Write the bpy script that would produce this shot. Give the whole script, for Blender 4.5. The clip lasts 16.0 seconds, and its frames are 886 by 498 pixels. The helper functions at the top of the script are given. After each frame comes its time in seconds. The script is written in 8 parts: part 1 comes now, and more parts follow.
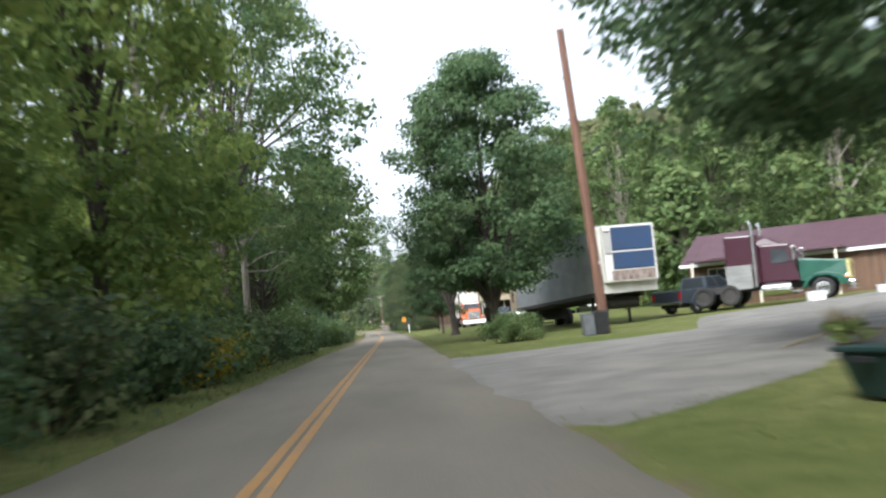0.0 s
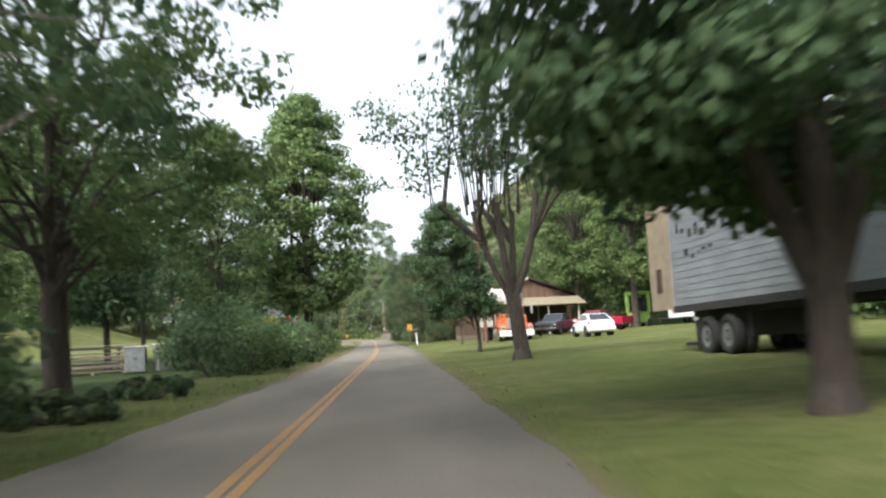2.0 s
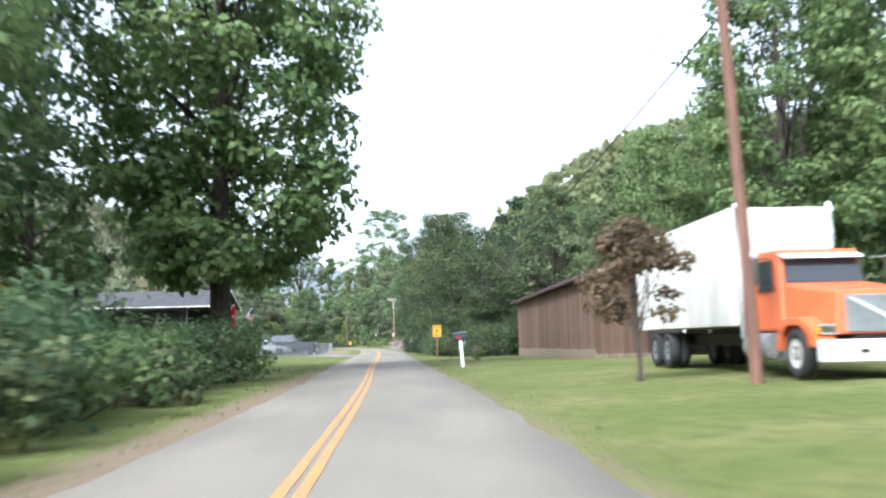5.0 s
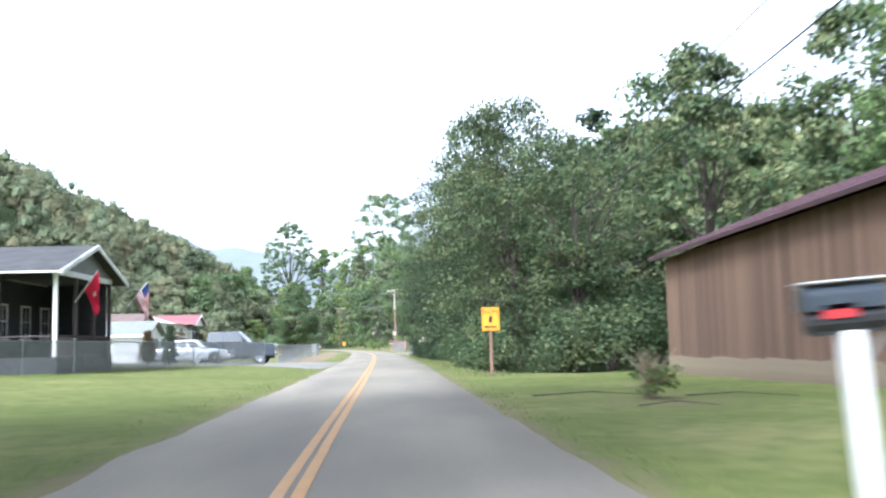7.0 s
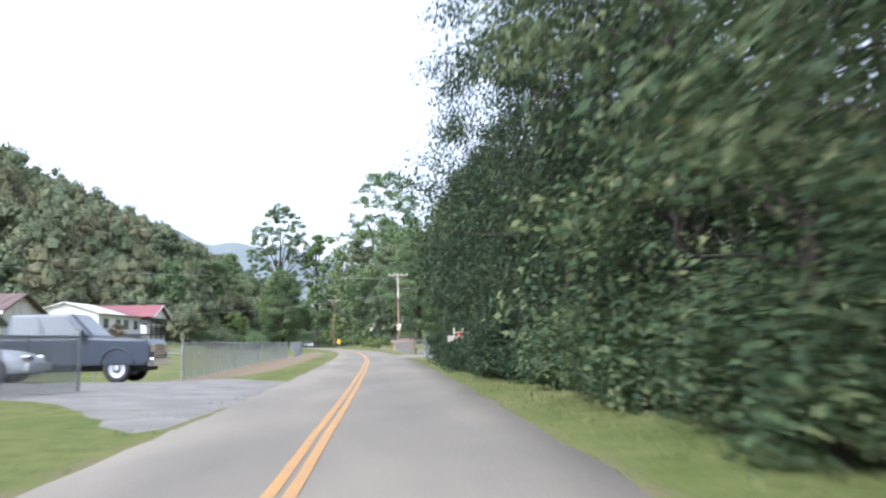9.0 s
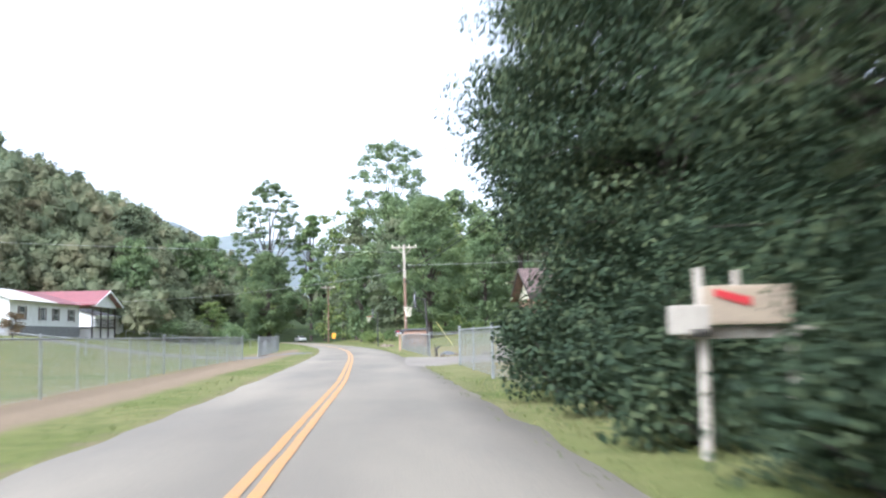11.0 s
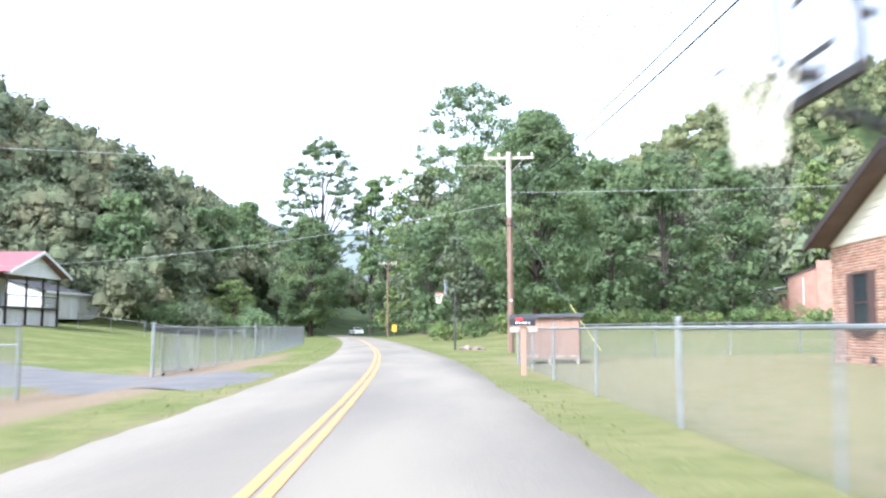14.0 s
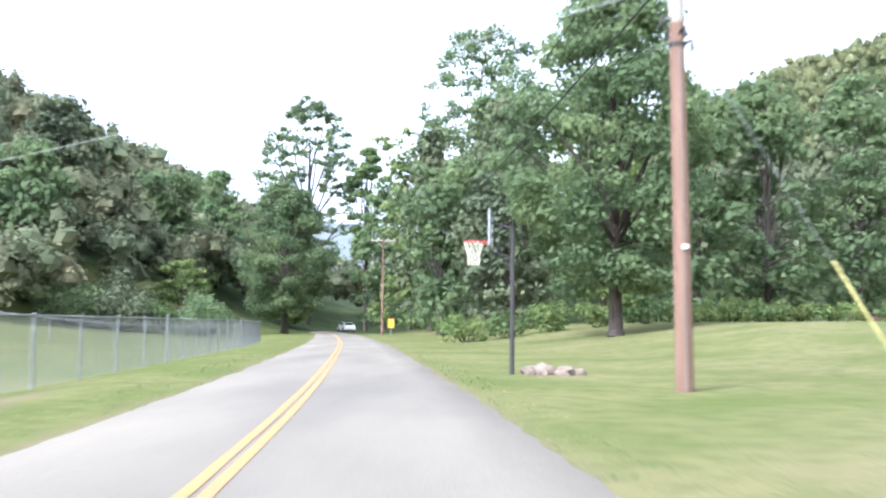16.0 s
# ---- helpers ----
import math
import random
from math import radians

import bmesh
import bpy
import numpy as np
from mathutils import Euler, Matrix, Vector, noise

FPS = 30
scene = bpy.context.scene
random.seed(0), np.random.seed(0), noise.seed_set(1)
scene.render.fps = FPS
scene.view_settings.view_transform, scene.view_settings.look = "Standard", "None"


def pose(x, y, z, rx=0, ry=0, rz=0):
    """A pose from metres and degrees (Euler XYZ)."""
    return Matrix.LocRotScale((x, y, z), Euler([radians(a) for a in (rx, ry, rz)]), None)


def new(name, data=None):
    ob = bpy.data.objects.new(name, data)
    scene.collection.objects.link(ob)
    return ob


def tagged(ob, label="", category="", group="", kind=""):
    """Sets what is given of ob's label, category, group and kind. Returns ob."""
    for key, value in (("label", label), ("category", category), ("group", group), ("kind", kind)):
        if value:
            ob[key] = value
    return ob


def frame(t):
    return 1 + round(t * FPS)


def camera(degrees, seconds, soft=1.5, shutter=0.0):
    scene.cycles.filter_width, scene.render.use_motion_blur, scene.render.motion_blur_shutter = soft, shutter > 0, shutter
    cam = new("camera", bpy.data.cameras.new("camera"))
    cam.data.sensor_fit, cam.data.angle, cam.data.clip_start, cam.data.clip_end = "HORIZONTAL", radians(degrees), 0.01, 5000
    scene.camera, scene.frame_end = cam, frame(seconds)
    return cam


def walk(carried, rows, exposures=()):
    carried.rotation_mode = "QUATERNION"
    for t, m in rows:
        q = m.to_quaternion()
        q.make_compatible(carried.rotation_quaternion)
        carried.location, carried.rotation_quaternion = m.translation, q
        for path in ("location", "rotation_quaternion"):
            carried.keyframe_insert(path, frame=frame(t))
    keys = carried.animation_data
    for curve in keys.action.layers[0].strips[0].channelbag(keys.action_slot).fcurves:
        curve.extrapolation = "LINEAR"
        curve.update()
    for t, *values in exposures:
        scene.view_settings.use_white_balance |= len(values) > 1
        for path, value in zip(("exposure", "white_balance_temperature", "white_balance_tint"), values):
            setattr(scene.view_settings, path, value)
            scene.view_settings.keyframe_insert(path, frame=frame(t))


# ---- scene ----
cam = camera(49.84, 16.0, soft=2.2, shutter=0.5)
PATH = [
    (0.0, pose(-0.101, 0.169, 1.104, 94.32, 5.10, -3.35)),
    (0.5, pose(0.008, 8.941, 1.109, 94.25, 5.10, -2.72)),
    (1.0, pose(0.193, 17.547, 1.096, 94.30, 4.91, -2.58)),
    (1.5, pose(0.276, 26.201, 1.108, 94.68, 3.80, -2.79)),
    (2.0, pose(0.320, 34.832, 1.105, 94.96, 3.00, -3.11)),
    (2.5, pose(0.350, 43.333, 1.113, 95.09, 1.92, -3.02)),
    (3.0, pose(0.402, 51.685, 1.117, 95.14, 1.46, -3.05)),
    (3.5, pose(0.396, 59.940, 1.115, 95.24, 1.70, -2.97)),
    (4.0, pose(0.354, 68.036, 1.108, 95.30, 1.73, -2.88)),
    (4.5, pose(0.269, 76.151, 1.106, 95.49, 1.40, -2.49)),
    (7.0, pose(-0.339, 119.639, 1.110, 95.59, 1.31, -2.49)),
    (7.5, pose(-0.421, 127.973, 1.117, 95.53, 1.36, -2.39)),
    (8.0, pose(-0.541, 136.485, 1.117, 95.51, 1.00, -2.38)),
    (10.5, pose(-1.159, 175.836, 1.098, 95.31, 0.88, -2.41)),
    (11.0, pose(-1.233, 183.595, 1.098, 95.14, 1.06, -2.18)),
    (11.5, pose(-1.321, 191.292, 1.097, 95.03, 1.20, -1.95)),
    (12.0, pose(-1.461, 198.870, 1.102, 95.06, 1.09, -1.89)),
    (12.5, pose(-1.730, 206.359, 1.124, 95.07, 0.37, 0.04)),
    (13.0, pose(-2.016, 213.894, 1.113, 95.07, 0.15, 0.35)),
    (13.5, pose(-2.395, 221.520, 1.106, 94.83, -0.16, 2.05)),
    (14.0, pose(-2.773, 229.194, 1.119, 94.82, -0.11, 2.24)),
    (14.5, pose(-3.187, 236.687, 1.128, 94.84, -0.23, 2.23)),
    (15.0, pose(-3.712, 243.997, 1.083, 94.78, -0.30, 2.21)),
    (15.5, pose(-4.242, 251.486, 1.110, 94.58, -0.47, 2.28)),
    (16.0, pose(-4.831, 259.062, 1.111, 94.58, -0.52, 2.39)),
]
walk(cam, PATH, exposures=[(0, 1.34, 5950, 8), (1.0, 1.46, 5900, 8), (2.0, 1.36, 6150, 8), (3, 1.48, 6000, 7), (4.5, 1.76, 5600, 9), (6.8, 2.05, 5450, 9), (7.5, 1.88, 5450, 11), (8.2, 1.48, 5450, 13), (10.5, 1.6, 5500, 12), (12, 1.92, 5500, 11), (14, 2.08, 5400, 12), (16, 2.05, 5400, 13)])

# ---- light ----
world = bpy.data.worlds.new("overcast_sky")
scene.world = world
world.use_nodes = True
wn, wl = world.node_tree.nodes, world.node_tree.links
sky = wn.new("ShaderNodeTexSky")
sky.sky_type = "NISHITA"
sky.sun_disc = False
sky.sun_elevation, sky.sun_rotation = radians(42), radians(215)
sky.air_density, sky.dust_density, sky.ozone_density = 1.0, 4.0, 1.0
soft_sky = wn.new("ShaderNodeHueSaturation")
soft_sky.inputs["Saturation"].default_value = 0.22
soft_sky.inputs["Value"].default_value = 1.0
wl.new(sky.outputs[0], soft_sky.inputs["Color"])
wl.new(soft_sky.outputs[0], wn["Background"].inputs["Color"])
wn["Background"].inputs["Strength"].default_value = 0.15
sun_data = bpy.data.lights.new("sun", "SUN")
sun_data.energy, sun_data.angle, sun_data.color = 1.2, radians(14), (1.0, 0.95, 0.87)
sun = new("sun", sun_data)
sun.matrix_world = pose(0, 0, 60, 48, 0, -35)

# ---- materials ----
def mat(name, c1, c2=None, scale=3.0, rough=0.8, bump=0.2, metal=0.0, fine=40.0, stretch=(1, 1, 1), island=0.0, spec=0.4):
    """Principled surface with two scales of variation and fine relief."""
    m = bpy.data.materials.new(name)
    m.use_nodes = True
    n, l = m.node_tree.nodes, m.node_tree.links
    b = n["Principled BSDF"]
    c2 = c2 or tuple(v * 0.72 for v in c1)
    tc, mp = n.new("ShaderNodeTexCoord"), n.new("ShaderNodeMapping")
    mp.inputs["Scale"].default_value = stretch
    l.new(tc.outputs["Object"], mp.inputs[0])
    big, small = n.new("ShaderNodeTexNoise"), n.new("ShaderNodeTexNoise")
    big.inputs["Scale"].default_value, big.inputs["Detail"].default_value = scale, 5
    small.inputs["Scale"].default_value, small.inputs["Detail"].default_value = fine, 4
    l.new(mp.outputs[0], big.inputs["Vector"])
    l.new(mp.outputs[0], small.inputs["Vector"])
    mix, add = n.new("ShaderNodeMix"), n.new("ShaderNodeMath")
    mix.data_type = "RGBA"
    add.operation = "MULTIPLY_ADD"
    add.inputs[1].default_value = 0.45
    ramp = n.new("ShaderNodeMapRange")
    ramp.inputs[1].default_value, ramp.inputs[2].default_value = 0.55, 0.95
    l.new(small.outputs[0], add.inputs[0])
    l.new(big.outputs[0], add.inputs[2])
    l.new(add.outputs[0], ramp.inputs[0])
    l.new(ramp.outputs[0], mix.inputs["Factor"])
    mix.inputs["A"].default_value, mix.inputs["B"].default_value = (*c1, 1), (*c2, 1)
    out = mix.outputs["Result"]
    if island:
        geo, oi, hs = n.new("ShaderNodeNewGeometry"), n.new("ShaderNodeObjectInfo"), n.new("ShaderNodeHueSaturation")
        s, r = n.new("ShaderNodeMath"), n.new("ShaderNodeMapRange")
        s.operation = "ADD"
        l.new(geo.outputs["Random Per Island"], s.inputs[0])
        l.new(oi.outputs["Random"], s.inputs[1])
        r.inputs[2].default_value = 2.0
        r.inputs[3].default_value, r.inputs[4].default_value = 1 - island, 1 + island
        l.new(s.outputs[0], r.inputs[0])
        l.new(r.outputs[0], hs.inputs["Value"])
        l.new(out, hs.inputs["Color"])
        out = hs.outputs[0]
    l.new(out, b.inputs["Base Color"])
    b.inputs["Roughness"].default_value, b.inputs["Metallic"].default_value = rough, metal
    b.inputs["Specular IOR Level"].default_value = spec
    if bump:
        bp = n.new("ShaderNodeBump")
        bp.inputs["Strength"].default_value, bp.inputs["Distance"].default_value = bump, 0.02
        l.new(small.outputs[0], bp.inputs["Height"])
        l.new(bp.outputs[0], b.inputs["Normal"])
    return m


def leaf_mat(name, dark, light, tip, scale=0.35, each=0.45, stops=(0.36, 0.72, 1.0), through_light=0.48, gloss=0.2, turning=None):
    """Leaves: colour drifts over the crown and from leaf to leaf; light passes through."""
    m = bpy.data.materials.new(name)
    m.use_nodes = True
    n, l = m.node_tree.nodes, m.node_tree.links
    b = n["Principled BSDF"]
    tc, nz, geo, oi = n.new("ShaderNodeTexCoord"), n.new("ShaderNodeTexNoise"), n.new("ShaderNodeNewGeometry"), n.new("ShaderNodeObjectInfo")
    nz.inputs["Scale"].default_value, nz.inputs["Detail"].default_value = scale, 3
    l.new(tc.outputs["Object"], nz.inputs["Vector"])
    add = n.new("ShaderNodeMath")
    add.operation = "MULTIPLY_ADD"
    add.inputs[1].default_value = each
    l.new(geo.outputs["Random Per Island"], add.inputs[0])
    l.new(nz.outputs[0], add.inputs[2])
    ramp = n.new("ShaderNodeValToRGB")
    e = ramp.color_ramp.elements
    e[0].position, e[0].color = stops[0], (*dark, 1)
    e[1].position, e[1].color = stops[1], (*light, 1)
    x = e.new(stops[2])
    x.color = (*tip, 1)
    l.new(add.outputs[0], ramp.inputs[0])
    hs, r = n.new("ShaderNodeHueSaturation"), n.new("ShaderNodeMapRange")
    r.inputs[3].default_value, r.inputs[4].default_value = 0.85, 1.15
    l.new(oi.outputs["Random"], r.inputs[0])
    out = ramp.outputs[0]
    if turning:
        # whole trees that have begun to turn
        at, mx, lv = n.new("ShaderNodeAttribute"), n.new("ShaderNodeMix"), n.new("ShaderNodeMapRange")
        at.attribute_name = "tree_tone"
        mx.data_type = "RGBA"
        lv.inputs[1].default_value, lv.inputs[2].default_value, lv.inputs[4].default_value = 0.25, 1.0, turning[1]
        l.new(at.outputs["Fac"], lv.inputs[0])
        l.new(lv.outputs[0], mx.inputs["Factor"])
        l.new(out, mx.inputs["A"])
        mx.inputs["B"].default_value = (*turning[0], 1)
        out = mx.outputs["Result"]
        r.inputs[3].default_value, r.inputs[4].default_value = 0.82, 1.15
        dark = n.new("ShaderNodeMath")
        dark.operation = "FRACT"
        mul = n.new("ShaderNodeMath")
        mul.operation = "MULTIPLY"
        mul.inputs[1].default_value = 7.31
        l.new(at.outputs["Fac"], mul.inputs[0])
        l.new(mul.outputs[0], dark.inputs[0])
        l.new(dark.outputs[0], r.inputs[0])
    l.new(r.outputs[0], hs.inputs["Value"])
    l.new(out, hs.inputs["Color"])
    l.new(hs.outputs[0], b.inputs["Base Color"])
    b.inputs["Roughness"].default_value = 0.65
    b.inputs["Specular IOR Level"].default_value = gloss
    tr, ms = n.new("ShaderNodeBsdfTranslucent"), n.new("ShaderNodeMixShader")
    l.new(hs.outputs[0], tr.inputs[0])
    ms.inputs[0].default_value = through_light
    l.new(b.outputs[0], ms.inputs[1])
    l.new(tr.outputs[0], ms.inputs[2])
    l.new(ms.outputs[0], n["Material Output"].inputs["Surface"])
    return m


def ground_mat():
    """Mown grass with dry, trodden and mossy patches."""
    m = mat("grass_ground", (0.085, 0.125, 0.028), (0.20, 0.20, 0.075), scale=0.22, rough=0.95, bump=0.6, fine=9.0, spec=0.1)
    return m


GRASS = ground_mat()
ASPHALT = mat("worn_asphalt", (0.224, 0.197, 0.157), (0.152, 0.136, 0.112), scale=0.5, rough=0.9, bump=0.35, fine=60, stretch=(1, 0.25, 1), spec=0.25)
DARK_ASPHALT = mat("dark_asphalt", (0.10, 0.097, 0.095), (0.14, 0.13, 0.12), scale=0.8, rough=0.9, bump=0.3, fine=50)
GRAVEL = mat("pale_gravel", (0.235, 0.221, 0.2), (0.155, 0.147, 0.133), scale=0.9, rough=0.95, bump=0.8, fine=30, spec=0.15)
CONCRETE = mat("weathered_concrete", (0.215, 0.188, 0.156), (0.155, 0.135, 0.112), scale=0.8, rough=0.9, bump=0.3, fine=35)
LINE = mat("worn_yellow_road_paint", (0.43, 0.225, 0.070), (0.32, 0.20, 0.10), scale=2.5, rough=0.7, bump=0.3, fine=45)
BARK = mat("grey_brown_bark", (0.078, 0.062, 0.05), (0.038, 0.031, 0.026), scale=5, rough=0.95, bump=0.9, fine=18, stretch=(3, 3, 0.6))
PALE_BARK = mat("pale_bark", (0.34, 0.31, 0.27), (0.16, 0.13, 0.1), scale=3, rough=0.9, bump=0.6, fine=14, stretch=(3, 3, 0.6))
POLE_PALE = mat("weathered_red_brown_pole", (0.225, 0.135, 0.095), (0.135, 0.082, 0.06), scale=0.6, rough=0.85, bump=0.5, fine=30, stretch=(6, 6, 0.4))
OLD_POLE = mat("old_grey_brown_pole", (0.20, 0.165, 0.125), (0.13, 0.105, 0.08), scale=2, rough=0.9, bump=0.6, fine=30, stretch=(6, 6, 0.4))
POLE_WOOD = mat("creosoted_pole_wood", (0.20, 0.105, 0.07), (0.115, 0.062, 0.045), scale=2, rough=0.85, bump=0.6, fine=30, stretch=(6, 6, 0.4))
GREY_WOOD = mat("weathered_grey_wood", (0.44, 0.40, 0.34), (0.27, 0.235, 0.19), scale=2, rough=0.85, bump=0.5, fine=30, stretch=(6, 6, 0.4))
PINE = mat("new_pine_wood", (0.34, 0.215, 0.15), (0.28, 0.175, 0.12), scale=2, rough=0.75, bump=0.3, fine=30, stretch=(6, 6, 0.5))
SHED_WOOD = mat("pinkish_plywood", (0.295, 0.188, 0.136), (0.23, 0.142, 0.102), scale=2, rough=0.8, bump=0.3, fine=25, stretch=(6, 6, 0.5), island=0.1)
STAINED = mat("pale_stained_boards", (0.235, 0.19, 0.13), (0.125, 0.092, 0.064), scale=2.2, rough=0.9, bump=0.4, fine=20, stretch=(4, 4, 0.5))
BARN_WOOD = mat("brown_barn_boards", (0.176, 0.106, 0.068), (0.084, 0.053, 0.037), scale=0.9, rough=0.9, bump=0.5, fine=16, stretch=(5, 5, 0.3), island=0.45)
MAROON_ROOF = mat("maroon_metal_roof", (0.098, 0.055, 0.067), (0.076, 0.043, 0.052), scale=1.5, rough=0.5, bump=0.15, fine=30)
RED_ROOF = mat("red_metal_roof", (0.25, 0.085, 0.09), (0.19, 0.07, 0.075), scale=1.5, rough=0.5, bump=0.15)
SHINGLE = mat("brown_asphalt_shingles", (0.155, 0.108, 0.095), (0.105, 0.072, 0.066), scale=1.3, rough=0.92, bump=0.6, fine=35, stretch=(1, 1, 2))
GREY_SHINGLE = mat("grey_shingles", (0.078, 0.076, 0.078), (0.050, 0.050, 0.052), scale=1.3, rough=0.95, bump=0.5, fine=35, spec=0.15)
BRICK = mat("red_brown_brick", (0.47, 0.335, 0.262), (0.38, 0.258, 0.198), scale=2.5, rough=0.9, bump=0.4, fine=60, island=0.35)
def brick_tones(m):
    """Each brick its own tone: orange, tan, pink and burnt."""
    n, l = m.node_tree.nodes, m.node_tree.links
    b = n["Principled BSDF"]
    was = b.inputs["Base Color"].links[0].from_socket
    geo, oi, s, fr, ramp, mx = (n.new("ShaderNode" + k) for k in ("NewGeometry", "ObjectInfo", "Math", "Math", "ValToRGB", "Mix"))
    s.operation, fr.operation, mx.data_type, mx.blend_type = "ADD", "FRACT", "RGBA", "MULTIPLY"
    l.new(geo.outputs["Random Per Island"], s.inputs[0])
    l.new(oi.outputs["Random"], s.inputs[1])
    l.new(s.outputs[0], fr.inputs[0])
    l.new(fr.outputs[0], ramp.inputs[0])
    ramp.color_ramp.interpolation = "CONSTANT"
    e = ramp.color_ramp.elements
    e[0].position, e[0].color = 0.0, (1.0, 0.84, 0.76, 1)
    e[1].position, e[1].color = 0.30, (1.1, 0.98, 0.92, 1)
    for p, c in ((0.5, (0.88, 0.70, 0.62, 1)), (0.68, (1.16, 1.12, 1.04, 1)), (0.82, (0.64, 0.54, 0.5, 1)), (0.9, (1.12, 0.9, 0.74, 1))):
        e.new(p).color = c
    mx.inputs["Factor"].default_value = 1.0
    l.new(was, mx.inputs["A"])
    l.new(ramp.outputs[0], mx.inputs["B"])
    l.new(mx.outputs["Result"], b.inputs["Base Color"])
    return m


brick_tones(BRICK)
SALMON_BRICK = mat("salmon_brick", (0.38, 0.225, 0.165), (0.30, 0.175, 0.128), scale=1.2, rough=0.9, bump=0.3, fine=14)
MORTAR = mat("brick_mortar", (0.33, 0.25, 0.20), (0.26, 0.19, 0.15), scale=4, rough=0.95, bump=0.3)
CREAM = mat("cream_siding", (0.72, 0.68, 0.54), (0.64, 0.60, 0.47), scale=1, rough=0.6, bump=0.05)
WHITE = mat("white_paint", (0.78, 0.78, 0.77), (0.66, 0.66, 0.64), scale=1.2, rough=0.5, bump=0.06)
DIRTY_WHITE = mat("dirty_white_paint", (0.68, 0.66, 0.62), (0.46, 0.43, 0.38), scale=1.0, rough=0.55, bump=0.1, stretch=(1, 1, 0.4))
GREY_GABLE = mat("weathered_grey_siding", (0.24, 0.24, 0.235), (0.17, 0.17, 0.165), scale=1.5, rough=0.8, bump=0.1, stretch=(1, 1, 4))
FASCIA = mat("dark_brown_trim", (0.045, 0.032, 0.028), scale=3, rough=0.6, bump=0.1)
SHUTTER = mat("dark_brown_shutters", (0.085, 0.05, 0.042), scale=3, rough=0.6, bump=0.1)
RED_PAINT = mat("red_door_paint", (0.48, 0.035, 0.04), (0.38, 0.03, 0.035), scale=2, rough=0.5, bump=0.05)
ALU = mat("trailer_aluminium", (0.33, 0.34, 0.36), (0.235, 0.245, 0.265), scale=0.7, rough=0.5, bump=0.1, metal=0.12, stretch=(1, 1, 3))
RUSTY = mat("rust_streaked_white_panel", (0.30, 0.25, 0.22), (0.10, 0.055, 0.04), scale=3, rough=0.8, bump=0.2, stretch=(2, 2, 0.6))
BLUE_PANEL = mat("blue_reefer_panel", (0.022, 0.052, 0.125), (0.03, 0.05, 0.09), scale=2, rough=0.5, bump=0.08)
CHROME = mat("chrome", (0.75, 0.75, 0.76), (0.6, 0.6, 0.6), scale=6, rough=0.18, bump=0.0, metal=1.0)
GALV = mat("galvanised_steel", (0.27, 0.28, 0.275), (0.19, 0.20, 0.195), scale=5, rough=0.5, bump=0.05, metal=0.4)
STEEL_DARK = mat("dark_chassis_steel", (0.03, 0.03, 0.032), (0.05, 0.042, 0.036), scale=3, rough=0.7, bump=0.2)
RUBBER = mat("tyre_rubber", (0.022, 0.022, 0.023), (0.035, 0.033, 0.03), scale=6, rough=0.85, bump=0.3)
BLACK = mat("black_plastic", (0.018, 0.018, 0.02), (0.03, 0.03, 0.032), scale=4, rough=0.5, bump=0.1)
ORANGE = mat("orange_truck_paint", (0.62, 0.145, 0.05), (0.52, 0.12, 0.045), scale=2, rough=0.4, bump=0.03)
MAROON = mat("maroon_truck_paint", (0.048, 0.013, 0.024), (0.036, 0.011, 0.018), scale=2, rough=0.3, bump=0.02)
GREEN_PAINT = mat("dark_green_truck_paint", (0.015, 0.085, 0.055), (0.014, 0.06, 0.042), scale=2, rough=0.35, bump=0.02)
LIME = mat("lime_green_paint", (0.30, 0.46, 0.12), (0.24, 0.38, 0.1), scale=2, rough=0.5, bump=0.05)
CAR_WHITE = mat("pearl_white_car_paint", (0.75, 0.745, 0.72), (0.70, 0.695, 0.68), scale=1, rough=0.25, bump=0.0)
CAR_RED = mat("red_car_paint", (0.31, 0.012, 0.04), (0.27, 0.01, 0.035), scale=1, rough=0.28, bump=0.0)
CAR_DARK = mat("dark_slate_car_paint", (0.05, 0.06, 0.075), (0.04, 0.047, 0.06), scale=1, rough=0.28, bump=0.0)
CAR_SILVER = mat("silver_car_paint", (0.52, 0.54, 0.56), (0.46, 0.48, 0.5), scale=1, rough=0.28, bump=0.0, metal=0.3)
SKY_BLUE = mat("camper_blue_paint", (0.10, 0.34, 0.52), (0.09, 0.28, 0.44), scale=2, rough=0.5, bump=0.05)
SIGN_YELLOW = mat("yellow_sign_sheet", (0.74, 0.335, 0.025), (0.66, 0.29, 0.025), scale=3, rough=0.5, bump=0.02)
SIGN_BLACK = mat("black_sign_ink", (0.02, 0.018, 0.015), scale=3, rough=0.6, bump=0.0)
TAIL_RED = mat("red_tail_lens", (0.45, 0.02, 0.02), scale=5, rough=0.2, bump=0.0)
AMBER = mat("amber_lens", (0.75, 0.28, 0.03), scale=5, rough=0.25, bump=0.0)
FLAG_RED = mat("red_flag_cloth", (0.55, 0.02, 0.06), (0.46, 0.02, 0.05), scale=4, rough=0.9, bump=0.2)
FLAG_BLUE = mat("blue_flag_cloth", (0.03, 0.05, 0.18), scale=4, rough=0.9, bump=0.2)
NET = mat("cream_net_cord", (0.74, 0.70, 0.56), scale=6, rough=0.9, bump=0.0)
BEIGE = mat("beige_plastic_panel", (0.255, 0.222, 0.198), (0.205, 0.178, 0.158), scale=1.5, rough=0.7, bump=0.1)
YELLOW_PL = mat("yellow_plastic", (0.72, 0.52, 0.08), scale=3, rough=0.5, bump=0.02)
GUARD_YELLOW = mat("yellow_guy_guard", (0.66, 0.58, 0.24), scale=3, rough=0.5, bump=0.02)
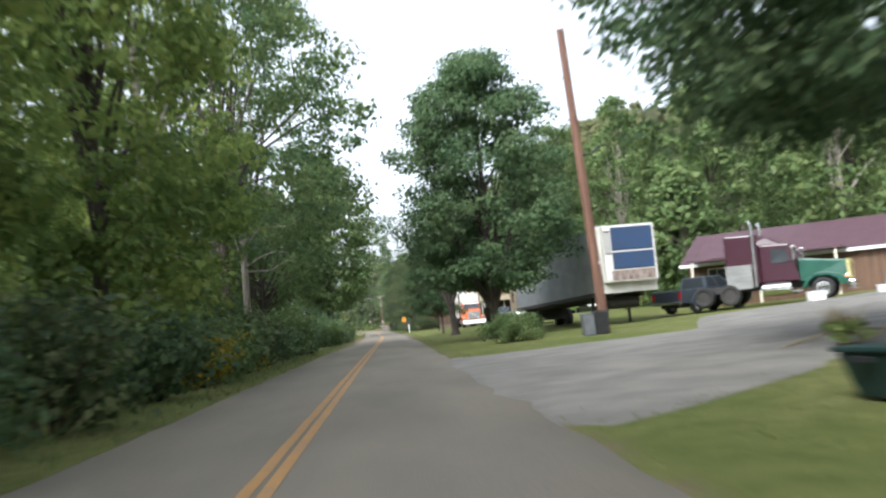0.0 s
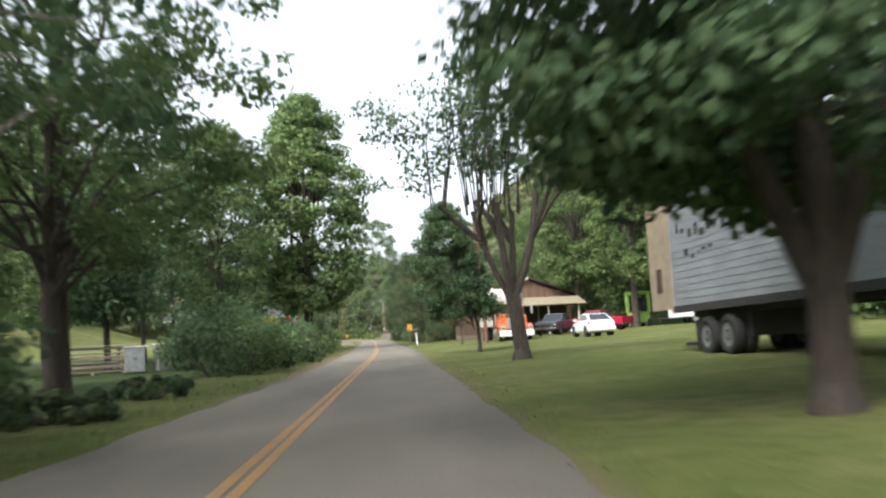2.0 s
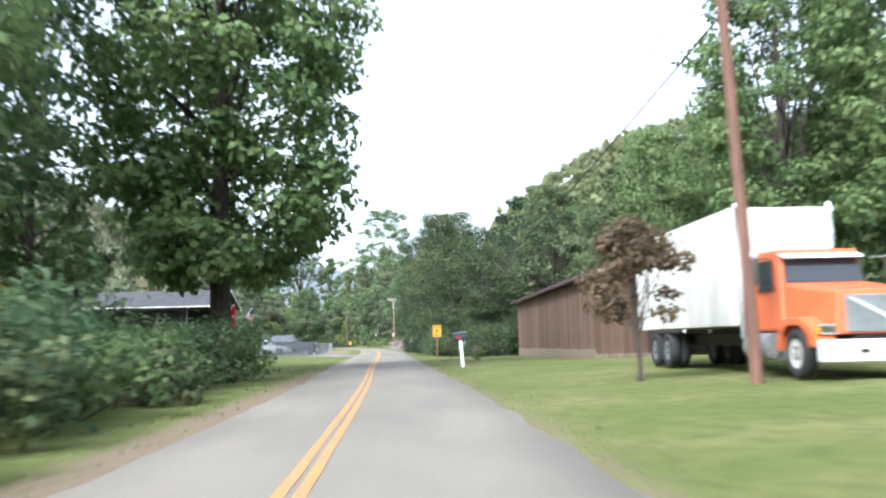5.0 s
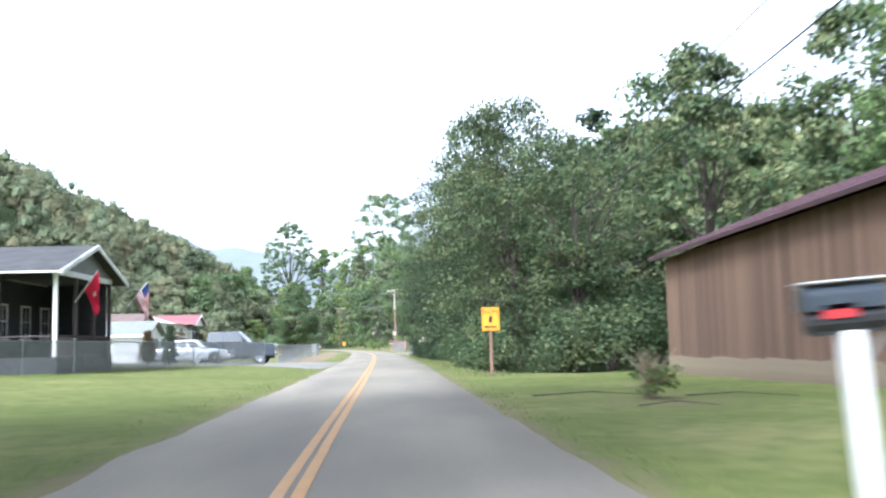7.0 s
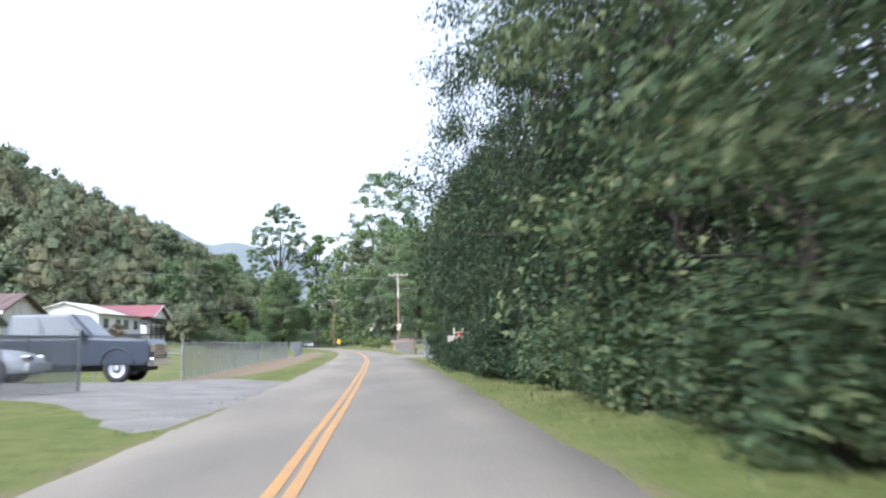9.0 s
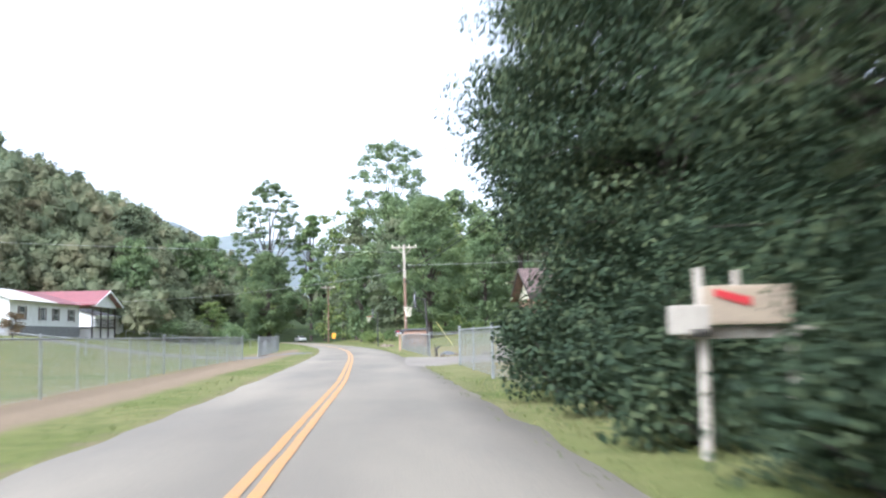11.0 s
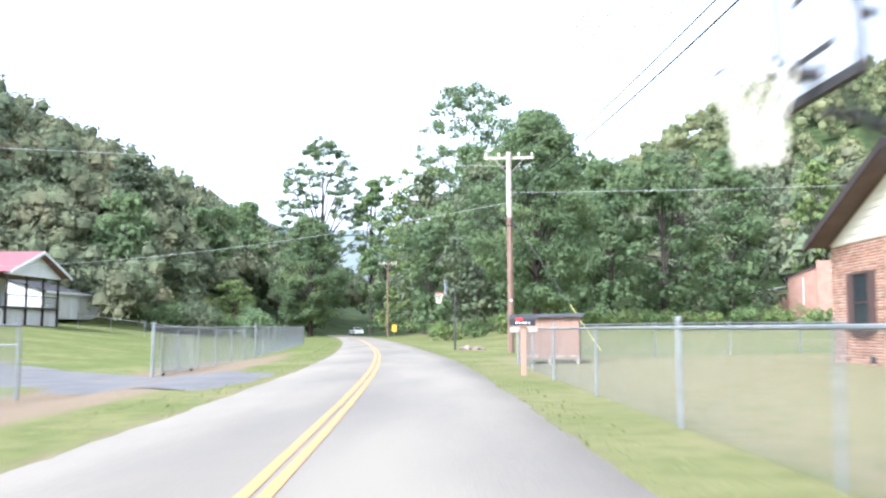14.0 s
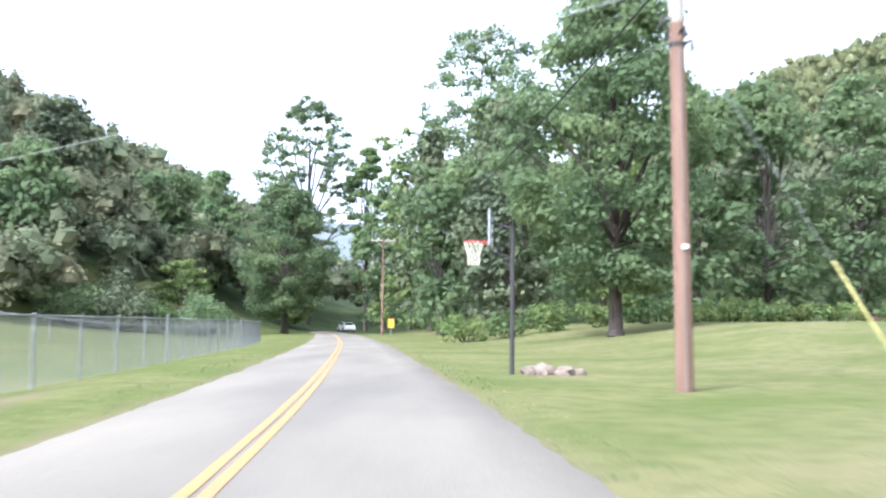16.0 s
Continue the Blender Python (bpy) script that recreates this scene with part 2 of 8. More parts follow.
STONE = mat("field_stones", (0.20, 0.155, 0.118), (0.095, 0.075, 0.06), scale=3, rough=0.9, bump=0.6, fine=20, island=0.25)
FADED_TAN = mat("faded_tan_box_paint", (0.34, 0.27, 0.19), (0.24, 0.19, 0.14), scale=3, rough=0.7, bump=0.15, fine=30)
CABLE = mat("cable_sheath", (0.025, 0.025, 0.027), scale=5, rough=0.7, bump=0.0)
WIRE_PALE = mat("bare_aluminium_wire", (0.40, 0.41, 0.40), scale=5, rough=0.5, bump=0.0, metal=0.5)
TUB_GREEN = mat("dark_green_plastic", (0.012, 0.035, 0.032), (0.009, 0.026, 0.026), scale=4, rough=0.5, bump=0.03)
TARP = mat("faded_grey_tarp", (0.15, 0.16, 0.17), (0.10, 0.105, 0.11), scale=4, rough=0.8, bump=0.3)
DEAD = mat("dead_brush", (0.30, 0.26, 0.17), (0.20, 0.16, 0.10), scale=4, rough=0.95, bump=0.3)


def glass_mat():
    m = bpy.data.materials.new("tinted_window_glass")
    m.use_nodes = True
    b = m.node_tree.nodes["Principled BSDF"]
    b.inputs["Base Color"].default_value = (0.03, 0.036, 0.04, 1)
    b.inputs["Roughness"].default_value = 0.06
    b.inputs["Specular IOR Level"].default_value = 0.7
    return m


GLASS = glass_mat()
ACRYLIC = mat("hazy_clear_acrylic", (0.74, 0.77, 0.82), (0.62, 0.66, 0.74), scale=3, rough=0.15, bump=0.0)
ACRYLIC.node_tree.nodes["Principled BSDF"].inputs["Alpha"].default_value = 0.5
LEAF_DARK = leaf_mat("maple_leaves", (0.050, 0.094, 0.050), (0.105, 0.168, 0.080), (0.16, 0.215, 0.10))
# Yellow-green maple leaves, brightened to put sunlight on the sprays into the colour.
LEAF_MAPLE_LIT = leaf_mat("sunlit_yellow_green_maple_leaves", (0.080, 0.132, 0.040), (0.165, 0.225, 0.062), (0.27, 0.315, 0.085))
LEAF_MID = leaf_mat("broadleaf_leaves", (0.070, 0.116, 0.048), (0.140, 0.205, 0.078), (0.21, 0.26, 0.105))
LEAF_LIGHT = leaf_mat("light_green_leaves", (0.096, 0.150, 0.052), (0.18, 0.24, 0.082), (0.26, 0.29, 0.11))
LEAF_YELLOW = leaf_mat("yellowing_leaves", (0.16, 0.16, 0.03), (0.36, 0.30, 0.04), (0.55, 0.42, 0.06))
LEAF_RUST = leaf_mat("rusty_leaves", (0.08, 0.062, 0.04), (0.15, 0.11, 0.065), (0.2, 0.14, 0.08))
LEAF_VINE = leaf_mat("vine_leaves", (0.033, 0.058, 0.032), (0.076, 0.112, 0.050), (0.165, 0.178, 0.080), scale=0.5, through_light=0.35)
# Hemlock leaves, darkened further: the thicket's shade is put into the colour.
LEAF_SHADED_HEMLOCK = leaf_mat("shade_darkened_hemlock_leaves", (0.019, 0.032, 0.019), (0.041, 0.062, 0.033), (0.094, 0.114, 0.055), scale=0.5, gloss=0.1, through_light=0.18)
# Distance haze is put into the edge and far leaf colours, paling them.
LEAF_EDGE = leaf_mat("hazed_woodland_edge_leaves", (0.130, 0.186, 0.100), (0.205, 0.268, 0.130), (0.28, 0.32, 0.155), gloss=0.06, scale=0.22, each=0.08, stops=(0.36, 0.62, 0.82), through_light=0.58)
LEAF_FAR = leaf_mat("hazed_woodland_canopy", (0.128, 0.158, 0.098), (0.175, 0.202, 0.116), (0.225, 0.215, 0.126), gloss=0.03, scale=0.12, each=0.03, stops=(0.38, 0.57, 0.70), through_light=0.3, turning=((0.148, 0.132, 0.080), 0.6))
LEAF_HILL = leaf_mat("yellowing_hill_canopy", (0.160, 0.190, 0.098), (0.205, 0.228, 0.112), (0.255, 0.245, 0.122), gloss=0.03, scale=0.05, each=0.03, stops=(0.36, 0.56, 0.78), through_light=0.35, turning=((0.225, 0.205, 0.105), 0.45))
# Distance haze is put into the ridge's pale blue-grey base colour.
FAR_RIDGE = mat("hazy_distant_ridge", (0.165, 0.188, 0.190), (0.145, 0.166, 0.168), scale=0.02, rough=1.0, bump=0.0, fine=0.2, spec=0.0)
BLADE = leaf_mat("grass_blades", (0.11, 0.15, 0.05), (0.17, 0.20, 0.075), (0.27, 0.25, 0.12), scale=0.5)

# ---- building helpers ----
def part(name, bm, material, parent=None, label="", smooth=False):
    me = bpy.data.meshes.new(name)
    bm.normal_update()
    bm.to_mesh(me)
    bm.free()
    me.materials.append(material)
    if smooth:
        me.polygons.foreach_set("use_smooth", [True] * len(me.polygons))
    ob = new(name, me)
    ob.parent = parent
    if label:
        ob["label"] = label
    return ob


def thing(name, m, label, category, group=""):
    ob = new(name)
    ob.empty_display_size = 0.1
    ob.matrix_world = m
    return tagged(ob, label, category, group)


def hexa(bm, low, high, bevel=0.0):
    """A block with any four lower and four upper corners."""
    v = [bm.verts.new(p) for p in (*low, *high)]
    fs = [bm.faces.new([v[i] for i in q]) for q in ((3, 2, 1, 0), (4, 5, 6, 7), (0, 1, 5, 4), (1, 2, 6, 5), (2, 3, 7, 6), (3, 0, 4, 7))]
    if bevel:
        es = {e for f in fs for e in f.edges}
        bmesh.ops.bevel(bm, geom=list(es), offset=bevel, segments=2, affect="EDGES", profile=0.6)
    return bm


def box(x0, x1, y0, y1, z0, z1, bevel=0.0, bm=None, taper=0.0, ty=None):
    bm = bm or bmesh.new()
    ty = taper if ty is None else ty
    return hexa(bm, [(x0, y0, z0), (x1, y0, z0), (x1, y1, z0), (x0, y1, z0)],
                [(x0 + taper, y0 + ty, z1), (x1 - taper, y0 + ty, z1), (x1 - taper, y1 - ty, z1), (x0 + taper, y1 - ty, z1)], bevel)


def tube(pts, radii, n=8, bm=None):
    """A tapered round bar along points."""
    bm = bm or bmesh.new()
    pts = [Vector(p) for p in pts]
    radii = radii if hasattr(radii, "__len__") else [radii] * len(pts)
    rings = []
    for i, p in enumerate(pts):
        d = (pts[min(i + 1, len(pts) - 1)] - pts[max(i - 1, 0)]).normalized()
        a = d.orthogonal().normalized() if i == 0 else (a - d * a.dot(d)).normalized()
        b = d.cross(a)
        rings.append([bm.verts.new(p + (a * math.cos(t) + b * math.sin(t)) * radii[i]) for t in [k * math.tau / n for k in range(n)]])
    for r, s in zip(rings, rings[1:]):
        for k in range(n):
            bm.faces.new((r[k], r[(k + 1) % n], s[(k + 1) % n], s[k]))
    bm.faces.new(rings[0][::-1])
    bm.faces.new(rings[-1])
    return bm


def prism(profile, x0, x1, bevel=0.0, axis="x", inset=0.0, bm=None):
    """A side outline (u, v) carried across from x0 to x1; inset narrows points above the middle."""
    bm = bm or bmesh.new()
    def put(u, v, w):
        return (w, u, v) if axis == "x" else (u, w, v) if axis == "y" else (u, v, w)
    a = [bm.verts.new(put(u, v, x0)) for u, v in profile]
    b = [bm.verts.new(put(u, v, x1)) for u, v in profile]
    n = len(profile)
    fs = [bm.faces.new(a), bm.faces.new(b[::-1])]
    for i in range(n):
        fs.append(bm.faces.new((a[i], b[i], b[(i + 1) % n], a[(i + 1) % n])))
    bmesh.ops.recalc_face_normals(bm, faces=fs)
    if bevel:
        bmesh.ops.bevel(bm, geom=[e for f in fs[:2] for e in f.edges], offset=bevel, segments=2, affect="EDGES", profile=0.6)
    return bm


def wheel(parent, x, y, r, w, rim=None, tname="wheel"):
    """Wheel with a tyre, a dished rim and a hub; its axle along x."""
    hub = part(tname, tube([(x - w * 0.46, y, r), (x + w * 0.46, y, r)], r * 0.30, 12), STEEL_DARK, parent)
    bm = bmesh.new()
    prof = [(-w / 2, r * 0.62), (-w / 2, r * 0.93), (-w * 0.36, r), (w * 0.36, r), (w / 2, r * 0.93), (w / 2, r * 0.62)]
    n = 20
    rings = [[bm.verts.new((x + u, y + v * math.cos(t), r + v * math.sin(t))) for u, v in prof] for t in [k * math.tau / n for k in range(n)]]
    for k in range(n):
        p, q = rings[k], rings[(k + 1) % n]
        for i in range(len(prof)):
            bm.faces.new((p[i], p[(i + 1) % len(prof)], q[(i + 1) % len(prof)], q[i]))
    part("tyre", bm, RUBBER, hub, smooth=True)
    bm = bmesh.new()
    for s in (-1, 1):
        prev = None
        for u, v in ((0.44, 0.64), (0.36, 0.52), (0.40, 0.30), (0.47, 0.16), (0.47, 0.02)):
            ring = [bm.verts.new((x + s * u * w, y + v * r * math.cos(t), r + v * r * math.sin(t))) for t in [k * math.tau / 16 for k in range(16)]]
            if prev:
                for k in range(16):
                    bm.faces.new((prev[k], prev[(k + 1) % 16], ring[(k + 1) % 16], ring[k]))
            prev = ring
    part("rim", bm, rim or CAR_SILVER, hub, smooth=True)
    return hub


def words(text, size, depth, material, parent, m, name="lettering"):
    cu = bpy.data.curves.new(name, "FONT")
    cu.body, cu.size, cu.extrude, cu.align_x, cu.align_y = text, size, depth, "CENTER", "CENTER"
    tmp = bpy.data.objects.new(name, cu)
    scene.collection.objects.link(tmp)
    me = bpy.data.meshes.new_from_object(tmp.evaluated_get(bpy.context.evaluated_depsgraph_get()))
    bpy.data.objects.remove(tmp)
    me.materials.clear()
    me.materials.append(material)
    ob = new(name, me)
    ob.parent = parent
    ob.matrix_basis = m
    return ob


# ---- the road's line and the lie of the land ----
ROAD_Y = (-80, 0, 30, 60, 85, 108, 130, 150, 172, 200, 215, 232, 248, 260, 275, 296, 317, 345, 375, 420, 500)
ROAD_X = (-1.6, -1.15, -1.0, -0.8, -0.67, -0.8, -1.25, -1.55, -1.97, -2.8, -3.4, -4.2, -5.2, -6.15, -7.75, -10.5, -13.5, -18.0, -23.5, -34.0, -58.0)


def spline(y):
    """Smooth curve through the road's centre points."""
    y = min(max(y, ROAD_Y[0]), ROAD_Y[-1])
    i = max(k for k in range(len(ROAD_Y) - 1) if ROAD_Y[k] <= y)
    def slope(k):
        a, b = max(k - 1, 0), min(k + 1, len(ROAD_Y) - 1)
        return (ROAD_X[b] - ROAD_X[a]) / (ROAD_Y[b] - ROAD_Y[a])
    h = ROAD_Y[i + 1] - ROAD_Y[i]
    t = (y - ROAD_Y[i]) / h
    return ((2 * t**3 - 3 * t**2 + 1) * ROAD_X[i] + (t**3 - 2 * t**2 + t) * h * slope(i)
            + (3 * t**2 - 2 * t**3) * ROAD_X[i + 1] + (t**3 - t**2) * h * slope(i + 1))


CENTRE = np.array([spline(v) for v in np.arange(-80, 500.5, 1.0)])


def centre(y):
    return np.interp(y, np.arange(-80, 500.5, 1.0), CENTRE)


def ease(v, a, b):
    t = np.clip((np.asarray(v, float) - a) / (b - a), 0, 1)
    return t * t * (3 - 2 * t)


def land(x, y):
    """Height of the ground."""
    x, y = np.asarray(x, float), np.asarray(y, float)
    s = x - centre(y)
    right, left = np.maximum(s - 3.2, 0), np.maximum(-s - 3.0, 0)
    z = 0.030 * np.minimum(right, 26) * (1 - ease(y, 120, 140)) + 0.022 * np.minimum(right, 20) * ease(y, 196, 215) * (1 - ease(y, 262, 275))
    z = z + 1.45 * ease(s, 6.5, 22) * ease(y, 268, 300)
    z = z + 0.026 * np.minimum(left, 30) * ease(y, 110, 140) * (1 - ease(y, 176, 190))
    z = z - 0.32 * ease(left, 0.8, 3.6) * ease(y, 178, 192) * (1 - ease(y, 330, 345)) + 2.3 * ease(left, 6, 34) * ease(y, 190, 215)
    # the wooded hills along both sides of the valley
    rise = -x - 62 + 28 * ease(y, 295, 365)
    rise = np.maximum(rise + 5, 0)
    z = z + 0.51 * rise * rise / (rise + 7) * ease(y, 170, 330) * (1 - ease(-x, 230, 420)) * (1 - 0.8 * ease(y, 690, 840))
    z = z + 40 * ease(-x - 60, 0, 130) * ease(-y, -220, -80)
    z = z + 26 * ease(x - 34, 0, 60) * (1 - ease(y, 150, 260)) + 20 * ease(x - 14, 0, 60) * ease(y, 140, 158) * (1 - ease(y, 185, 205))
    z = z + 14 * ease(x - 30, 0, 70) * ease(y, 260, 330)
    z = z + 20 * ease(y - 395, 0, 120) * ease(s, 14, 60)
    dx = x - 262
    r2 = (dx / np.where(dx < 0, 240, 290)) ** 2 + ((y - 930) / 330) ** 2
    z = z + 140 * np.maximum(1 - r2, 0) ** 1.15
    z = z + 40 * ease(y, 950, 1450) * (1 - 0.35 * ease(x, -420, -100))
    return z


def landz(x, y):
    return float(land(x, y))

# ---- ground ----
def fast_mesh(name, co, quads, material, parent=None):
    """A mesh of four-cornered faces from numpy arrays."""
    me = bpy.data.meshes.new(name)
    me.vertices.add(len(co))
    me.vertices.foreach_set("co", np.asarray(co, np.float32).ravel())
    me.loops.add(4 * len(quads))
    me.loops.foreach_set("vertex_index", np.asarray(quads, np.int32).ravel())
    me.polygons.add(len(quads))
    me.polygons.foreach_set("loop_start", np.arange(0, 4 * len(quads), 4, dtype=np.int32))
    me.update(calc_edges=True)
    me.materials.append(material)
    ob = new(name, me)
    ob.parent = parent
    return ob


def grid_quads(nr, nc):
    i = np.arange(nr * nc).reshape(nr, nc)
    return np.stack([i[:-1, :-1], i[:-1, 1:], i[1:, 1:], i[1:, :-1]], -1).reshape(-1, 4)


def cover_ground():
    """Grass, dry grass, bare dirt and forest floor, blended by the mesh's cover attribute."""
    m = bpy.data.materials.new("grass_dirt_and_forest_floor")
    m.use_nodes = True
    n, l = m.node_tree.nodes, m.node_tree.links
    b = n["Principled BSDF"]
    at, sep, tc = n.new("ShaderNodeAttribute"), n.new("ShaderNodeSeparateColor"), n.new("ShaderNodeTexCoord")
    at.attribute_name = "cover"
    l.new(at.outputs["Color"], sep.inputs[0])
    def noise_tex(scale, detail=5):
        t = n.new("ShaderNodeTexNoise")
        t.inputs["Scale"].default_value, t.inputs["Detail"].default_value = scale, detail
        l.new(tc.outputs["Object"], t.inputs["Vector"])
        return t.outputs[0]
    def mix(f, a, c):
        x = n.new("ShaderNodeMix")
        x.data_type = "RGBA"
        for sock, v in (("Factor", f), ("A", a), ("B", c)):
            if isinstance(v, tuple):
                x.inputs[sock].default_value = (*v, 1)
            else:
                l.new(v, x.inputs[sock])
        return x.outputs["Result"]
    def level(v, lo, hi):
        r = n.new("ShaderNodeMapRange")
        r.inputs[1].default_value, r.inputs[2].default_value = lo, hi
        l.new(v, r.inputs[0])
        return r.outputs[0]
    def plus(a, c, k):
        x = n.new("ShaderNodeMath")
        x.operation = "MULTIPLY_ADD"
        l.new(c, x.inputs[0])
        x.inputs[1].default_value = k
        l.new(a, x.inputs[2])
        return x.outputs[0]
    patch, tuft, fine = noise_tex(0.25), noise_tex(2.2), noise_tex(14)
    green = mix(level(patch, 0.35, 0.68), (0.104, 0.124, 0.036), (0.160, 0.160, 0.058))
    green = mix(level(tuft, 0.42, 0.72), green, (0.078, 0.102, 0.028))
    dry = mix(level(tuft, 0.35, 0.7), (0.205, 0.175, 0.096), (0.160, 0.150, 0.070))
    out = mix(level(plus(sep.outputs[0], patch, 0.9), 0.55, 1.25), green, dry)
    soil = mix(level(fine, 0.35, 0.7), (0.215, 0.160, 0.110), (0.145, 0.115, 0.075))
    out = mix(level(plus(sep.outputs[1], tuft, 0.9), 0.72, 1.15), out, soil)
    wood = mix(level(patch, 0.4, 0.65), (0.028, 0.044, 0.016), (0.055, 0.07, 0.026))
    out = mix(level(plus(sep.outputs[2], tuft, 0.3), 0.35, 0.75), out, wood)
    l.new(out, b.inputs["Base Color"])
    b.inputs["Roughness"].default_value, b.inputs["Specular IOR Level"].default_value = 0.95, 0.1
    bp = n.new("ShaderNodeBump")
    bp.inputs["Strength"].default_value, bp.inputs["Distance"].default_value = 0.7, 0.05
    l.new(fine, bp.inputs["Height"])
    l.new(bp.outputs[0], b.inputs["Normal"])
    return m


half = np.concatenate([np.arange(2.3, 6, 0.35), np.arange(6, 16, 0.9), np.arange(16, 40, 2.5), np.arange(40, 120, 7), np.arange(120, 300, 18), [300, 340, 400, 480, 600, 800]])
side = np.concatenate([-half[::-1], [-2.0, -1.72, -1, 1], half])
rows_y = np.concatenate([np.arange(-80, 340, 1.4), np.arange(340, 520, 5), np.arange(520, 1000, 20), np.arange(1000, 1900, 60)])
SS, YY = np.meshgrid(side, rows_y)
XX = SS + centre(YY)
paved = (SS > -1.6) & (SS < 2.35)
ZZ = land(XX, YY) - 0.05 * paved - 0.012 * ~paved
ZZ = ZZ + (np.abs(SS) > 3) * 0.03 * np.sin(XX * 1.3 + 0.7 * YY) * np.cos(YY * 0.9 - XX * 0.4)
ground = fast_mesh("ground", np.stack([XX, YY, ZZ], -1).reshape(-1, 3), grid_quads(*SS.shape), cover_ground())
ground.data.polygons.foreach_set("use_smooth", [True] * len(ground.data.polygons))
tagged(ground, "mown green grass with dry patches and bare dirt verges", "ground", kind="structure")
dry = ease(YY, 178, 215) * (0.25 + 0.75 * ease(SS, 3.9, 4.9) * (1 - ease(YY, 258, 275)) + 0.2 * (SS > 9) * ease(YY, 262, 275)) * (1 - 0.5 * ease(YY, 258, 275)) + 0.12 * (SS > 0)
ditch = ease(-SS, 3.0, 4.2) * (1 - ease(-SS, 7.0, 8.6)) * ease(YY, 180, 192) * (1 - ease(YY, 262, 285))
verge = (1 - ease(SS - 2.5, 0, 0.9)) * (SS > 0) * 0.5 + (1 - ease(-SS - 1.8, 0, 1.0)) * (SS < 0) * 0.55 + 0.38 * (SS < 0) * (1 - ease(-SS, 2.2, 3.4)) * ease(YY, 55, 75) * (1 - ease(YY, 118, 130))
brushy = 0.45 * np.exp(-((XX - 4.5) / 2.2) ** 2 - ((YY - 136.5) / 3.0) ** 2)
bare = np.maximum(np.maximum(ditch * 0.9, verge), brushy)
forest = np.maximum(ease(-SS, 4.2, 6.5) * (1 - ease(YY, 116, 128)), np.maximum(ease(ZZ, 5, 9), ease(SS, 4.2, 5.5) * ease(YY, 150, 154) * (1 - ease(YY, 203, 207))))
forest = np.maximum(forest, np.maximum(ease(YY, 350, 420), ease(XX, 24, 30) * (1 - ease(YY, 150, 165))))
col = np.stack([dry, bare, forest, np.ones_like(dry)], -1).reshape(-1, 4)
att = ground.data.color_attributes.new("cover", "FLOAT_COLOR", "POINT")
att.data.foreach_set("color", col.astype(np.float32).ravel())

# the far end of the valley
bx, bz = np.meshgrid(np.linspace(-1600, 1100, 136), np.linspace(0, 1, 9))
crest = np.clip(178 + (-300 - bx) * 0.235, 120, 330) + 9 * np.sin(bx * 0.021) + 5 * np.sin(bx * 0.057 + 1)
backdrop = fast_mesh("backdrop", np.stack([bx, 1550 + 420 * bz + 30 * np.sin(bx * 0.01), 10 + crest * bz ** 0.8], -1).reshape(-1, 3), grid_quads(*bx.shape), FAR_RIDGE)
tagged(backdrop, "wooded ridge closing the valley, painted in pale blue haze", "ridge", kind="structure")

# ---- road ----
ry = np.arange(-80, 500, 0.6)
rough_l = np.array([noise.noise((0.0, v * 0.45, 3.1)) + 0.5 * noise.noise((0.0, v * 1.7, 9.0)) for v in ry])
rough_r = np.array([noise.noise((5.0, v * 0.45, 3.1)) + 0.5 * noise.noise((5.0, v * 1.7, 9.0)) for v in ry])
cx = centre(ry)
wide_l = np.interp(ry, (45, 62, 112, 128), (2.2, 1.80, 1.80, 1.97))
wide_r = np.interp(ry, (50, 70, 150, 186, 262, 280), (2.62, 2.5, 2.55, 2.85, 2.78, 2.6))
off = np.stack([-wide_l - 0.05, -wide_l, -0.5 * wide_l, 0 * ry - 0.2, 0.35 * wide_r, 0.7 * wide_r, wide_r, wide_r + 0.06], -1)
rx = cx[:, None] + off + np.outer(rough_l, np.array([0.13, 0.13, 0, 0, 0, 0, 0, 0])) + np.outer(rough_r, np.array([0, 0, 0, 0, 0, 0, 0.14, 0.14]))
rz = np.tile(np.array([-0.06, 0.004, 0.012, 0.018, 0.016, 0.010, 0.004, -0.06]), (len(ry), 1))
road = fast_mesh("road", np.stack([rx, np.tile(ry[:, None], (1, 8)), rz], -1).reshape(-1, 3), grid_quads(len(ry), 8), ASPHALT)
tagged(road, "narrow two-lane road of pale worn asphalt", "road", kind="structure")
for k, shift in enumerate((-0.078, 0.078)):
    ly = np.arange(-60, 440, 0.8)
    lx = centre(ly) + shift + np.interp(ly, (165, 198, 207, 225, 245, 262), (0, 0.16, 0.24, 0.17, 0.1, 0))
    wob = np.array([noise.noise((k * 7.0, v * 0.8, 1.0)) for v in ly]) * 0.012
    co = np.stack([np.stack([lx - 0.052 + wob, ly, np.full_like(ly, 0.0235)], -1), np.stack([lx + 0.052 + wob, ly, np.full_like(ly, 0.0235)], -1)], 1).reshape(-1, 3)
    line = fast_mesh("centre_line", co, grid_quads(len(ly), 2), LINE, road)


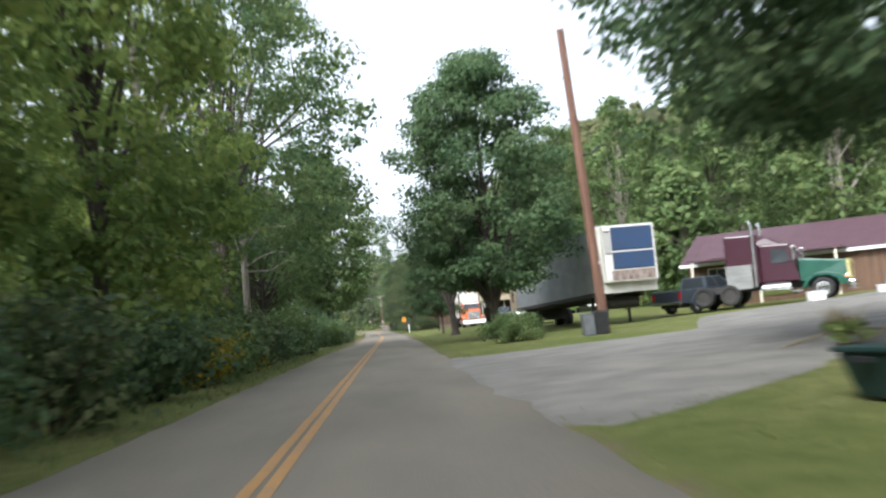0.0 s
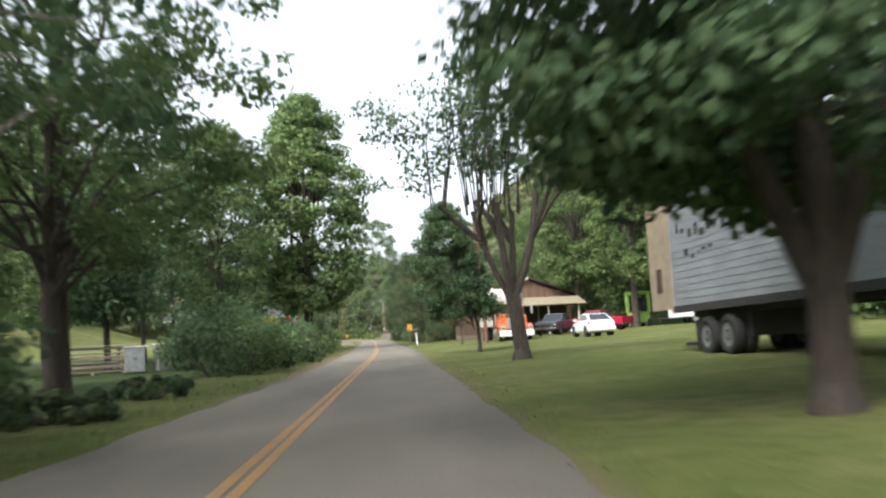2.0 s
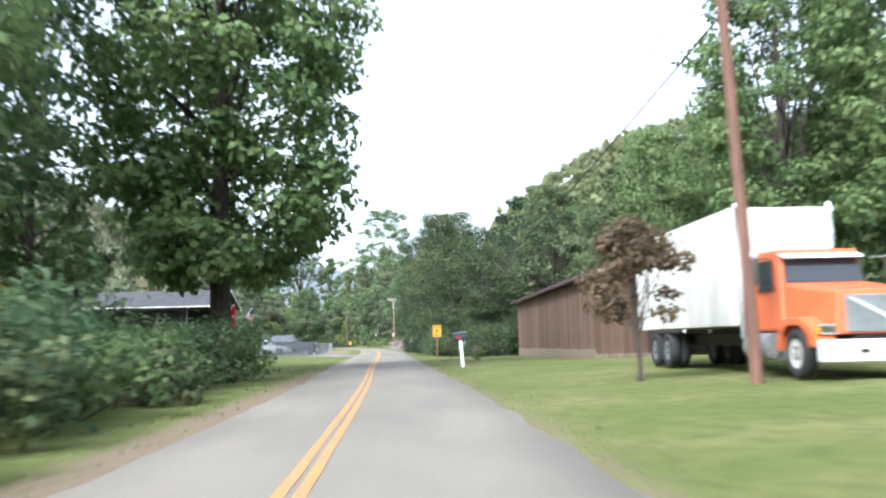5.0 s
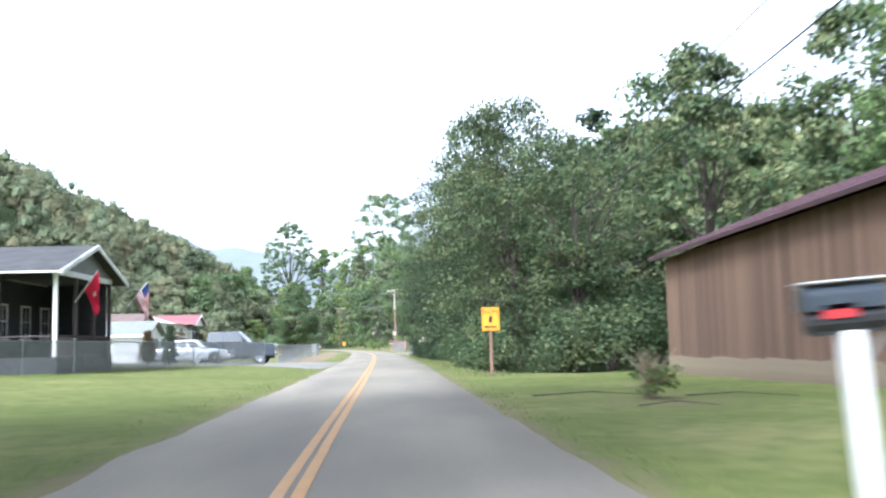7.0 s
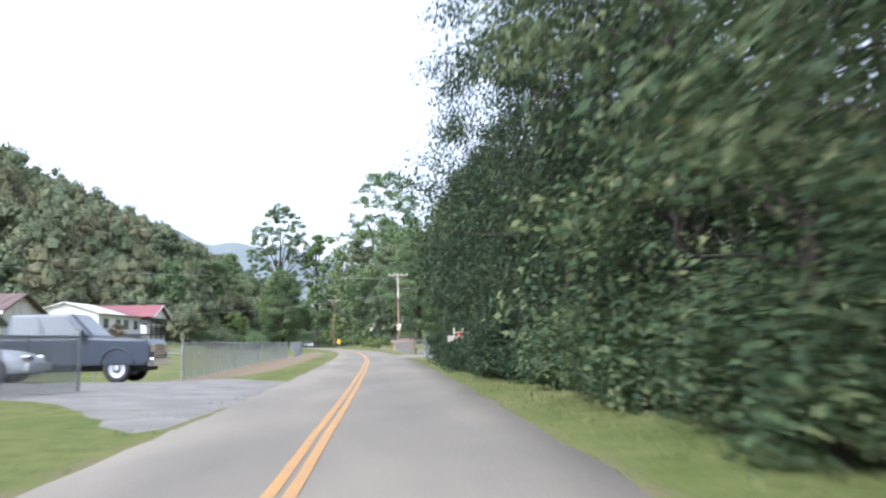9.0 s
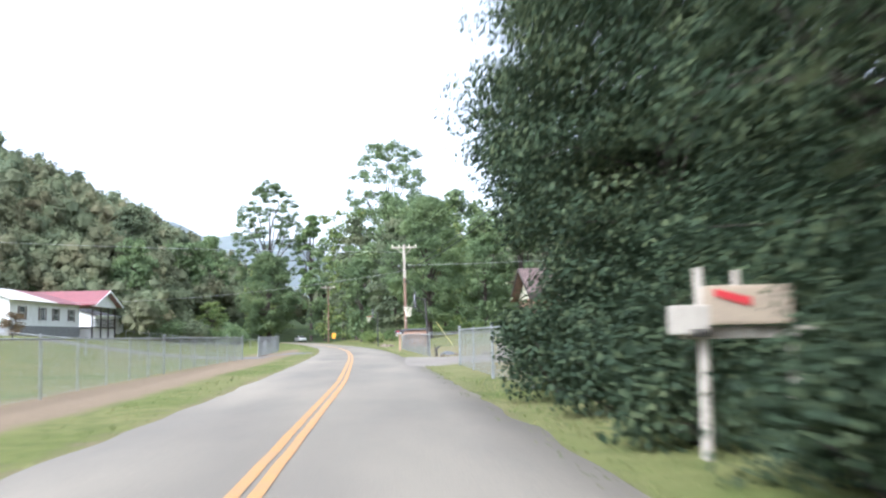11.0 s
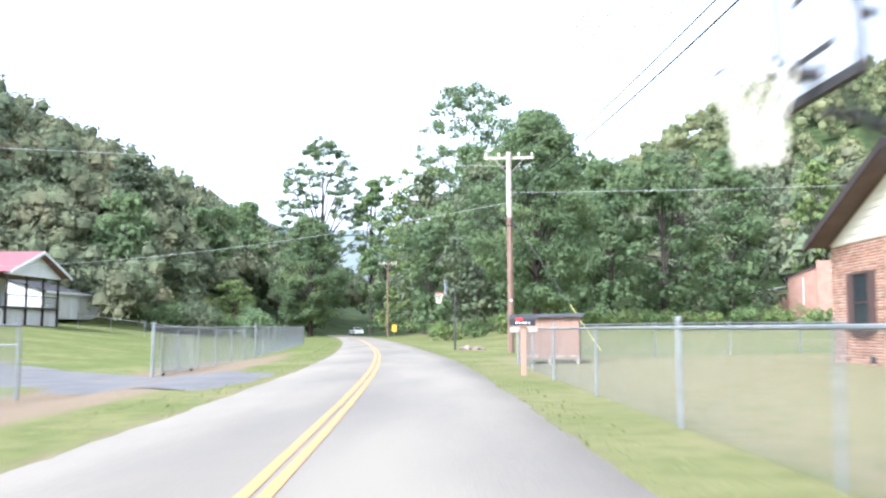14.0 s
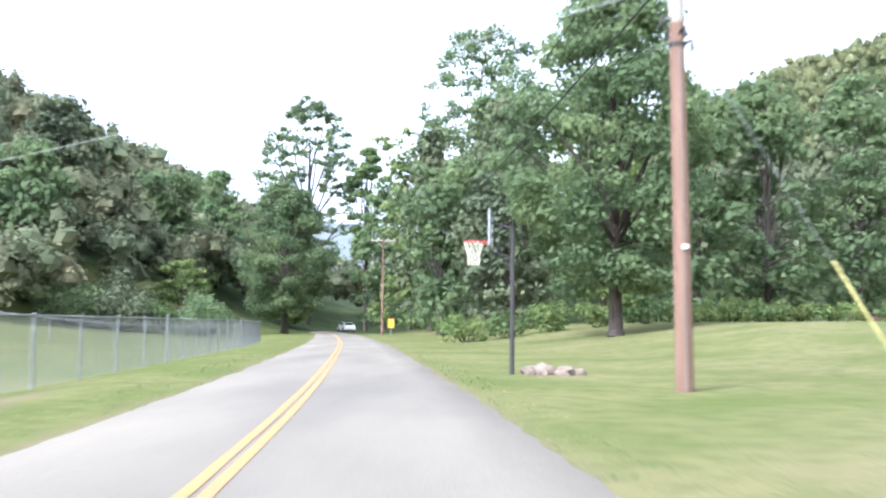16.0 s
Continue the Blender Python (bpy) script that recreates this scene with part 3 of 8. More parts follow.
def drape(name, x0, x1, low, high, material, label, lift=0.022, step=0.7):
    """A surfaced area laid over the land between two edges."""
    n = max(int(abs(x1 - x0) / step), 6)
    m = 24
    xs = np.linspace(x0, x1, n)
    rows = []
    for i, x in enumerate(xs):
        a = low(x) + 0.22 * noise.noise((x * 0.8, 2.0, 0.0))
        b = high(x) + 0.22 * noise.noise((x * 0.8, 8.0, 0.0))
        ys = np.linspace(a, b, m)
        zs = land(np.full(m, x), ys) + lift * np.sin(np.linspace(0, math.pi, m)) ** 0.3 - 0.01 - (0.05 if i in (0, n - 1) else 0)
        edge = np.array([0.35 * noise.noise((x, v * 0.7, 4.0)) + 0.12 * noise.noise((x, v * 3.0, 7.0)) for v in ys]) if i in (0, n - 1) else 0 * ys
        rows.append(np.stack([x + edge, ys, zs], -1))
    ob = fast_mesh(name, np.concatenate(rows), grid_quads(n, m)[:, ::-1], material)
    return tagged(ob, label, "driveway", kind="structure")


drape("driveway", 1.25, 34, lambda x: 8.4 + 0.9 * (x - 1.25) if x < 7 else 13.6 + 0.35 * (x - 7),
      lambda x: 29.5 - 1.6 * min(x - 1.25, 1.0) if x < 9 else 27.9 + 3.0 * (x - 9) if x < 13 else 39.9 + 0.6 * (x - 13), GRAVEL,
      "wide pale gravel yard opening off the road", lift=0.06)
drape("driveway_2", -1.9, 8.2, lambda x: 216.9 + 2.4 * ease(x, -1.6, 1.4), lambda x: 233.0 - 2.6 * ease(x, -1.6, 0.8), CONCRETE,
      "pale concrete driveway leading to the brick garage", lift=0.03)
drape("driveway_3", -24, -3.6, lambda x: 171.5 - 6.5 * ease(x, -8, -3.8), lambda x: 187.5 - 6 * ease(x, -9, -4), GRAVEL,
      "pale gravel parking area beside the fence", lift=0.03)
drape("driveway_4", -36, -7.4, lambda x: 246 - 0.9 * (x + 7.4), lambda x: 253 - 0.9 * (x + 7.4), DARK_ASPHALT,
      "dark asphalt driveway crossing the ditch", lift=0.022)

# ---- trees ----
def leaf_cloud(rng, centres, radius, per, leaf, flat=0.56, up=0.5, hollow=0.25, rand=0.42, floor=-1.0):
    """Leaves in loose clumps about the centres: corner places and faces."""
    centres = np.asarray(centres, float)
    n = len(centres) * per
    c = np.repeat(centres, per, 0)
    r = np.repeat(np.broadcast_to(np.asarray(radius, float), (len(centres),)), per)
    d = rng.normal(size=(n, 3))
    d /= np.linalg.norm(d, axis=1, keepdims=True)
    d[:, 2] = np.where(d[:, 2] < floor, -d[:, 2], d[:, 2])
    q = (hollow + (1 - hollow) * rng.random(n) ** 0.6) * r
    p = c + d * q[:, None] * np.array([1, 1, flat])
    nrm = d * 0.8 + rng.normal(size=(n, 3)) * rand + np.array([0, 0, up])
    nrm /= np.linalg.norm(nrm, axis=1, keepdims=True)
    t = np.cross(nrm, rng.normal(size=(n, 3)))
    t /= np.linalg.norm(t, axis=1, keepdims=True) + 1e-9
    b = np.cross(nrm, t)
    s = leaf * (0.6 + 0.8 * rng.random(n))[:, None]
    co = np.stack([p - t * s * 0.5, p + b * s * 0.33 + nrm * s * 0.06, p + t * s * 0.55 - nrm * s * 0.1, p - b * s * 0.33 + nrm * s * 0.06], 1)
    return co.reshape(-1, 3), np.arange(4 * n).reshape(n, 4)


def limb_path(rng, a, b, bow=0.12, n=4):
    a, b = np.asarray(a, float), np.asarray(b, float)
    L = np.linalg.norm(b - a)
    out = []
    for t in np.linspace(0, 1, n):
        w = math.sin(t * math.pi) * bow * L
        out.append(a + (b - a) * t + rng.normal(size=3) * w * 0.35 + np.array([0, 0, w * 0.5]))
    return out


def make_tree(x, y, h, r, base, leaves, label, seed=1, trunk_r=0.25, clumps=90, per=110, leaf=0.26, shape="oval", clump_r=None, lean=(0, 0), bark=None, group="", fork=0.35, category="tree", z=None, split=False, core=0.35, shift=(0, 0), name="tree"):
    """A tree: tapered trunk with limbs, and a crown of leaf clumps with gaps and an uneven outline."""
    rng = np.random.default_rng(seed)
    z = landz(x, y) - 0.05 if z is None else z
    root = thing(name, pose(x, y, z), label, category, group)
    cs = []
    H = h - base
    while len(cs) < clumps:
        t = rng.random()
        if shape == "oval":
            w = (math.sin(math.pi * min(0.10 + 0.88 * t, 1)) ** 0.65) * (1.0 - 0.25 * t)
        elif shape == "cone":
            w = (1 - t) ** 0.7 * (0.55 + 0.45 * min(t * 6, 1))
        elif shape == "wide":
            w = math.sin(math.pi * (0.18 + 0.75 * t)) ** 0.5
        elif shape == "column":
            w = 0.75 + 0.25 * math.sin(6 * t + seed)
        else:
            w = math.sqrt(max(1 - t * t, 0))
        a = rng.random() * math.tau
        lump = 0.80 + 0.28 * noise.noise((math.cos(a) * 1.6 + seed, math.sin(a) * 1.6, t * 4))
        q = r * w * lump * (core + (1 - core) * rng.random() ** 0.45)
        cs.append((shift[0] * min(4 * t, 1) + lean[0] * t + q * math.cos(a), shift[1] * min(4 * t, 1) + lean[1] * t + q * math.sin(a), base + 0.3 + (H - 0.5) * t))
    cs = np.array(cs)
    cr = (clump_r or max(0.55, r * 0.24)) * (0.7 + 0.6 * rng.random(len(cs)))
    co, qu = leaf_cloud(rng, cs, cr, per, leaf)
    fast_mesh("crown", co, qu, leaves, root)
    bm = bmesh.new()
    top = np.array([lean[0] * 0.8 + shift[0] * 0.7, lean[1] * 0.8 + shift[1] * 0.7, base + H * 0.72])
    tube([(0, 0, 0), (0.03, 0.02, 0.35), (lean[0] * 0.1, lean[1] * 0.1, base * 0.6 + 0.5), tuple(top * 0.6), tuple(top)],
         [trunk_r * 1.45, trunk_r * 1.08, trunk_r * 0.92, trunk_r * 0.62, trunk_r * 0.2], 10, bm)
    if split:
        for sx, sy in ((-1.25, 0.3), (0.95, -0.4), (0.5, 1.1)):
            tube([(0, 0, base * 0.55), (sx * 0.45, sy * 0.45, base * 1.25), (sx, sy, base * 2.1), (sx * 1.7, sy * 1.7, base * 3.4)], [trunk_r * 0.74, trunk_r * 0.66, trunk_r * 0.5, trunk_r * 0.2], 9, bm)
    for c in cs[rng.permutation(len(cs))[: min(26, clumps)]]:
        t0 = fork + 0.45 * rng.random()
        s = np.interp(t0, [0, 1], [0.0, 1.0]) * top * 0.85
        s[2] = min(s[2], c[2] - 0.2)
        tube([tuple(v) for v in limb_path(rng, s, c)], [trunk_r * 0.36, trunk_r * 0.26, trunk_r * 0.16, trunk_r * 0.06], 5, bm)
    part("trunk", bm, bark or BARK, root)
    return root


def make_bush(x, y, w, h, leaves, label, seed, leaf=0.16, clumps=30, per=90, group="", name="bush", category="bush", depth=None):
    rng = np.random.default_rng(seed)
    root = thing(name, pose(x, y, landz(x, y) - 0.03), label, category, group)
    depth = depth or w
    a, t = rng.random(clumps) * math.tau, rng.random(clumps)
    q = np.sqrt(rng.random(clumps))
    cs = np.stack([np.cos(a) * q * w * 0.42, np.sin(a) * q * depth * 0.42, 0.15 * h + 0.68 * h * t * (1.1 - 0.5 * q)], -1)
    co, qu = leaf_cloud(rng, cs, min(w, h) * 0.26 * (0.7 + 0.6 * rng.random(clumps)), per, leaf, flat=0.85)
    co[:, 2] = np.maximum(co[:, 2], 0.02)
    fast_mesh("foliage", co, qu, leaves, root)
    bm = bmesh.new()
    for c in cs[:9]:
        tube([(c[0] * 0.12, c[1] * 0.12, 0), tuple(c * np.array([0.55, 0.55, 0.5])), tuple(c)], [0.03, 0.02, 0.008], 5, bm)
    part("stem", bm, BARK, root)
    return root

# ---- trees and bushes along the road ----
make_tree(4.9, 44.6, 13.6, 5.9, 2.1, LEAF_DARK, "dense dark green maple with a low full crown on the lawn", 11, 0.22, clumps=330, per=165, leaf=0.18, core=0.08, shape="oval", clump_r=0.95, split=True)
make_tree(4.63, 81.8, 7.5, 2.35, 1.5, LEAF_DARK, "small dark green lawn tree with a leaning trunk", 12, 0.09, clumps=180, per=135, leaf=0.14, shape="dome", lean=(-0.3, 0.2), shift=(-1.15, 0), clump_r=0.6, fork=0.2, core=0.12)
make_tree(5.6, 106.5, 3.9, 1.5, 1.2, LEAF_RUST, "little ornamental tree with rusty brown leaves", 13, 0.05, clumps=34, per=90, leaf=0.14, clump_r=0.5)
make_tree(9.6, 13.2, 11.5, 7.6, 3.3, LEAF_DARK, "dark leafy tree overhanging the gravel yard", 14, 0.3, clumps=480, per=170, leaf=0.165, shape="wide", clump_r=1.05, core=0.2)
# Added mostly out of view: shades the grass and fills the canopy above.
make_tree(8.9, 4.6, 12, 6.2, 3.4, LEAF_DARK, "leafy tree added mostly out of view to shade the grass", 18, 0.3, clumps=440, per=130, leaf=0.22, shape="wide", clump_r=1.05, core=0.2)
make_tree(-7.2, 56.5, 8.6, 5.2, 3.0, LEAF_MID, "dark low-branched tree hanging over the verge", 17, 0.2, clumps=85, per=140, leaf=0.16, shape="wide", clump_r=0.95)
make_tree(-7.2, 123.9, 24, 7.4, 3.4, LEAF_MID, "tall full-crowned roadside tree with a thick trunk", 15, 0.46, clumps=330, per=115, leaf=0.36, shape="oval", clump_r=1.35)

make_tree(19.4, 131.0, 23, 5.6, 4.5, LEAF_MID, "tall broadleaf tree behind the parked vehicles", 19, 0.28, clumps=230, per=90, leaf=0.3, shape="oval", clump_r=1.2)


def make_pollard(x, y):
    """Cut-back tree: heavy limbs with many upright shoots and thin foliage."""
    rng = np.random.default_rng(77)
    root = thing("tree", pose(x, y, landz(x, y) - 0.05), "pollarded tree with heavy dark limbs and upright leafy shoots", "tree")
    bm = bmesh.new()
    tube([(0, 0, 0), (0.0, 0, 0.4), (-0.12, 0, 1.6), (-0.2, 0, 2.2)], [0.37, 0.255, 0.23, 0.26], 12, bm)
    ends = []
    for dx, dy, top, rr in ((-1.15, 0.2, 5.0, 0.11), (-0.4, -0.4, 5.2, 0.14), (0.2, 0.5, 5.0, 0.13), (0.95, -0.1, 5.5, 0.15)):
        e = (dx - 0.2, dy, top)
        tube([(-0.2, 0, 1.9), (dx * 0.45 - 0.2, dy * 0.5, 3.0), (dx * 0.8 - 0.2, dy * 0.8, 4.1), e], [rr, rr * 0.85, rr * 0.75, rr * 0.7], 8, bm)
        ends.append(e)
        for k in range(2):
            a = rng.random() * math.tau
            f = (e[0] + 1.2 * math.cos(a), e[1] + 1.2 * math.sin(a), top + 0.2)
            tube([(dx * 0.7 - 0.2, dy * 0.7, 3.9), ((e[0] + f[0]) / 2, (e[1] + f[1]) / 2, top - 0.35), f], [0.10, 0.08, 0.07], 6, bm)
            ends.append(f)
    cs = []
    for e in ends:
        for k in range(6):
            a, q = rng.random() * math.tau, rng.random()
            L = 2.8 + 3.4 * rng.random()
            b = (e[0] + 0.9 * q * math.cos(a), e[1] + 0.9 * q * math.sin(a), e[2] + L)
            s = (e[0] + 0.25 * math.cos(a), e[1] + 0.25 * math.sin(a), e[2] - 0.1)
            tube([s, ((s[0] + b[0]) / 2 + 0.15 * math.cos(a), (s[1] + b[1]) / 2 + 0.15 * math.sin(a), s[2] + L * 0.45), b], [0.024, 0.018, 0.007], 5, bm)
            for t in (0.35, 0.6, 0.85, 1.0):
                cs.append((s[0] + (b[0] - s[0]) * t, s[1] + (b[1] - s[1]) * t, s[2] + L * t))
    part("trunk", bm, BARK, root)
    co, qu = leaf_cloud(rng, cs, 0.38, 12, 0.14)
    far = [(-3.0 + 1.1 * rng.normal(), 1.0 * rng.normal(), 5.6 + 3.4 * rng.random()) for k in range(40)] + [(3.2 + 1.5 * rng.normal(), 1.2 * rng.normal(), 6.0 + 3.6 * rng.random()) for k in range(110)] + [(1.8 * rng.normal(), 1.2 * rng.normal(), 6.6 + 3.0 * rng.random()) for k in range(50)]
    co2, qu2 = leaf_cloud(rng, far, 0.7, 40, 0.14)
    fast_mesh("crown", np.concatenate([co, co2]), np.concatenate([qu, qu2 + len(co)]), LEAF_DARK, root)
    return root


make_pollard(4.55, 65.9)
# woods on the left before the hedge
ww = "tall roadside tree with mottled green leaves in dense woods"
for i, (x, y, h, r, b) in enumerate([(-8.2, -3, 15, 5.2, 0.9), (-7.4, 7, 16, 4.8, 1.4), (-8.4, 16, 17, 5.2, 1.2), (-7.0, 24, 16, 4.6, 1.6), (-8.0, 33, 18, 5.0, 1.6), (-6.9, 42, 19, 7.8, 3.2),
                                     (-7.2, 50, 21, 7.8, 4.2), (-8.2, 60, 23, 8.2, 4.6), (-14, 10, 17, 5.5, 1.0), (-15, 24, 18, 5.5, 1.0), (-15, 40, 17, 5.5, 1.0), (-17, 54, 16, 5.0, 1.5)]):
    make_tree(x, y, h, r, b, LEAF_MAPLE_LIT if i in (2, 3, 4) else LEAF_MID if i % 3 else LEAF_DARK, ww, 20 + i, 0.2 + 0.03 * (i % 3), clumps=160 if i in (5, 6, 7) else 200 if i in (1, 2, 3, 4) else 110, per=84 if i < 8 else 45, leaf=0.24 if i < 8 else 0.36, shape="wide" if i in (5, 6, 7) else "oval" if i % 2 else "column", clump_r=1.05, group="roadside woods", bark=PALE_BARK if i in (4, 6) else BARK)
for i, (x, y, h, r) in enumerate([(-12.0, 106, 17.5, 5.0), (-16.5, 101, 18.6, 5.8), (-21, 95, 18.5, 6.0), (-14, 113, 19, 5.2), (-12.8, 118.5, 18, 4.2), (-18.5, 119, 19, 5.6), (-25, 106, 17, 5.2), (-14, 84, 11, 3.6), (-19, 78, 13, 4.4), (-26, 88, 16, 5)]):
    make_tree(x, y, h, r * 1.1, 2.6, LEAF_DARK if i % 2 else LEAF_MID, "slender broadleaf tree behind the roadside hedge", 40 + i, 0.17, clumps=150, per=52, leaf=0.31, shape="oval", clump_r=1.05, group="trees behind the hedge")
# unseen trees added behind the start of the walk to shade it
for i, (x, y, h, r) in enumerate([(-7.2, -10.5, 17, 5.4), (-6.6, -18.5, 18, 5.6), (-13, -7, 18, 5.5), (8.0, -6.5, 13, 6.0)]):
    make_tree(x, y, h, r, 1.6, LEAF_MID, ww, 610 + i, 0.24, clumps=150, per=70, leaf=0.3, shape="wide", clump_r=1.1, group="roadside woods")
rh = random.Random(5)
for i in range(3, 30):
    y = 61 + i * 1.95
    x = -5.1 + 0.75 * float(ease(112 - y, 5, 28)) - rh.random() * 0.5
    make_bush(x - 0.9 * (i % 2), y, 2.6 + 0.7 * rh.random(), (1.5 + 0.9 * rh.random()) * (1.35 if i % 2 else 1.0), (LEAF_MID, LEAF_DARK, LEAF_VINE, LEAF_DARK)[i % 4],
              "tangled roadside bush with mixed green leaves", 60 + i, leaf=0.15, clumps=24, per=70, group="roadside hedge")
for i in range(3, 12):
    make_bush(-7.6 - rh.random(), 63 + i * 4.6, 3.6, 2.4 + 1.4 * rh.random(), (LEAF_MID, LEAF_VINE)[i % 2], "tall overgrown shrub behind the hedge", 95 + i, leaf=0.2, clumps=24, per=60, group="overgrown shrubs")
for i in range(22):
    y = -4 + i * 3.0
    make_bush(-4.9 - 0.8 * (i % 2), y, 3.0 if y < 49 else 2.2, (1.7 + 1.1 * rh.random()) * (1 if y < 49 else 0.25), (LEAF_VINE, LEAF_MID, LEAF_DARK)[i % 3], "shady undergrowth bush at the edge of the woods", 110 + i, leaf=0.17, clumps=22, per=75, group="undergrowth")
make_bush(-4.6, 24.0, 1.5, 1.9, LEAF_YELLOW, "goldenrod clump with yellow flowers", 140, leaf=0.11, clumps=16, per=70, group="goldenrod")
make_bush(-4.7, 31.5, 1.3, 1.6, LEAF_YELLOW, "goldenrod clump with yellow flowers", 141, leaf=0.11, clumps=14, per=70, group="goldenrod")
make_bush(-8.2, 103.0, 1.9, 3.5, LEAF_YELLOW, "yellow-leaved shrub standing above the hedge", 142, leaf=0.16, clumps=20, per=70, group="")
make_bush(4.7, 36.9, 2.8, 1.4, LEAF_MID, "low rounded shrub on the grass island", 150, leaf=0.075, clumps=46, per=190)

# vine-covered thicket right of the road
for i, (x, y, h, r) in enumerate([(6.4, 155.5, 8.5, 3.4), (5.4, 160.5, 10, 3.6), (5.0, 166, 11, 3.5), (4.9, 171.5, 11.5, 3.4), (5.0, 177, 12.5, 3.7), (4.7, 182.5, 12, 3.5), (4.9, 188, 12.5, 3.7), (4.7, 193.5, 12, 3.5), (5.6, 198, 10.5, 3.4), (7.2, 202.0, 9.5, 2.8),
                                 (12, 157, 13, 5.0), (11.5, 166, 14.5, 5.2), (11.5, 176, 15, 4.4), (11.5, 187, 15, 4.4), (12.5, 194, 14, 4.2), (16, 152.5, 13, 4.2), (9.0, 200.5, 11.5, 3.6)]):
    # Beyond y 170 the darker leaves carry the thicket's shade in their colour.
    make_tree(x, y, h, r, 0.15, LEAF_SHADED_HEMLOCK if y > 170 else LEAF_VINE, "vine-smothered tree leafy down to the ground", 160 + i, 0.2, clumps=100 if i < 10 else 150 if y < 160 else 70, per=(190 if 174 < y < 190 else 120) if i < 10 else 100 if y < 160 else 45, leaf=(0.1 if 174 < y < 190 else 0.135) if i < 10 else 0.22 if y < 160 else 0.34, shape="column" if i < 10 else "oval", clump_r=0.85, group="vine-covered thicket")
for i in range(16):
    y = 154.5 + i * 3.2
    make_bush(float(centre(y)) + 4.75 - 0.55 * float(ease(y, 174, 182)) + 0.25 * (i % 2), y, 2.2, 1.5 + 0.8 * rh.random(), LEAF_VINE if y < 176 else LEAF_SHADED_HEMLOCK, "low leafy growth at the foot of the thicket", 180 + i, leaf=0.115 if y < 172 else 0.085, clumps=22 if y < 172 else 30, per=120 if y < 172 else 190, group="thicket edge")

for i, (x, y, h, r, base, clumps, per, leaf, shape) in enumerate([(4.6, 160, 11.5, 4.4, 1.0, 110, 140, 0.14, "wide"), (4.0, 169, 12.5, 4.8, 1.0, 110, 140, 0.14, "wide"), (3.7, 178.5, 12.5, 4.6, 1.0, 190, 190, 0.095, "wide"),
                                                                  (3.4, 187, 12.5, 4.7, 1.0, 210, 190, 0.095, "wide"), (4.4, 193.5, 11, 3.7, 1.6, 130, 190, 0.1, "wide"), (3.6, 200.6, 10, 3.6, 1.7, 300, 250, 0.09, "wide"), (3.0, 203.7, 9.2, 3.4, 2.9, 240, 220, 0.1, "wide"), (7.0, 204.4, 9.4, 2.8, 1.4, 90, 190, 0.11, "dome")]):
    make_tree(x, y, h, r, base, LEAF_VINE if i < 2 else LEAF_SHADED_HEMLOCK, "tall tree of the thicket leaning out over the verge", 190 + i, 0.1, clumps=clumps, per=per, leaf=leaf, shape=shape, clump_r=0.9, group="vine-covered thicket", core=0.2)

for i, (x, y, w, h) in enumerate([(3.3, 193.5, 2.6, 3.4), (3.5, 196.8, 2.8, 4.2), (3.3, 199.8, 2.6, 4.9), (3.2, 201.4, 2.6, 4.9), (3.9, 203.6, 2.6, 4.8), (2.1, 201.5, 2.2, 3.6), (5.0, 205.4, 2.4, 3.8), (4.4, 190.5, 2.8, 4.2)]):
    make_bush(x, y, w, h, LEAF_SHADED_HEMLOCK, "dense dark shrub filling the end of the thicket", 520 + i, leaf=0.085, clumps=46, per=240, group="thicket shrubs")

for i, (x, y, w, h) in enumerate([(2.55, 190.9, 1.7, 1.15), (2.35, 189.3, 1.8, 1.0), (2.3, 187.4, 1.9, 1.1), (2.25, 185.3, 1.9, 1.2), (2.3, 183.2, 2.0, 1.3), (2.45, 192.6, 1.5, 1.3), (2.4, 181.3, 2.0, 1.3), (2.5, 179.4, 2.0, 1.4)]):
    make_bush(x, y, w, h, LEAF_SHADED_HEMLOCK, "low dark growth along the foot of the thicket", 580 + i, leaf=0.08, clumps=30, per=170, group="thicket edge")

for i, (x, y, w, h) in enumerate([(-29.5, 342, 5.0, 3.6), (-35.0, 338, 5.2, 4.2), (-39.0, 337, 5.4, 4.6), (-43.0, 340, 5.6, 5.0), (-31.5, 347, 5.4, 4.4), (-38.0, 345, 5.8, 5.2)]):
    make_bush(x, y, w, h, LEAF_FAR if i % 2 else LEAF_EDGE, "overgrown brush at the foot of the wooded hill", 610 + i, leaf=0.32, clumps=34, per=60, group="hill-foot brush")
for i in range(4):
    make_bush(-33.5 - 1.9 * i, 341 - 1.5 * i, 4.6, 2.6 + 1.3 * rh.random(), LEAF_EDGE if i % 2 else LEAF_MID, "dark brush at the foot of the wooded hill", 540 + i, leaf=0.3, clumps=24, per=60, group="hill-foot brush")

for i, (x, y) in enumerate([(5.2, 152.9), (7.0, 153.2), (8.8, 153.0), (10.8, 153.6), (12.8, 153.2), (14.8, 153.8), (17, 154)]):
    make_bush(x, y, 3.2, 2.6 + 0.8 * rh.random(), LEAF_VINE, "dense vine-covered brush at the front of the thicket", 590 + i, leaf=0.13, clumps=34, per=110, group="thicket shrubs")

for i, (x, y) in enumerate([(9.6, 160.5), (12.2, 161.5), (14.8, 160), (17.6, 158.5), (20.4, 157), (10.8, 165.5), (15.5, 165)]):
    make_bush(x, y, 4.6, 3.4 + 0.9 * rh.random(), LEAF_VINE, "dark leafy brush inside the thicket", 560 + i, leaf=0.24, clumps=30, per=80, group="thicket shrubs")

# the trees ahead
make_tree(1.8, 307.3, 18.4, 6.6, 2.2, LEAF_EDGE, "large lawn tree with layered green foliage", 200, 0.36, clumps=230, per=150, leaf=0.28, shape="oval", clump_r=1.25)
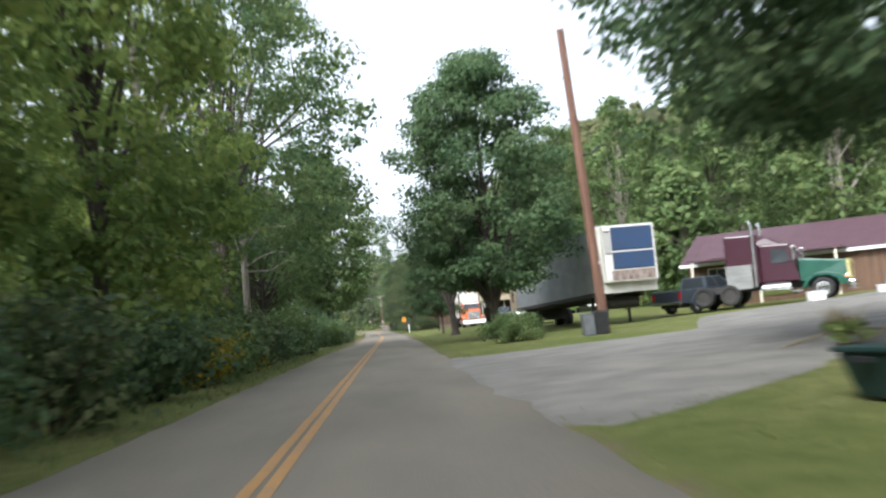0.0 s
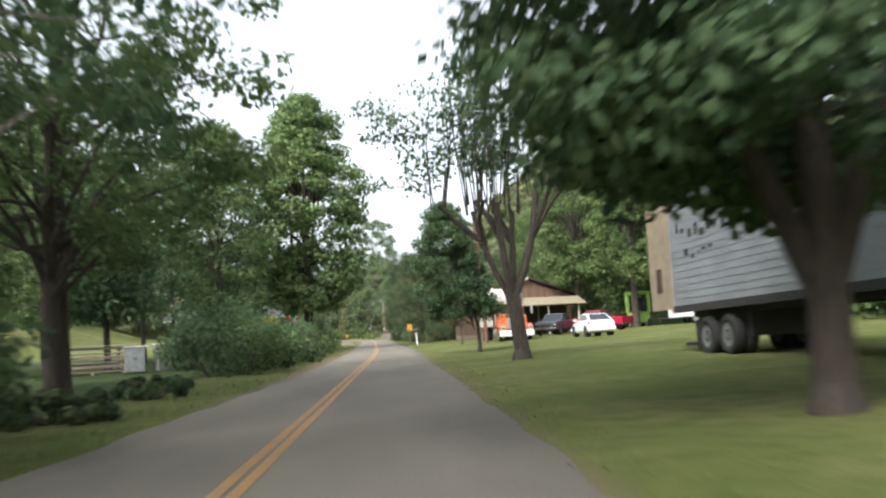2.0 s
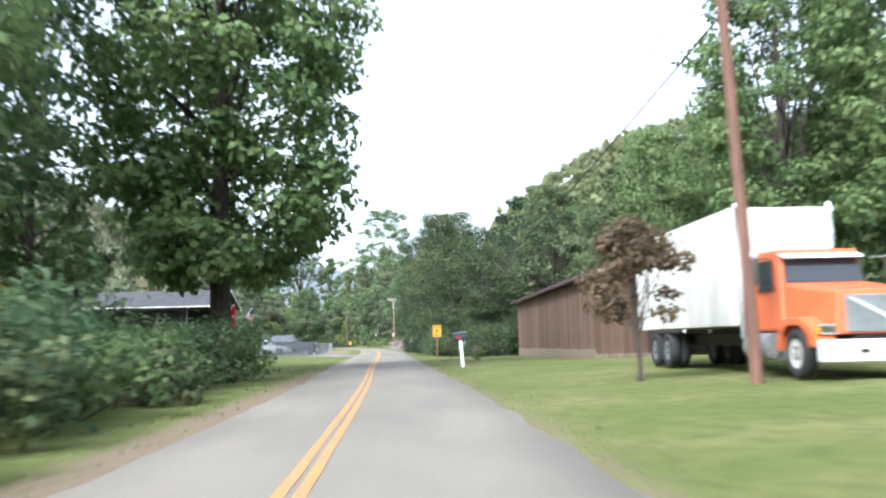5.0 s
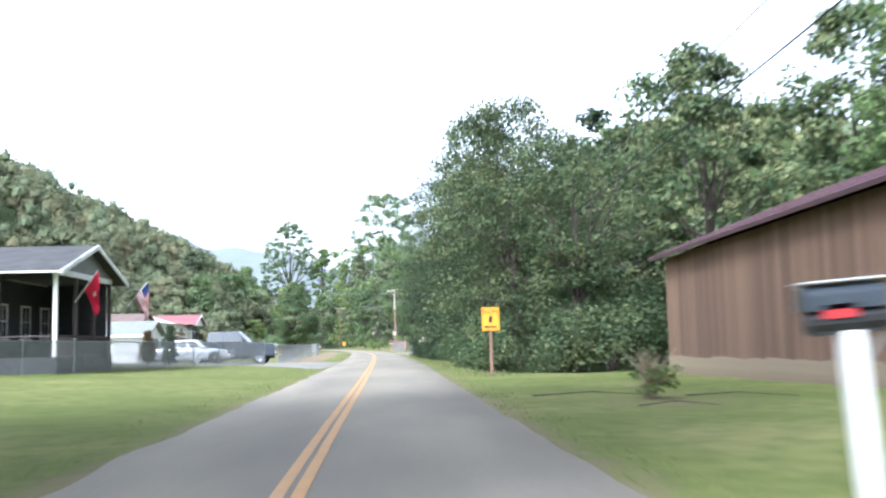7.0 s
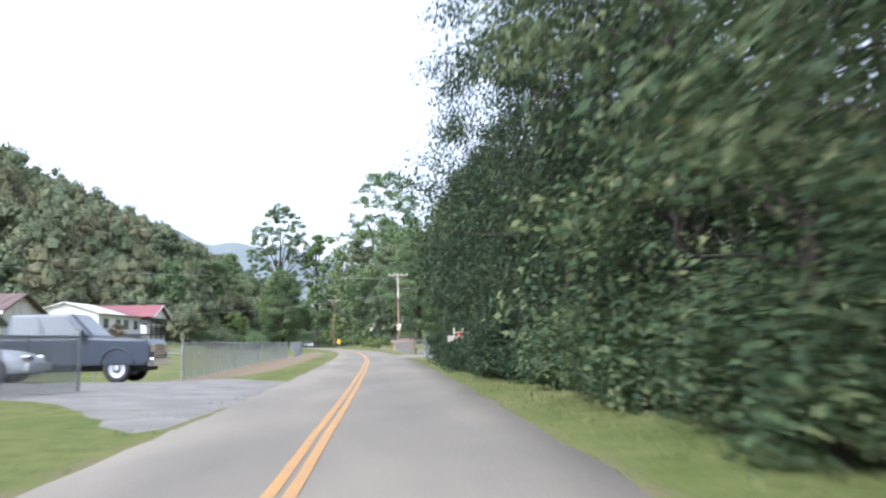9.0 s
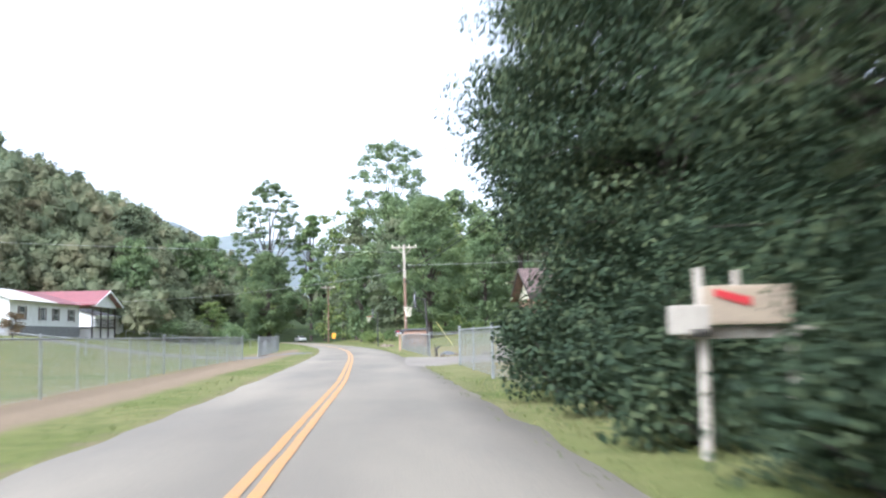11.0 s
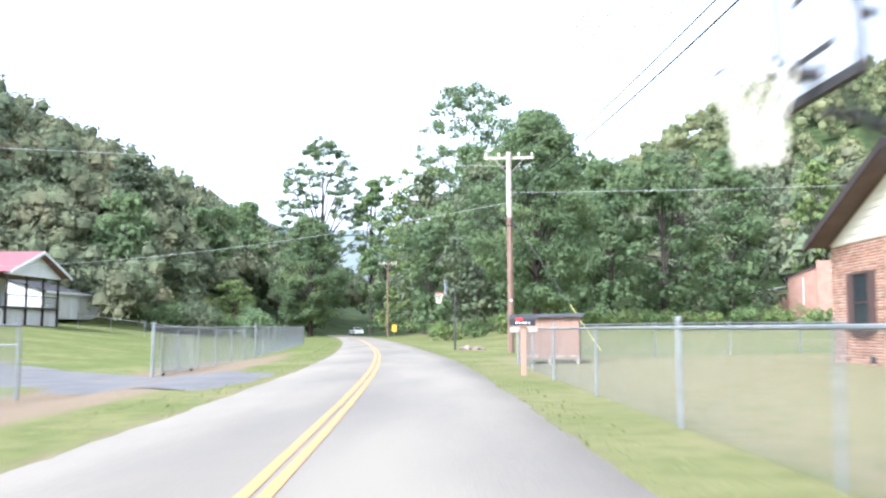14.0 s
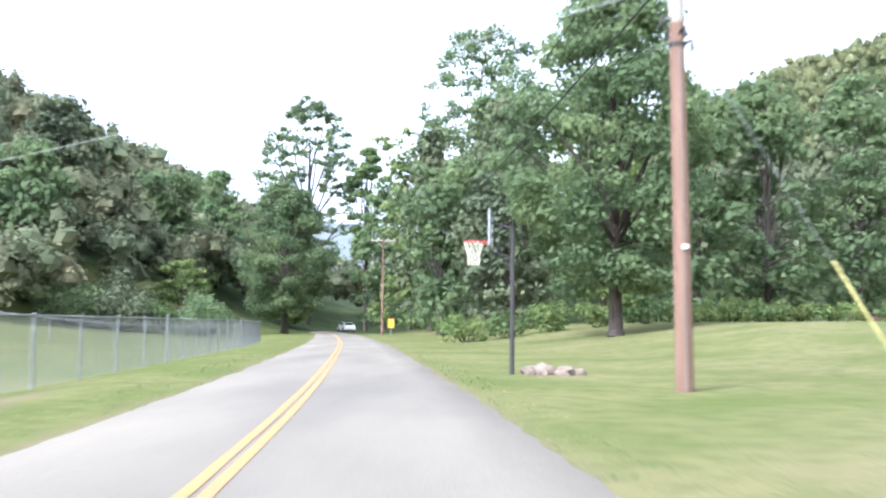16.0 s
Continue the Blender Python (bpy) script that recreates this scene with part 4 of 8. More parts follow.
make_tree(-4.8, 400, 45, 12.5, 12, LEAF_EDGE, "very tall tree above the woods, leaves paled by painted haze", 201, 0.5, clumps=330, per=60, leaf=0.5, shape="wide", clump_r=1.5, z=0)
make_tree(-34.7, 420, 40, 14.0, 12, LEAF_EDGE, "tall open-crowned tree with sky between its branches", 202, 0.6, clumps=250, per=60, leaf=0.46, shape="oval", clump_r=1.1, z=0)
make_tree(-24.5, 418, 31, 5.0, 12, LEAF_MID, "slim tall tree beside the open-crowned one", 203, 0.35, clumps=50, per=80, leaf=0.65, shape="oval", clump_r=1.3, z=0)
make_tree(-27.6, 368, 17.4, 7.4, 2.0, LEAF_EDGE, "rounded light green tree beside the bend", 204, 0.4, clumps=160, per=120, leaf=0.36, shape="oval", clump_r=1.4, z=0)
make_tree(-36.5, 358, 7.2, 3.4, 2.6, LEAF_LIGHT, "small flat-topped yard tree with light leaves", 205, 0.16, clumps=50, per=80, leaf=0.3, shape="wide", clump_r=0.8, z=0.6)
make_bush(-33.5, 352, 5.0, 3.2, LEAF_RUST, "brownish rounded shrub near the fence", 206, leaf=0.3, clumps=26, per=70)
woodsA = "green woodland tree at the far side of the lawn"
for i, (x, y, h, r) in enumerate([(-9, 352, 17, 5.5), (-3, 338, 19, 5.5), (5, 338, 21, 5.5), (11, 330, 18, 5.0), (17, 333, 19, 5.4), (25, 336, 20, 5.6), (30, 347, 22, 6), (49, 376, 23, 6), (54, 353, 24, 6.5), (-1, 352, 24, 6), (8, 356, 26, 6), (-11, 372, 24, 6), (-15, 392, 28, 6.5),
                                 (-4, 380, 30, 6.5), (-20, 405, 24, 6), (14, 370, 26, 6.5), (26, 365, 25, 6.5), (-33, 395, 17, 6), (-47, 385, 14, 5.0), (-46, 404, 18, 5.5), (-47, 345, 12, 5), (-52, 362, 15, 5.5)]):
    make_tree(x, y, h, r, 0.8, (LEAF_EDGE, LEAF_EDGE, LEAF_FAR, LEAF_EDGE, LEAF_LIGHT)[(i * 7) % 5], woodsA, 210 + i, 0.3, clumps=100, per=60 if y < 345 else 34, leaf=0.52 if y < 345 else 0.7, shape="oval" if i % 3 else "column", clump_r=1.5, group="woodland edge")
for i in range(17):
    x = -6 + i * 2.9
    make_bush(x, 322 + 3.0 * math.sin(i) + 0.15 * x, 3.4, 1.7 + 0.9 * rh.random(), (LEAF_LIGHT, LEAF_MID, LEAF_LIGHT)[i % 3], "leafy brush along the edge of the lawn", 240 + i, leaf=0.24, clumps=18, per=60, group="lawn-edge brush")

# forest edge behind the truck yard
for i, (x, y, h, r) in enumerate([(30, 60, 17, 4.2), (36, 70, 19, 4.6), (27, 76, 18, 4.2), (33, 86, 19, 4.6), (38, 98, 20, 5), (31, 104, 18, 4.6), (34, 116, 19, 5), (32, 128, 18, 4.6), (27, 138, 17, 4.6), (21, 143, 16, 4.4), (41, 84, 21, 5), (44, 66, 21, 5),
                                  (29, 112, 22, 5.2), (38, 50, 19, 4.8), (46, 42, 20, 5), (48, 54, 22, 5), (24, 150, 17, 4.5), (18, 149, 15, 4.2), (40, 132, 20, 5), (47, 112, 22, 5.2), (22, 68, 9, 3.0), (29.5, 125, 22, 5.2), (34, 121, 22, 5.2), (25, 131, 21, 5.0)]):
    make_tree(x, y, h * (1.15 if y < 120 else 1.04), r * 1.15, 1.2, LEAF_LIGHT if y < 75 and i % 2 else LEAF_MID, "slim-trunked forest tree with light green leaves", 260 + i, 0.17, clumps=140 if h < 21 else 160, per=120 if x < 25 and y > 140 else 38, leaf=0.25 if x < 25 and y > 140 else 0.46, shape="oval", clump_r=1.2, group="forest edge", bark=PALE_BARK if i % 4 == 0 else BARK)

make_tree(23.6, 124.5, 25, 5.6, 4.5, LEAF_MID, "tall full-crowned tree at the back of the yard", 289, 0.34, clumps=230, per=80, leaf=0.3, shape="wide", clump_r=1.2, group="forest edge")
for i in range(26):
    t = i / 25
    x, y = 27 + 3 * math.sin(i * 1.7) + 6 * (1 - t) * (i % 2), 58 + 92 * t
    x = x - 9 * max(t - 0.8, 0) * 5 + 7 * float(ease(y, 95, 105) * (1 - ease(y, 128, 136)))
    make_bush(x, y, 4.6, 2.2 + 1.2 * rh.random(), (LEAF_MID, LEAF_LIGHT, LEAF_DARK)[i % 3], "dense brush at the foot of the forest", 500 + i, leaf=0.28, clumps=24, per=60, group="forest-edge brush")

# ---- woods covering the hills ----
def crown_lump(rings, spokes):
    """A closed lump of foliage about the origin: directions and faces."""
    a, o = np.meshgrid(np.linspace(-1.25, 1.45, rings), np.arange(spokes) * math.tau / spokes, indexing="ij")
    o = o + 0.5 * (np.arange(rings) % 2)[:, None] * math.tau / spokes
    d = np.stack([np.cos(a) * np.cos(o), np.cos(a) * np.sin(o), np.sin(a)], -1).reshape(-1, 3)
    q = [(spokes * i + j, spokes * i + (j + 1) % spokes, spokes * i + spokes + (j + 1) % spokes, spokes * i + spokes + j) for i in range(rings - 1) for j in range(spokes)]
    return d, np.array(q)


def woods(name, boxes, label, seed, leaves=None):
    """Forest seen from afar: each crown is several clumps of leaves about a close inner mass."""
    rng = np.random.default_rng(seed)
    cos, qus, tones, base = [], [], [], 0
    for x0, x1, y0, y1, n, hh, rr, per, leaf, zmin in boxes:
        x, y = rng.uniform(x0, x1, n), rng.uniform(y0, y1, n)
        z = land(x, y)
        keep = z > zmin
        x, y, z = x[keep], y[keep], z[keep]
        k = len(x)
        m, shape = 7 if leaf < 0.7 else 5 if leaf < 1.15 else 4, crown_lump(4, 6)
        sc = rng.uniform(0.7, 1.25, k)
        tone = rng.random(k)
        cs = np.repeat(np.stack([x, y, z + hh * 0.60 * sc], -1), m, 0)
        big = np.repeat(sc, m)
        d = rng.normal(size=(m * k, 3))
        d /= np.linalg.norm(d, axis=1, keepdims=True)
        lumps = cs + d * (rr * big * rng.uniform(0.25, 0.72, m * k))[:, None] * np.array([0.95, 0.95, 1.15])
        size = rr * big * rng.uniform(0.30, 0.48, m * k)
        ball = shape[0][None] * (size[:, None] * rng.uniform(0.45, 0.86, (m * k, len(shape[0]))))[:, :, None] + lumps[:, None]
        cos.append(ball.reshape(-1, 3))
        qus.append((shape[1][None] + (np.arange(m * k) * len(shape[0]))[:, None, None]).reshape(-1, 4) + base)
        tones.append(np.repeat(tone, m * len(shape[0])))
        base += m * k * len(shape[0])
        co, qu = leaf_cloud(rng, lumps, size * 1.15, per // m, leaf, flat=1.0, up=0.25, hollow=0.72, rand=0.2, floor=-0.5)
        cos.append(co)
        qus.append(qu + base)
        tones.append(np.repeat(tone, 4 * m * (per // m)))
        base += len(co)
    ob = fast_mesh(name, np.concatenate(cos), np.concatenate(qus), leaves or LEAF_FAR)
    ob.data.polygons.foreach_set("use_smooth", [False] * len(ob.data.polygons))
    ob.data.attributes.new("tree_tone", "FLOAT", "POINT").data.foreach_set("value", np.concatenate(tones).astype(np.float32))
    return tagged(ob, label, "woods", kind="stuff")


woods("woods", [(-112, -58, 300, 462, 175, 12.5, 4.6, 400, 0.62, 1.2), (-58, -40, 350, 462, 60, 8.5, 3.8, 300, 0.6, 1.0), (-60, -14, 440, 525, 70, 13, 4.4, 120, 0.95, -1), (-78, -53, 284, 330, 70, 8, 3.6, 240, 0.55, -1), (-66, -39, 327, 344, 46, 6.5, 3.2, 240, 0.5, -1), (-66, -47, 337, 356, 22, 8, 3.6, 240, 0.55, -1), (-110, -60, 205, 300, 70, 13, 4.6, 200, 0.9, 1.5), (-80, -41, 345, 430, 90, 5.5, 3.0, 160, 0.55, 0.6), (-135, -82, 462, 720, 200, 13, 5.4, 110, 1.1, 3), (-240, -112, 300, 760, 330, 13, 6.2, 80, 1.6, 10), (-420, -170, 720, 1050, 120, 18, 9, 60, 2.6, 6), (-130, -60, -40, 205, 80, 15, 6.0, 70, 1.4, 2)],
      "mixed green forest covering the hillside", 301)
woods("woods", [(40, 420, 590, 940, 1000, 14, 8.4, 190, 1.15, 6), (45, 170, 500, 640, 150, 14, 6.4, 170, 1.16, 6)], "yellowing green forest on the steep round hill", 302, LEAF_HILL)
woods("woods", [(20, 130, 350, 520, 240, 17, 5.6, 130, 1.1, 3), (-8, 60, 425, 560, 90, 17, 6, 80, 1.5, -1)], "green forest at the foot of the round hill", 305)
woods("woods", [(44, 150, 10, 200, 170, 18, 6.0, 90, 1.1, 5), (16, 60, 152, 215, 80, 13, 4.6, 110, 0.8, 2)], "green forest on the slope above the truck yard", 303)

# ---- grass on the verges ----
def blades(name, spots, label, seed):
    rng = np.random.default_rng(seed)
    cos = []
    for s0, s1, y0, y1, n, hgt in spots:
        y = rng.uniform(y0, y1, n)
        x = centre(y) + rng.uniform(s0, s1, n)
        z = land(x, y) - 0.02
        a = rng.random(n) * math.tau
        w, hh = 0.007 + 0.009 * rng.random(n), hgt * (0.5 + rng.random(n))
        dx, dy = np.cos(a), np.sin(a)
        lx, ly = rng.normal(size=n) * 0.4 * hh, rng.normal(size=n) * 0.4 * hh
        p = np.stack([x, y, z], -1)
        side_v = np.stack([dx * w, dy * w, 0 * w], -1)
        top = p + np.stack([lx, ly, hh], -1)
        mid = p + np.stack([lx * 0.35, ly * 0.35, hh * 0.6], -1)
        cos.append(np.stack([p - side_v, p + side_v, mid + side_v * 0.7, mid - side_v * 0.7, mid - side_v * 0.7, mid + side_v * 0.7, top + side_v * 0.1, top - side_v * 0.1], 1).reshape(-1, 3))
    co = np.concatenate(cos)
    return tagged(fast_mesh(name, co, np.arange(len(co)).reshape(-1, 4), BLADE), label, "grass", kind="stuff")


blades("grass", [(2.55, 3.4, 28, 218, 4500, 0.045), (2.75, 3.5, 232, 300, 1500, 0.045), (-3.4, -2.2, -4, 62, 1800, 0.10),
                 (-3.2, -1.95, 62, 330, 4500, 0.05), (3.2, 5.0, 150, 206, 2500, 0.10), (2.6, 8, -2, 12, 1200, 0.05)], "short green and dry grass blades on the verges", 310)

# ---- houses and sheds ----
def rect_panel(name, parent, o, u, v, w, h, d, material, label="", bevel=0.0):
    """A board w by h, standing d proud, from corner o along u (level) and up."""
    o, u = Vector(o), Vector(u).normalized()
    nrm = u.cross(Vector((0, 0, 1)))
    a = [o, o + u * w, o + u * w + nrm * d, o + nrm * d]
    up = Vector((0, 0, h))
    return part(name, hexa(bmesh.new(), a, [p + up for p in a], bevel), material, parent, label)


def roof_sheet(name, parent, corners, thick, material, label=""):
    """A sloping roof slab through four corners."""
    c = [Vector(p) for p in corners]
    nrm = (c[1] - c[0]).cross(c[3] - c[0]).normalized()
    if nrm.z < 0:
        nrm = -nrm
    low = [p - nrm * thick for p in c]
    return part(name, hexa(bmesh.new(), low, c), material, parent, label)


def shingle_rows(parent, a, b, c, d, material, step=0.19):
    """Courses of shingles over a slope: a-b the eave, d-c the ridge."""
    a, b, c, d = (Vector(p) for p in (a, b, c, d))
    nrm = (b - a).cross(d - a).normalized()
    nrm = nrm if nrm.z > 0 else -nrm
    n = max(int((d - a).length / step), 2)
    bm = bmesh.new()
    for i in range(n):
        t0, t1 = i / n, min((i + 1.15) / n, 1)
        p, q, r, s = a.lerp(d, t0), b.lerp(c, t0), b.lerp(c, t1), a.lerp(d, t1)
        vs = [bm.verts.new(v) for v in (p + nrm * 0.022, q + nrm * 0.022, r + nrm * 0.006, s + nrm * 0.006, p, q)]
        bm.faces.new(vs[:4])
        bm.faces.new((vs[4], vs[5], vs[1], vs[0]))
    return part("shingles", bm, material, parent)


def window(parent, o, u, w, h, frame_mat=None, shutters=False, panes=(2, 2)):
    """A window set on a wall face: frame bars, sill, glass, and shutters where there are any."""
    fm = frame_mat or WHITE
    o, u = Vector(o), Vector(u).normalized()
    nrm = u.cross(Vector((0, 0, 1)))
    win = rect_panel("window", parent, o, u, None, w, h, 0.02, GLASS)
    bm = bmesh.new()
    def bar(x0, x1, z0, z1, d):
        a = [o + u * x0, o + u * x1, o + u * x1 + nrm * d, o + u * x0 + nrm * d]
        hexa(bm, [p + Vector((0, 0, z0)) for p in a], [p + Vector((0, 0, z1)) for p in a])
    for x0, x1 in ((-0.05, 0.03), (w - 0.03, w + 0.05)):
        bar(x0, x1, -0.05, h + 0.05, 0.05)
    for z0, z1 in ((-0.05, 0.03), (h - 0.03, h + 0.05)):
        bar(0.03, w - 0.03, z0, z1, 0.05)
    for k in range(1, panes[0]):
        bar(w * k / panes[0] - 0.015, w * k / panes[0] + 0.015, 0.03, h - 0.03, 0.035)
    for k in range(1, panes[1]):
        bar(0.03, w - 0.03, h * k / panes[1] - 0.02, h * k / panes[1] + 0.02, 0.037)
    part("window_frame", bm, fm, win)
    rect_panel("window_sill", win, o + u * -0.1 + Vector((0, 0, -0.11)), u, None, w + 0.2, 0.055, 0.09, fm)
    if shutters:
        for x in (-0.48, w + 0.08):
            rect_panel("shutter", win, o + u * x + Vector((0, 0, -0.04)), u, None, 0.40, h + 0.08, 0.045, SHUTTER, "dark brown shutter")
    return win


def brick_wall(parent, o, u, w, h, holes=(), gable=0.0, piece=0):
    """Bricks laid in courses on a wall face, proud of the mortar; the first 'piece' of them are parts."""
    o, u = Vector(o), Vector(u).normalized()
    nrm = u.cross(Vector((0, 0, 1)))
    L, H, J = 0.215, 0.068, 0.012
    co, qu, n = [], [], 0
    made, proto = 0, None
    for r in range(int(h / (H + J))):
        z0 = r * (H + J) + 0.006
        x = -0.5 * (L + J) * (r % 2)
        while x < w - 0.02:
            x0, x1 = max(x, 0.0), min(x + L, w)
            x += L + J
            if x1 - x0 < 0.04 or any(x1 > a and x0 < b and z0 + H > c and z0 < d for a, b, c, d in holes):
                continue
            if made < piece and abs(x1 - x0 - L) < 1e-6 and r > 6:
                p = o + u * x0 + Vector((0, 0, z0))
                if proto is None:
                    bm = bmesh.new()
                    a = [Vector((0, 0, 0)), u * L, u * L + nrm * 0.011, nrm * 0.011]
                    hexa(bm, a, [q + Vector((0, 0, H)) for q in a])
                    ob = part("brick", bm, BRICK, parent)
                    proto = ob.data
                else:
                    ob = new("brick", proto)
                    ob.parent = parent
                ob.matrix_basis = Matrix.Translation(p)
                made += 1
                continue
            d = 0.008 + 0.004 * ((r * 7 + int(x * 13)) % 3) / 2
            for t, zz, dd in ((x0, z0, 0), (x1, z0, 0), (x1, z0 + H, 0), (x0, z0 + H, 0), (x0, z0, d), (x1, z0, d), (x1, z0 + H, d), (x0, z0 + H, d)):
                p = o + u * t + nrm * dd
                co.append((p.x, p.y, p.z + zz))
            qu += [(n + 4, n + 5, n + 6, n + 7), (n, n + 1, n + 5, n + 4), (n + 1, n + 2, n + 6, n + 5), (n + 2, n + 3, n + 7, n + 6), (n + 3, n, n + 4, n + 7)]
            n += 8
    return tagged(fast_mesh("brickwork", np.array(co), np.array(qu), BRICK, parent), kind="stuff")


def brick_house():
    """Brick ranch house: two gabled wings to the road, a recessed porch wall between, deep eaves."""
    zg = 0.12
    root = thing("brick_house", pose(7.55, 256, zg, 0, 0, 0), "long single-storey red brick house with brown shingle roof and cream gables", "house")
    root.matrix_world = pose(0, 0, zg)
    X, X2, XR = 7.55, 16.0, 8.65
    Y0, YA, YB, Y1 = 220.6, 231.0, 246.9, 257.6
    top = 3.48
    for n, x, a, b in (("wall", X, Y0, YA), ("wall", XR, YA, YB), ("wall", X, YB, Y1)):
        part(n, box(x + 0.02, X2, a + 0.02, b - 0.0, -0.3, top), MORTAR, root)
    def low(holes):
        return [(a, b, c + 0.25, d + 0.25) for a, b, c, d in holes]
    brick_wall(root, (X, YA, -0.25), (0, -1, 0), YA - Y0, top + 0.2, holes=low([(YA - 229.2, YA - 228.1, 0.1, 2.5), (YA - 228.1, YA - 222.5, 0.1, 2.45)]), piece=300)
    brick_wall(root, (X, Y1, -0.25), (0, -1, 0), Y1 - YB, top + 0.2, holes=low([(Y1 - 256.0, Y1 - 254.9, 0.95, 2.55)]))
    brick_wall(root, (X, YB, -0.25), (1, 0, 0), XR - X, top + 0.2)
    brick_wall(root, (XR, YB, -0.25), (0, -1, 0), YB - YA, top + 0.2, holes=low([(YB - 246.3, YB - 245.0, 0.1, 2.45), (YB - 241.7, YB - 240.6, 0.7, 2.5), (YB - 238.5, YB - 237.4, 0.7, 2.5), (YB - 233.8, YB - 232.7, 0.7, 2.5)]))
    brick_wall(root, (X, Y0, -0.25), (1, 0, 0), X2 - X, top + 0.2, holes=[(3.0, 4.2, 1.2, 2.5)])
    window(root, (X - 0.01, 256.0, 0.95), (0, -1, 0), 1.1, 1.6, SHUTTER, False, (1, 2))
    for k in (256.42, 254.88):
        rect_panel("shutter", root, (X, k, 0.92), (0, -1, 0), None, 0.40, 1.66, 0.04, SHUTTER, "dark brown shutter")
    for a in (242.1, 238.9, 234.2):
        window(root, (XR - 0.01, a - 0.4, 0.7), (0, -1, 0), 1.1, 1.8, SHUTTER, False, (1, 2))
        for k in (a + 0.1, a - 1.58):
            rect_panel("shutter", root, (XR - 0.008, k, 0.68), (0, -1, 0), None, 0.38, 1.86, 0.04, SHUTTER, "dark brown shutter")
    window(root, (X + 3.05, Y0 - 0.01, 0.98), (1, 0, 0), 1.1, 1.2, WHITE, False, (1, 2))
    door = rect_panel("door", root, (XR - 0.005, 246.0, 0.15), (0, -1, 0), None, 0.9, 2.15, 0.05, SHUTTER, "dark storm door in a red casing")
    rect_panel("door_pane", door, (XR - 0.05, 245.85, 0.75), (0, -1, 0), None, 0.6, 1.35, 0.012, GLASS)
    for a, w in ((246.25, 0.24), (245.08, 0.2)):
        rect_panel("door_frame", root, (XR - 0.01, a, 0.1), (0, -1, 0), None, w, 2.32, 0.08, RED_PAINT, "red door casing")
    rect_panel("door_trim", root, (X - 0.005, 229.2, 0.06), (0, -1, 0), None, 1.05, 2.42, 0.05, RED_PAINT, "red panel beside the garage door")
    garage = rect_panel("garage_door", root, (X - 0.005, 228.05, 0.06), (0, -1, 0), None, 5.5, 2.36, 0.04, WHITE, "white panelled garage door")
    for r in range(4):
        for k in range(6):
            rect_panel("panel", garage, (X - 0.044, 227.95 - k * 0.91, 0.14 + r * 0.58), (0, -1, 0), None, 0.76, 0.44, 0.018, WHITE, bevel=0.012)
    rect_panel("lintel", root, (X - 0.012, 229.3, 2.45), (0, -1, 0), None, 6.9, 0.14, 0.06, FASCIA)
    for y in (230.3, 221.6):
        lamp = part("wall_lamp", tube([(X - 0.1, y, 2.9), (X - 0.2, y, 2.9), (X - 0.2, y, 2.78)], [0.02, 0.02, 0.06], 8), GALV, root, "pale wall lantern")
        part("lamp_glass", tube([(X - 0.2, y, 2.78), (X - 0.2, y, 2.56)], [0.085, 0.06], 6), GLASS, lamp)
    part("downspout", tube([(X - 0.3, Y0 - 0.1, 3.45), (X - 0.08, Y0 - 0.06, 3.2), (X - 0.08, Y0 - 0.06, -0.15)], 0.05, 6), FASCIA, root, "dark brown downspout")
    # roofs
    RX, RZ = 11.8, 5.62
    for ex, a, b in ((6.95, YA + 0.4, YB - 0.4), (17.0, Y0 - 0.5, Y1 + 0.5)):
        e0, e1 = (ex, a, 3.42), (ex, b, 3.42)
        r0, r1 = (RX, a, RZ), (RX, b, RZ)
        slab = roof_sheet("roof", root, (e0, e1, r1, r0), 0.14, SHINGLE)
        if ex < RX:
            shingle_rows(slab, e0, e1, r1, r0, SHINGLE)
    rect_panel("fascia", root, (6.94, YB - 0.4, 3.2), (0, -1, 0), None, YB - YA - 0.8, 0.24, 0.03, FASCIA)
    part("soffit", box(6.97, XR, YA + 0.05, YB - 0.05, 3.16, 3.2), FASCIA, root)
    for yc, hw in ((252.2, 5.45), (225.95, 5.35)):
        pk, ez = 5.66, 3.56
        for s in (-1, 1):
            e0, e1 = (6.9, yc + s * (hw + 0.35), ez), (12.0, yc + s * (hw + 0.35), ez)
            r0, r1 = (6.9, yc, pk), (13.0, yc, pk)
            slab = roof_sheet("roof", root, (e0, e1, r1, r0), 0.15, SHINGLE)
            shingle_rows(slab, e0, e1, r1, r0, SHINGLE)
            a, b = Vector((6.9, yc + s * (hw + 0.35), ez - 0.03)), Vector((6.9, yc, pk - 0.03))
            part("fascia", hexa(bmesh.new(), [a + Vector((-0.03, 0, -0.2)), a + Vector((0.02, 0, -0.2)), b + Vector((0.02, 0, -0.2)), b + Vector((-0.03, 0, -0.2))],
                                [a + Vector((-0.03, 0, 0.02)), a + Vector((0.02, 0, 0.02)), b + Vector((0.02, 0, 0.02)), b + Vector((-0.03, 0, 0.02))]), FASCIA, root)
        wall = part("gable", prism([(yc - hw + 0.1, 3.4), (yc + hw - 0.1, 3.4), (yc + hw - 0.1, 3.5), (yc, pk - 0.2), (yc - hw + 0.1, 3.5)], X - 0.03, X + 0.2), CREAM, root, "cream lap-sided gable")
        n = 11
        for k in range(n):
            z = 3.44 + k * 0.19
            t = (pk - 0.22 - z - 0.15) / (pk - 0.22 - 3.44)
            hwk = (hw - 0.25) * max(min(t, 1), 0.02)
            part("siding_board", prism([(X - 0.055, z), (X - 0.03, z), (X - 0.03, z + 0.18), (X - 0.038, z + 0.18)], yc - hwk, yc + hwk, axis="y"), CREAM, wall)
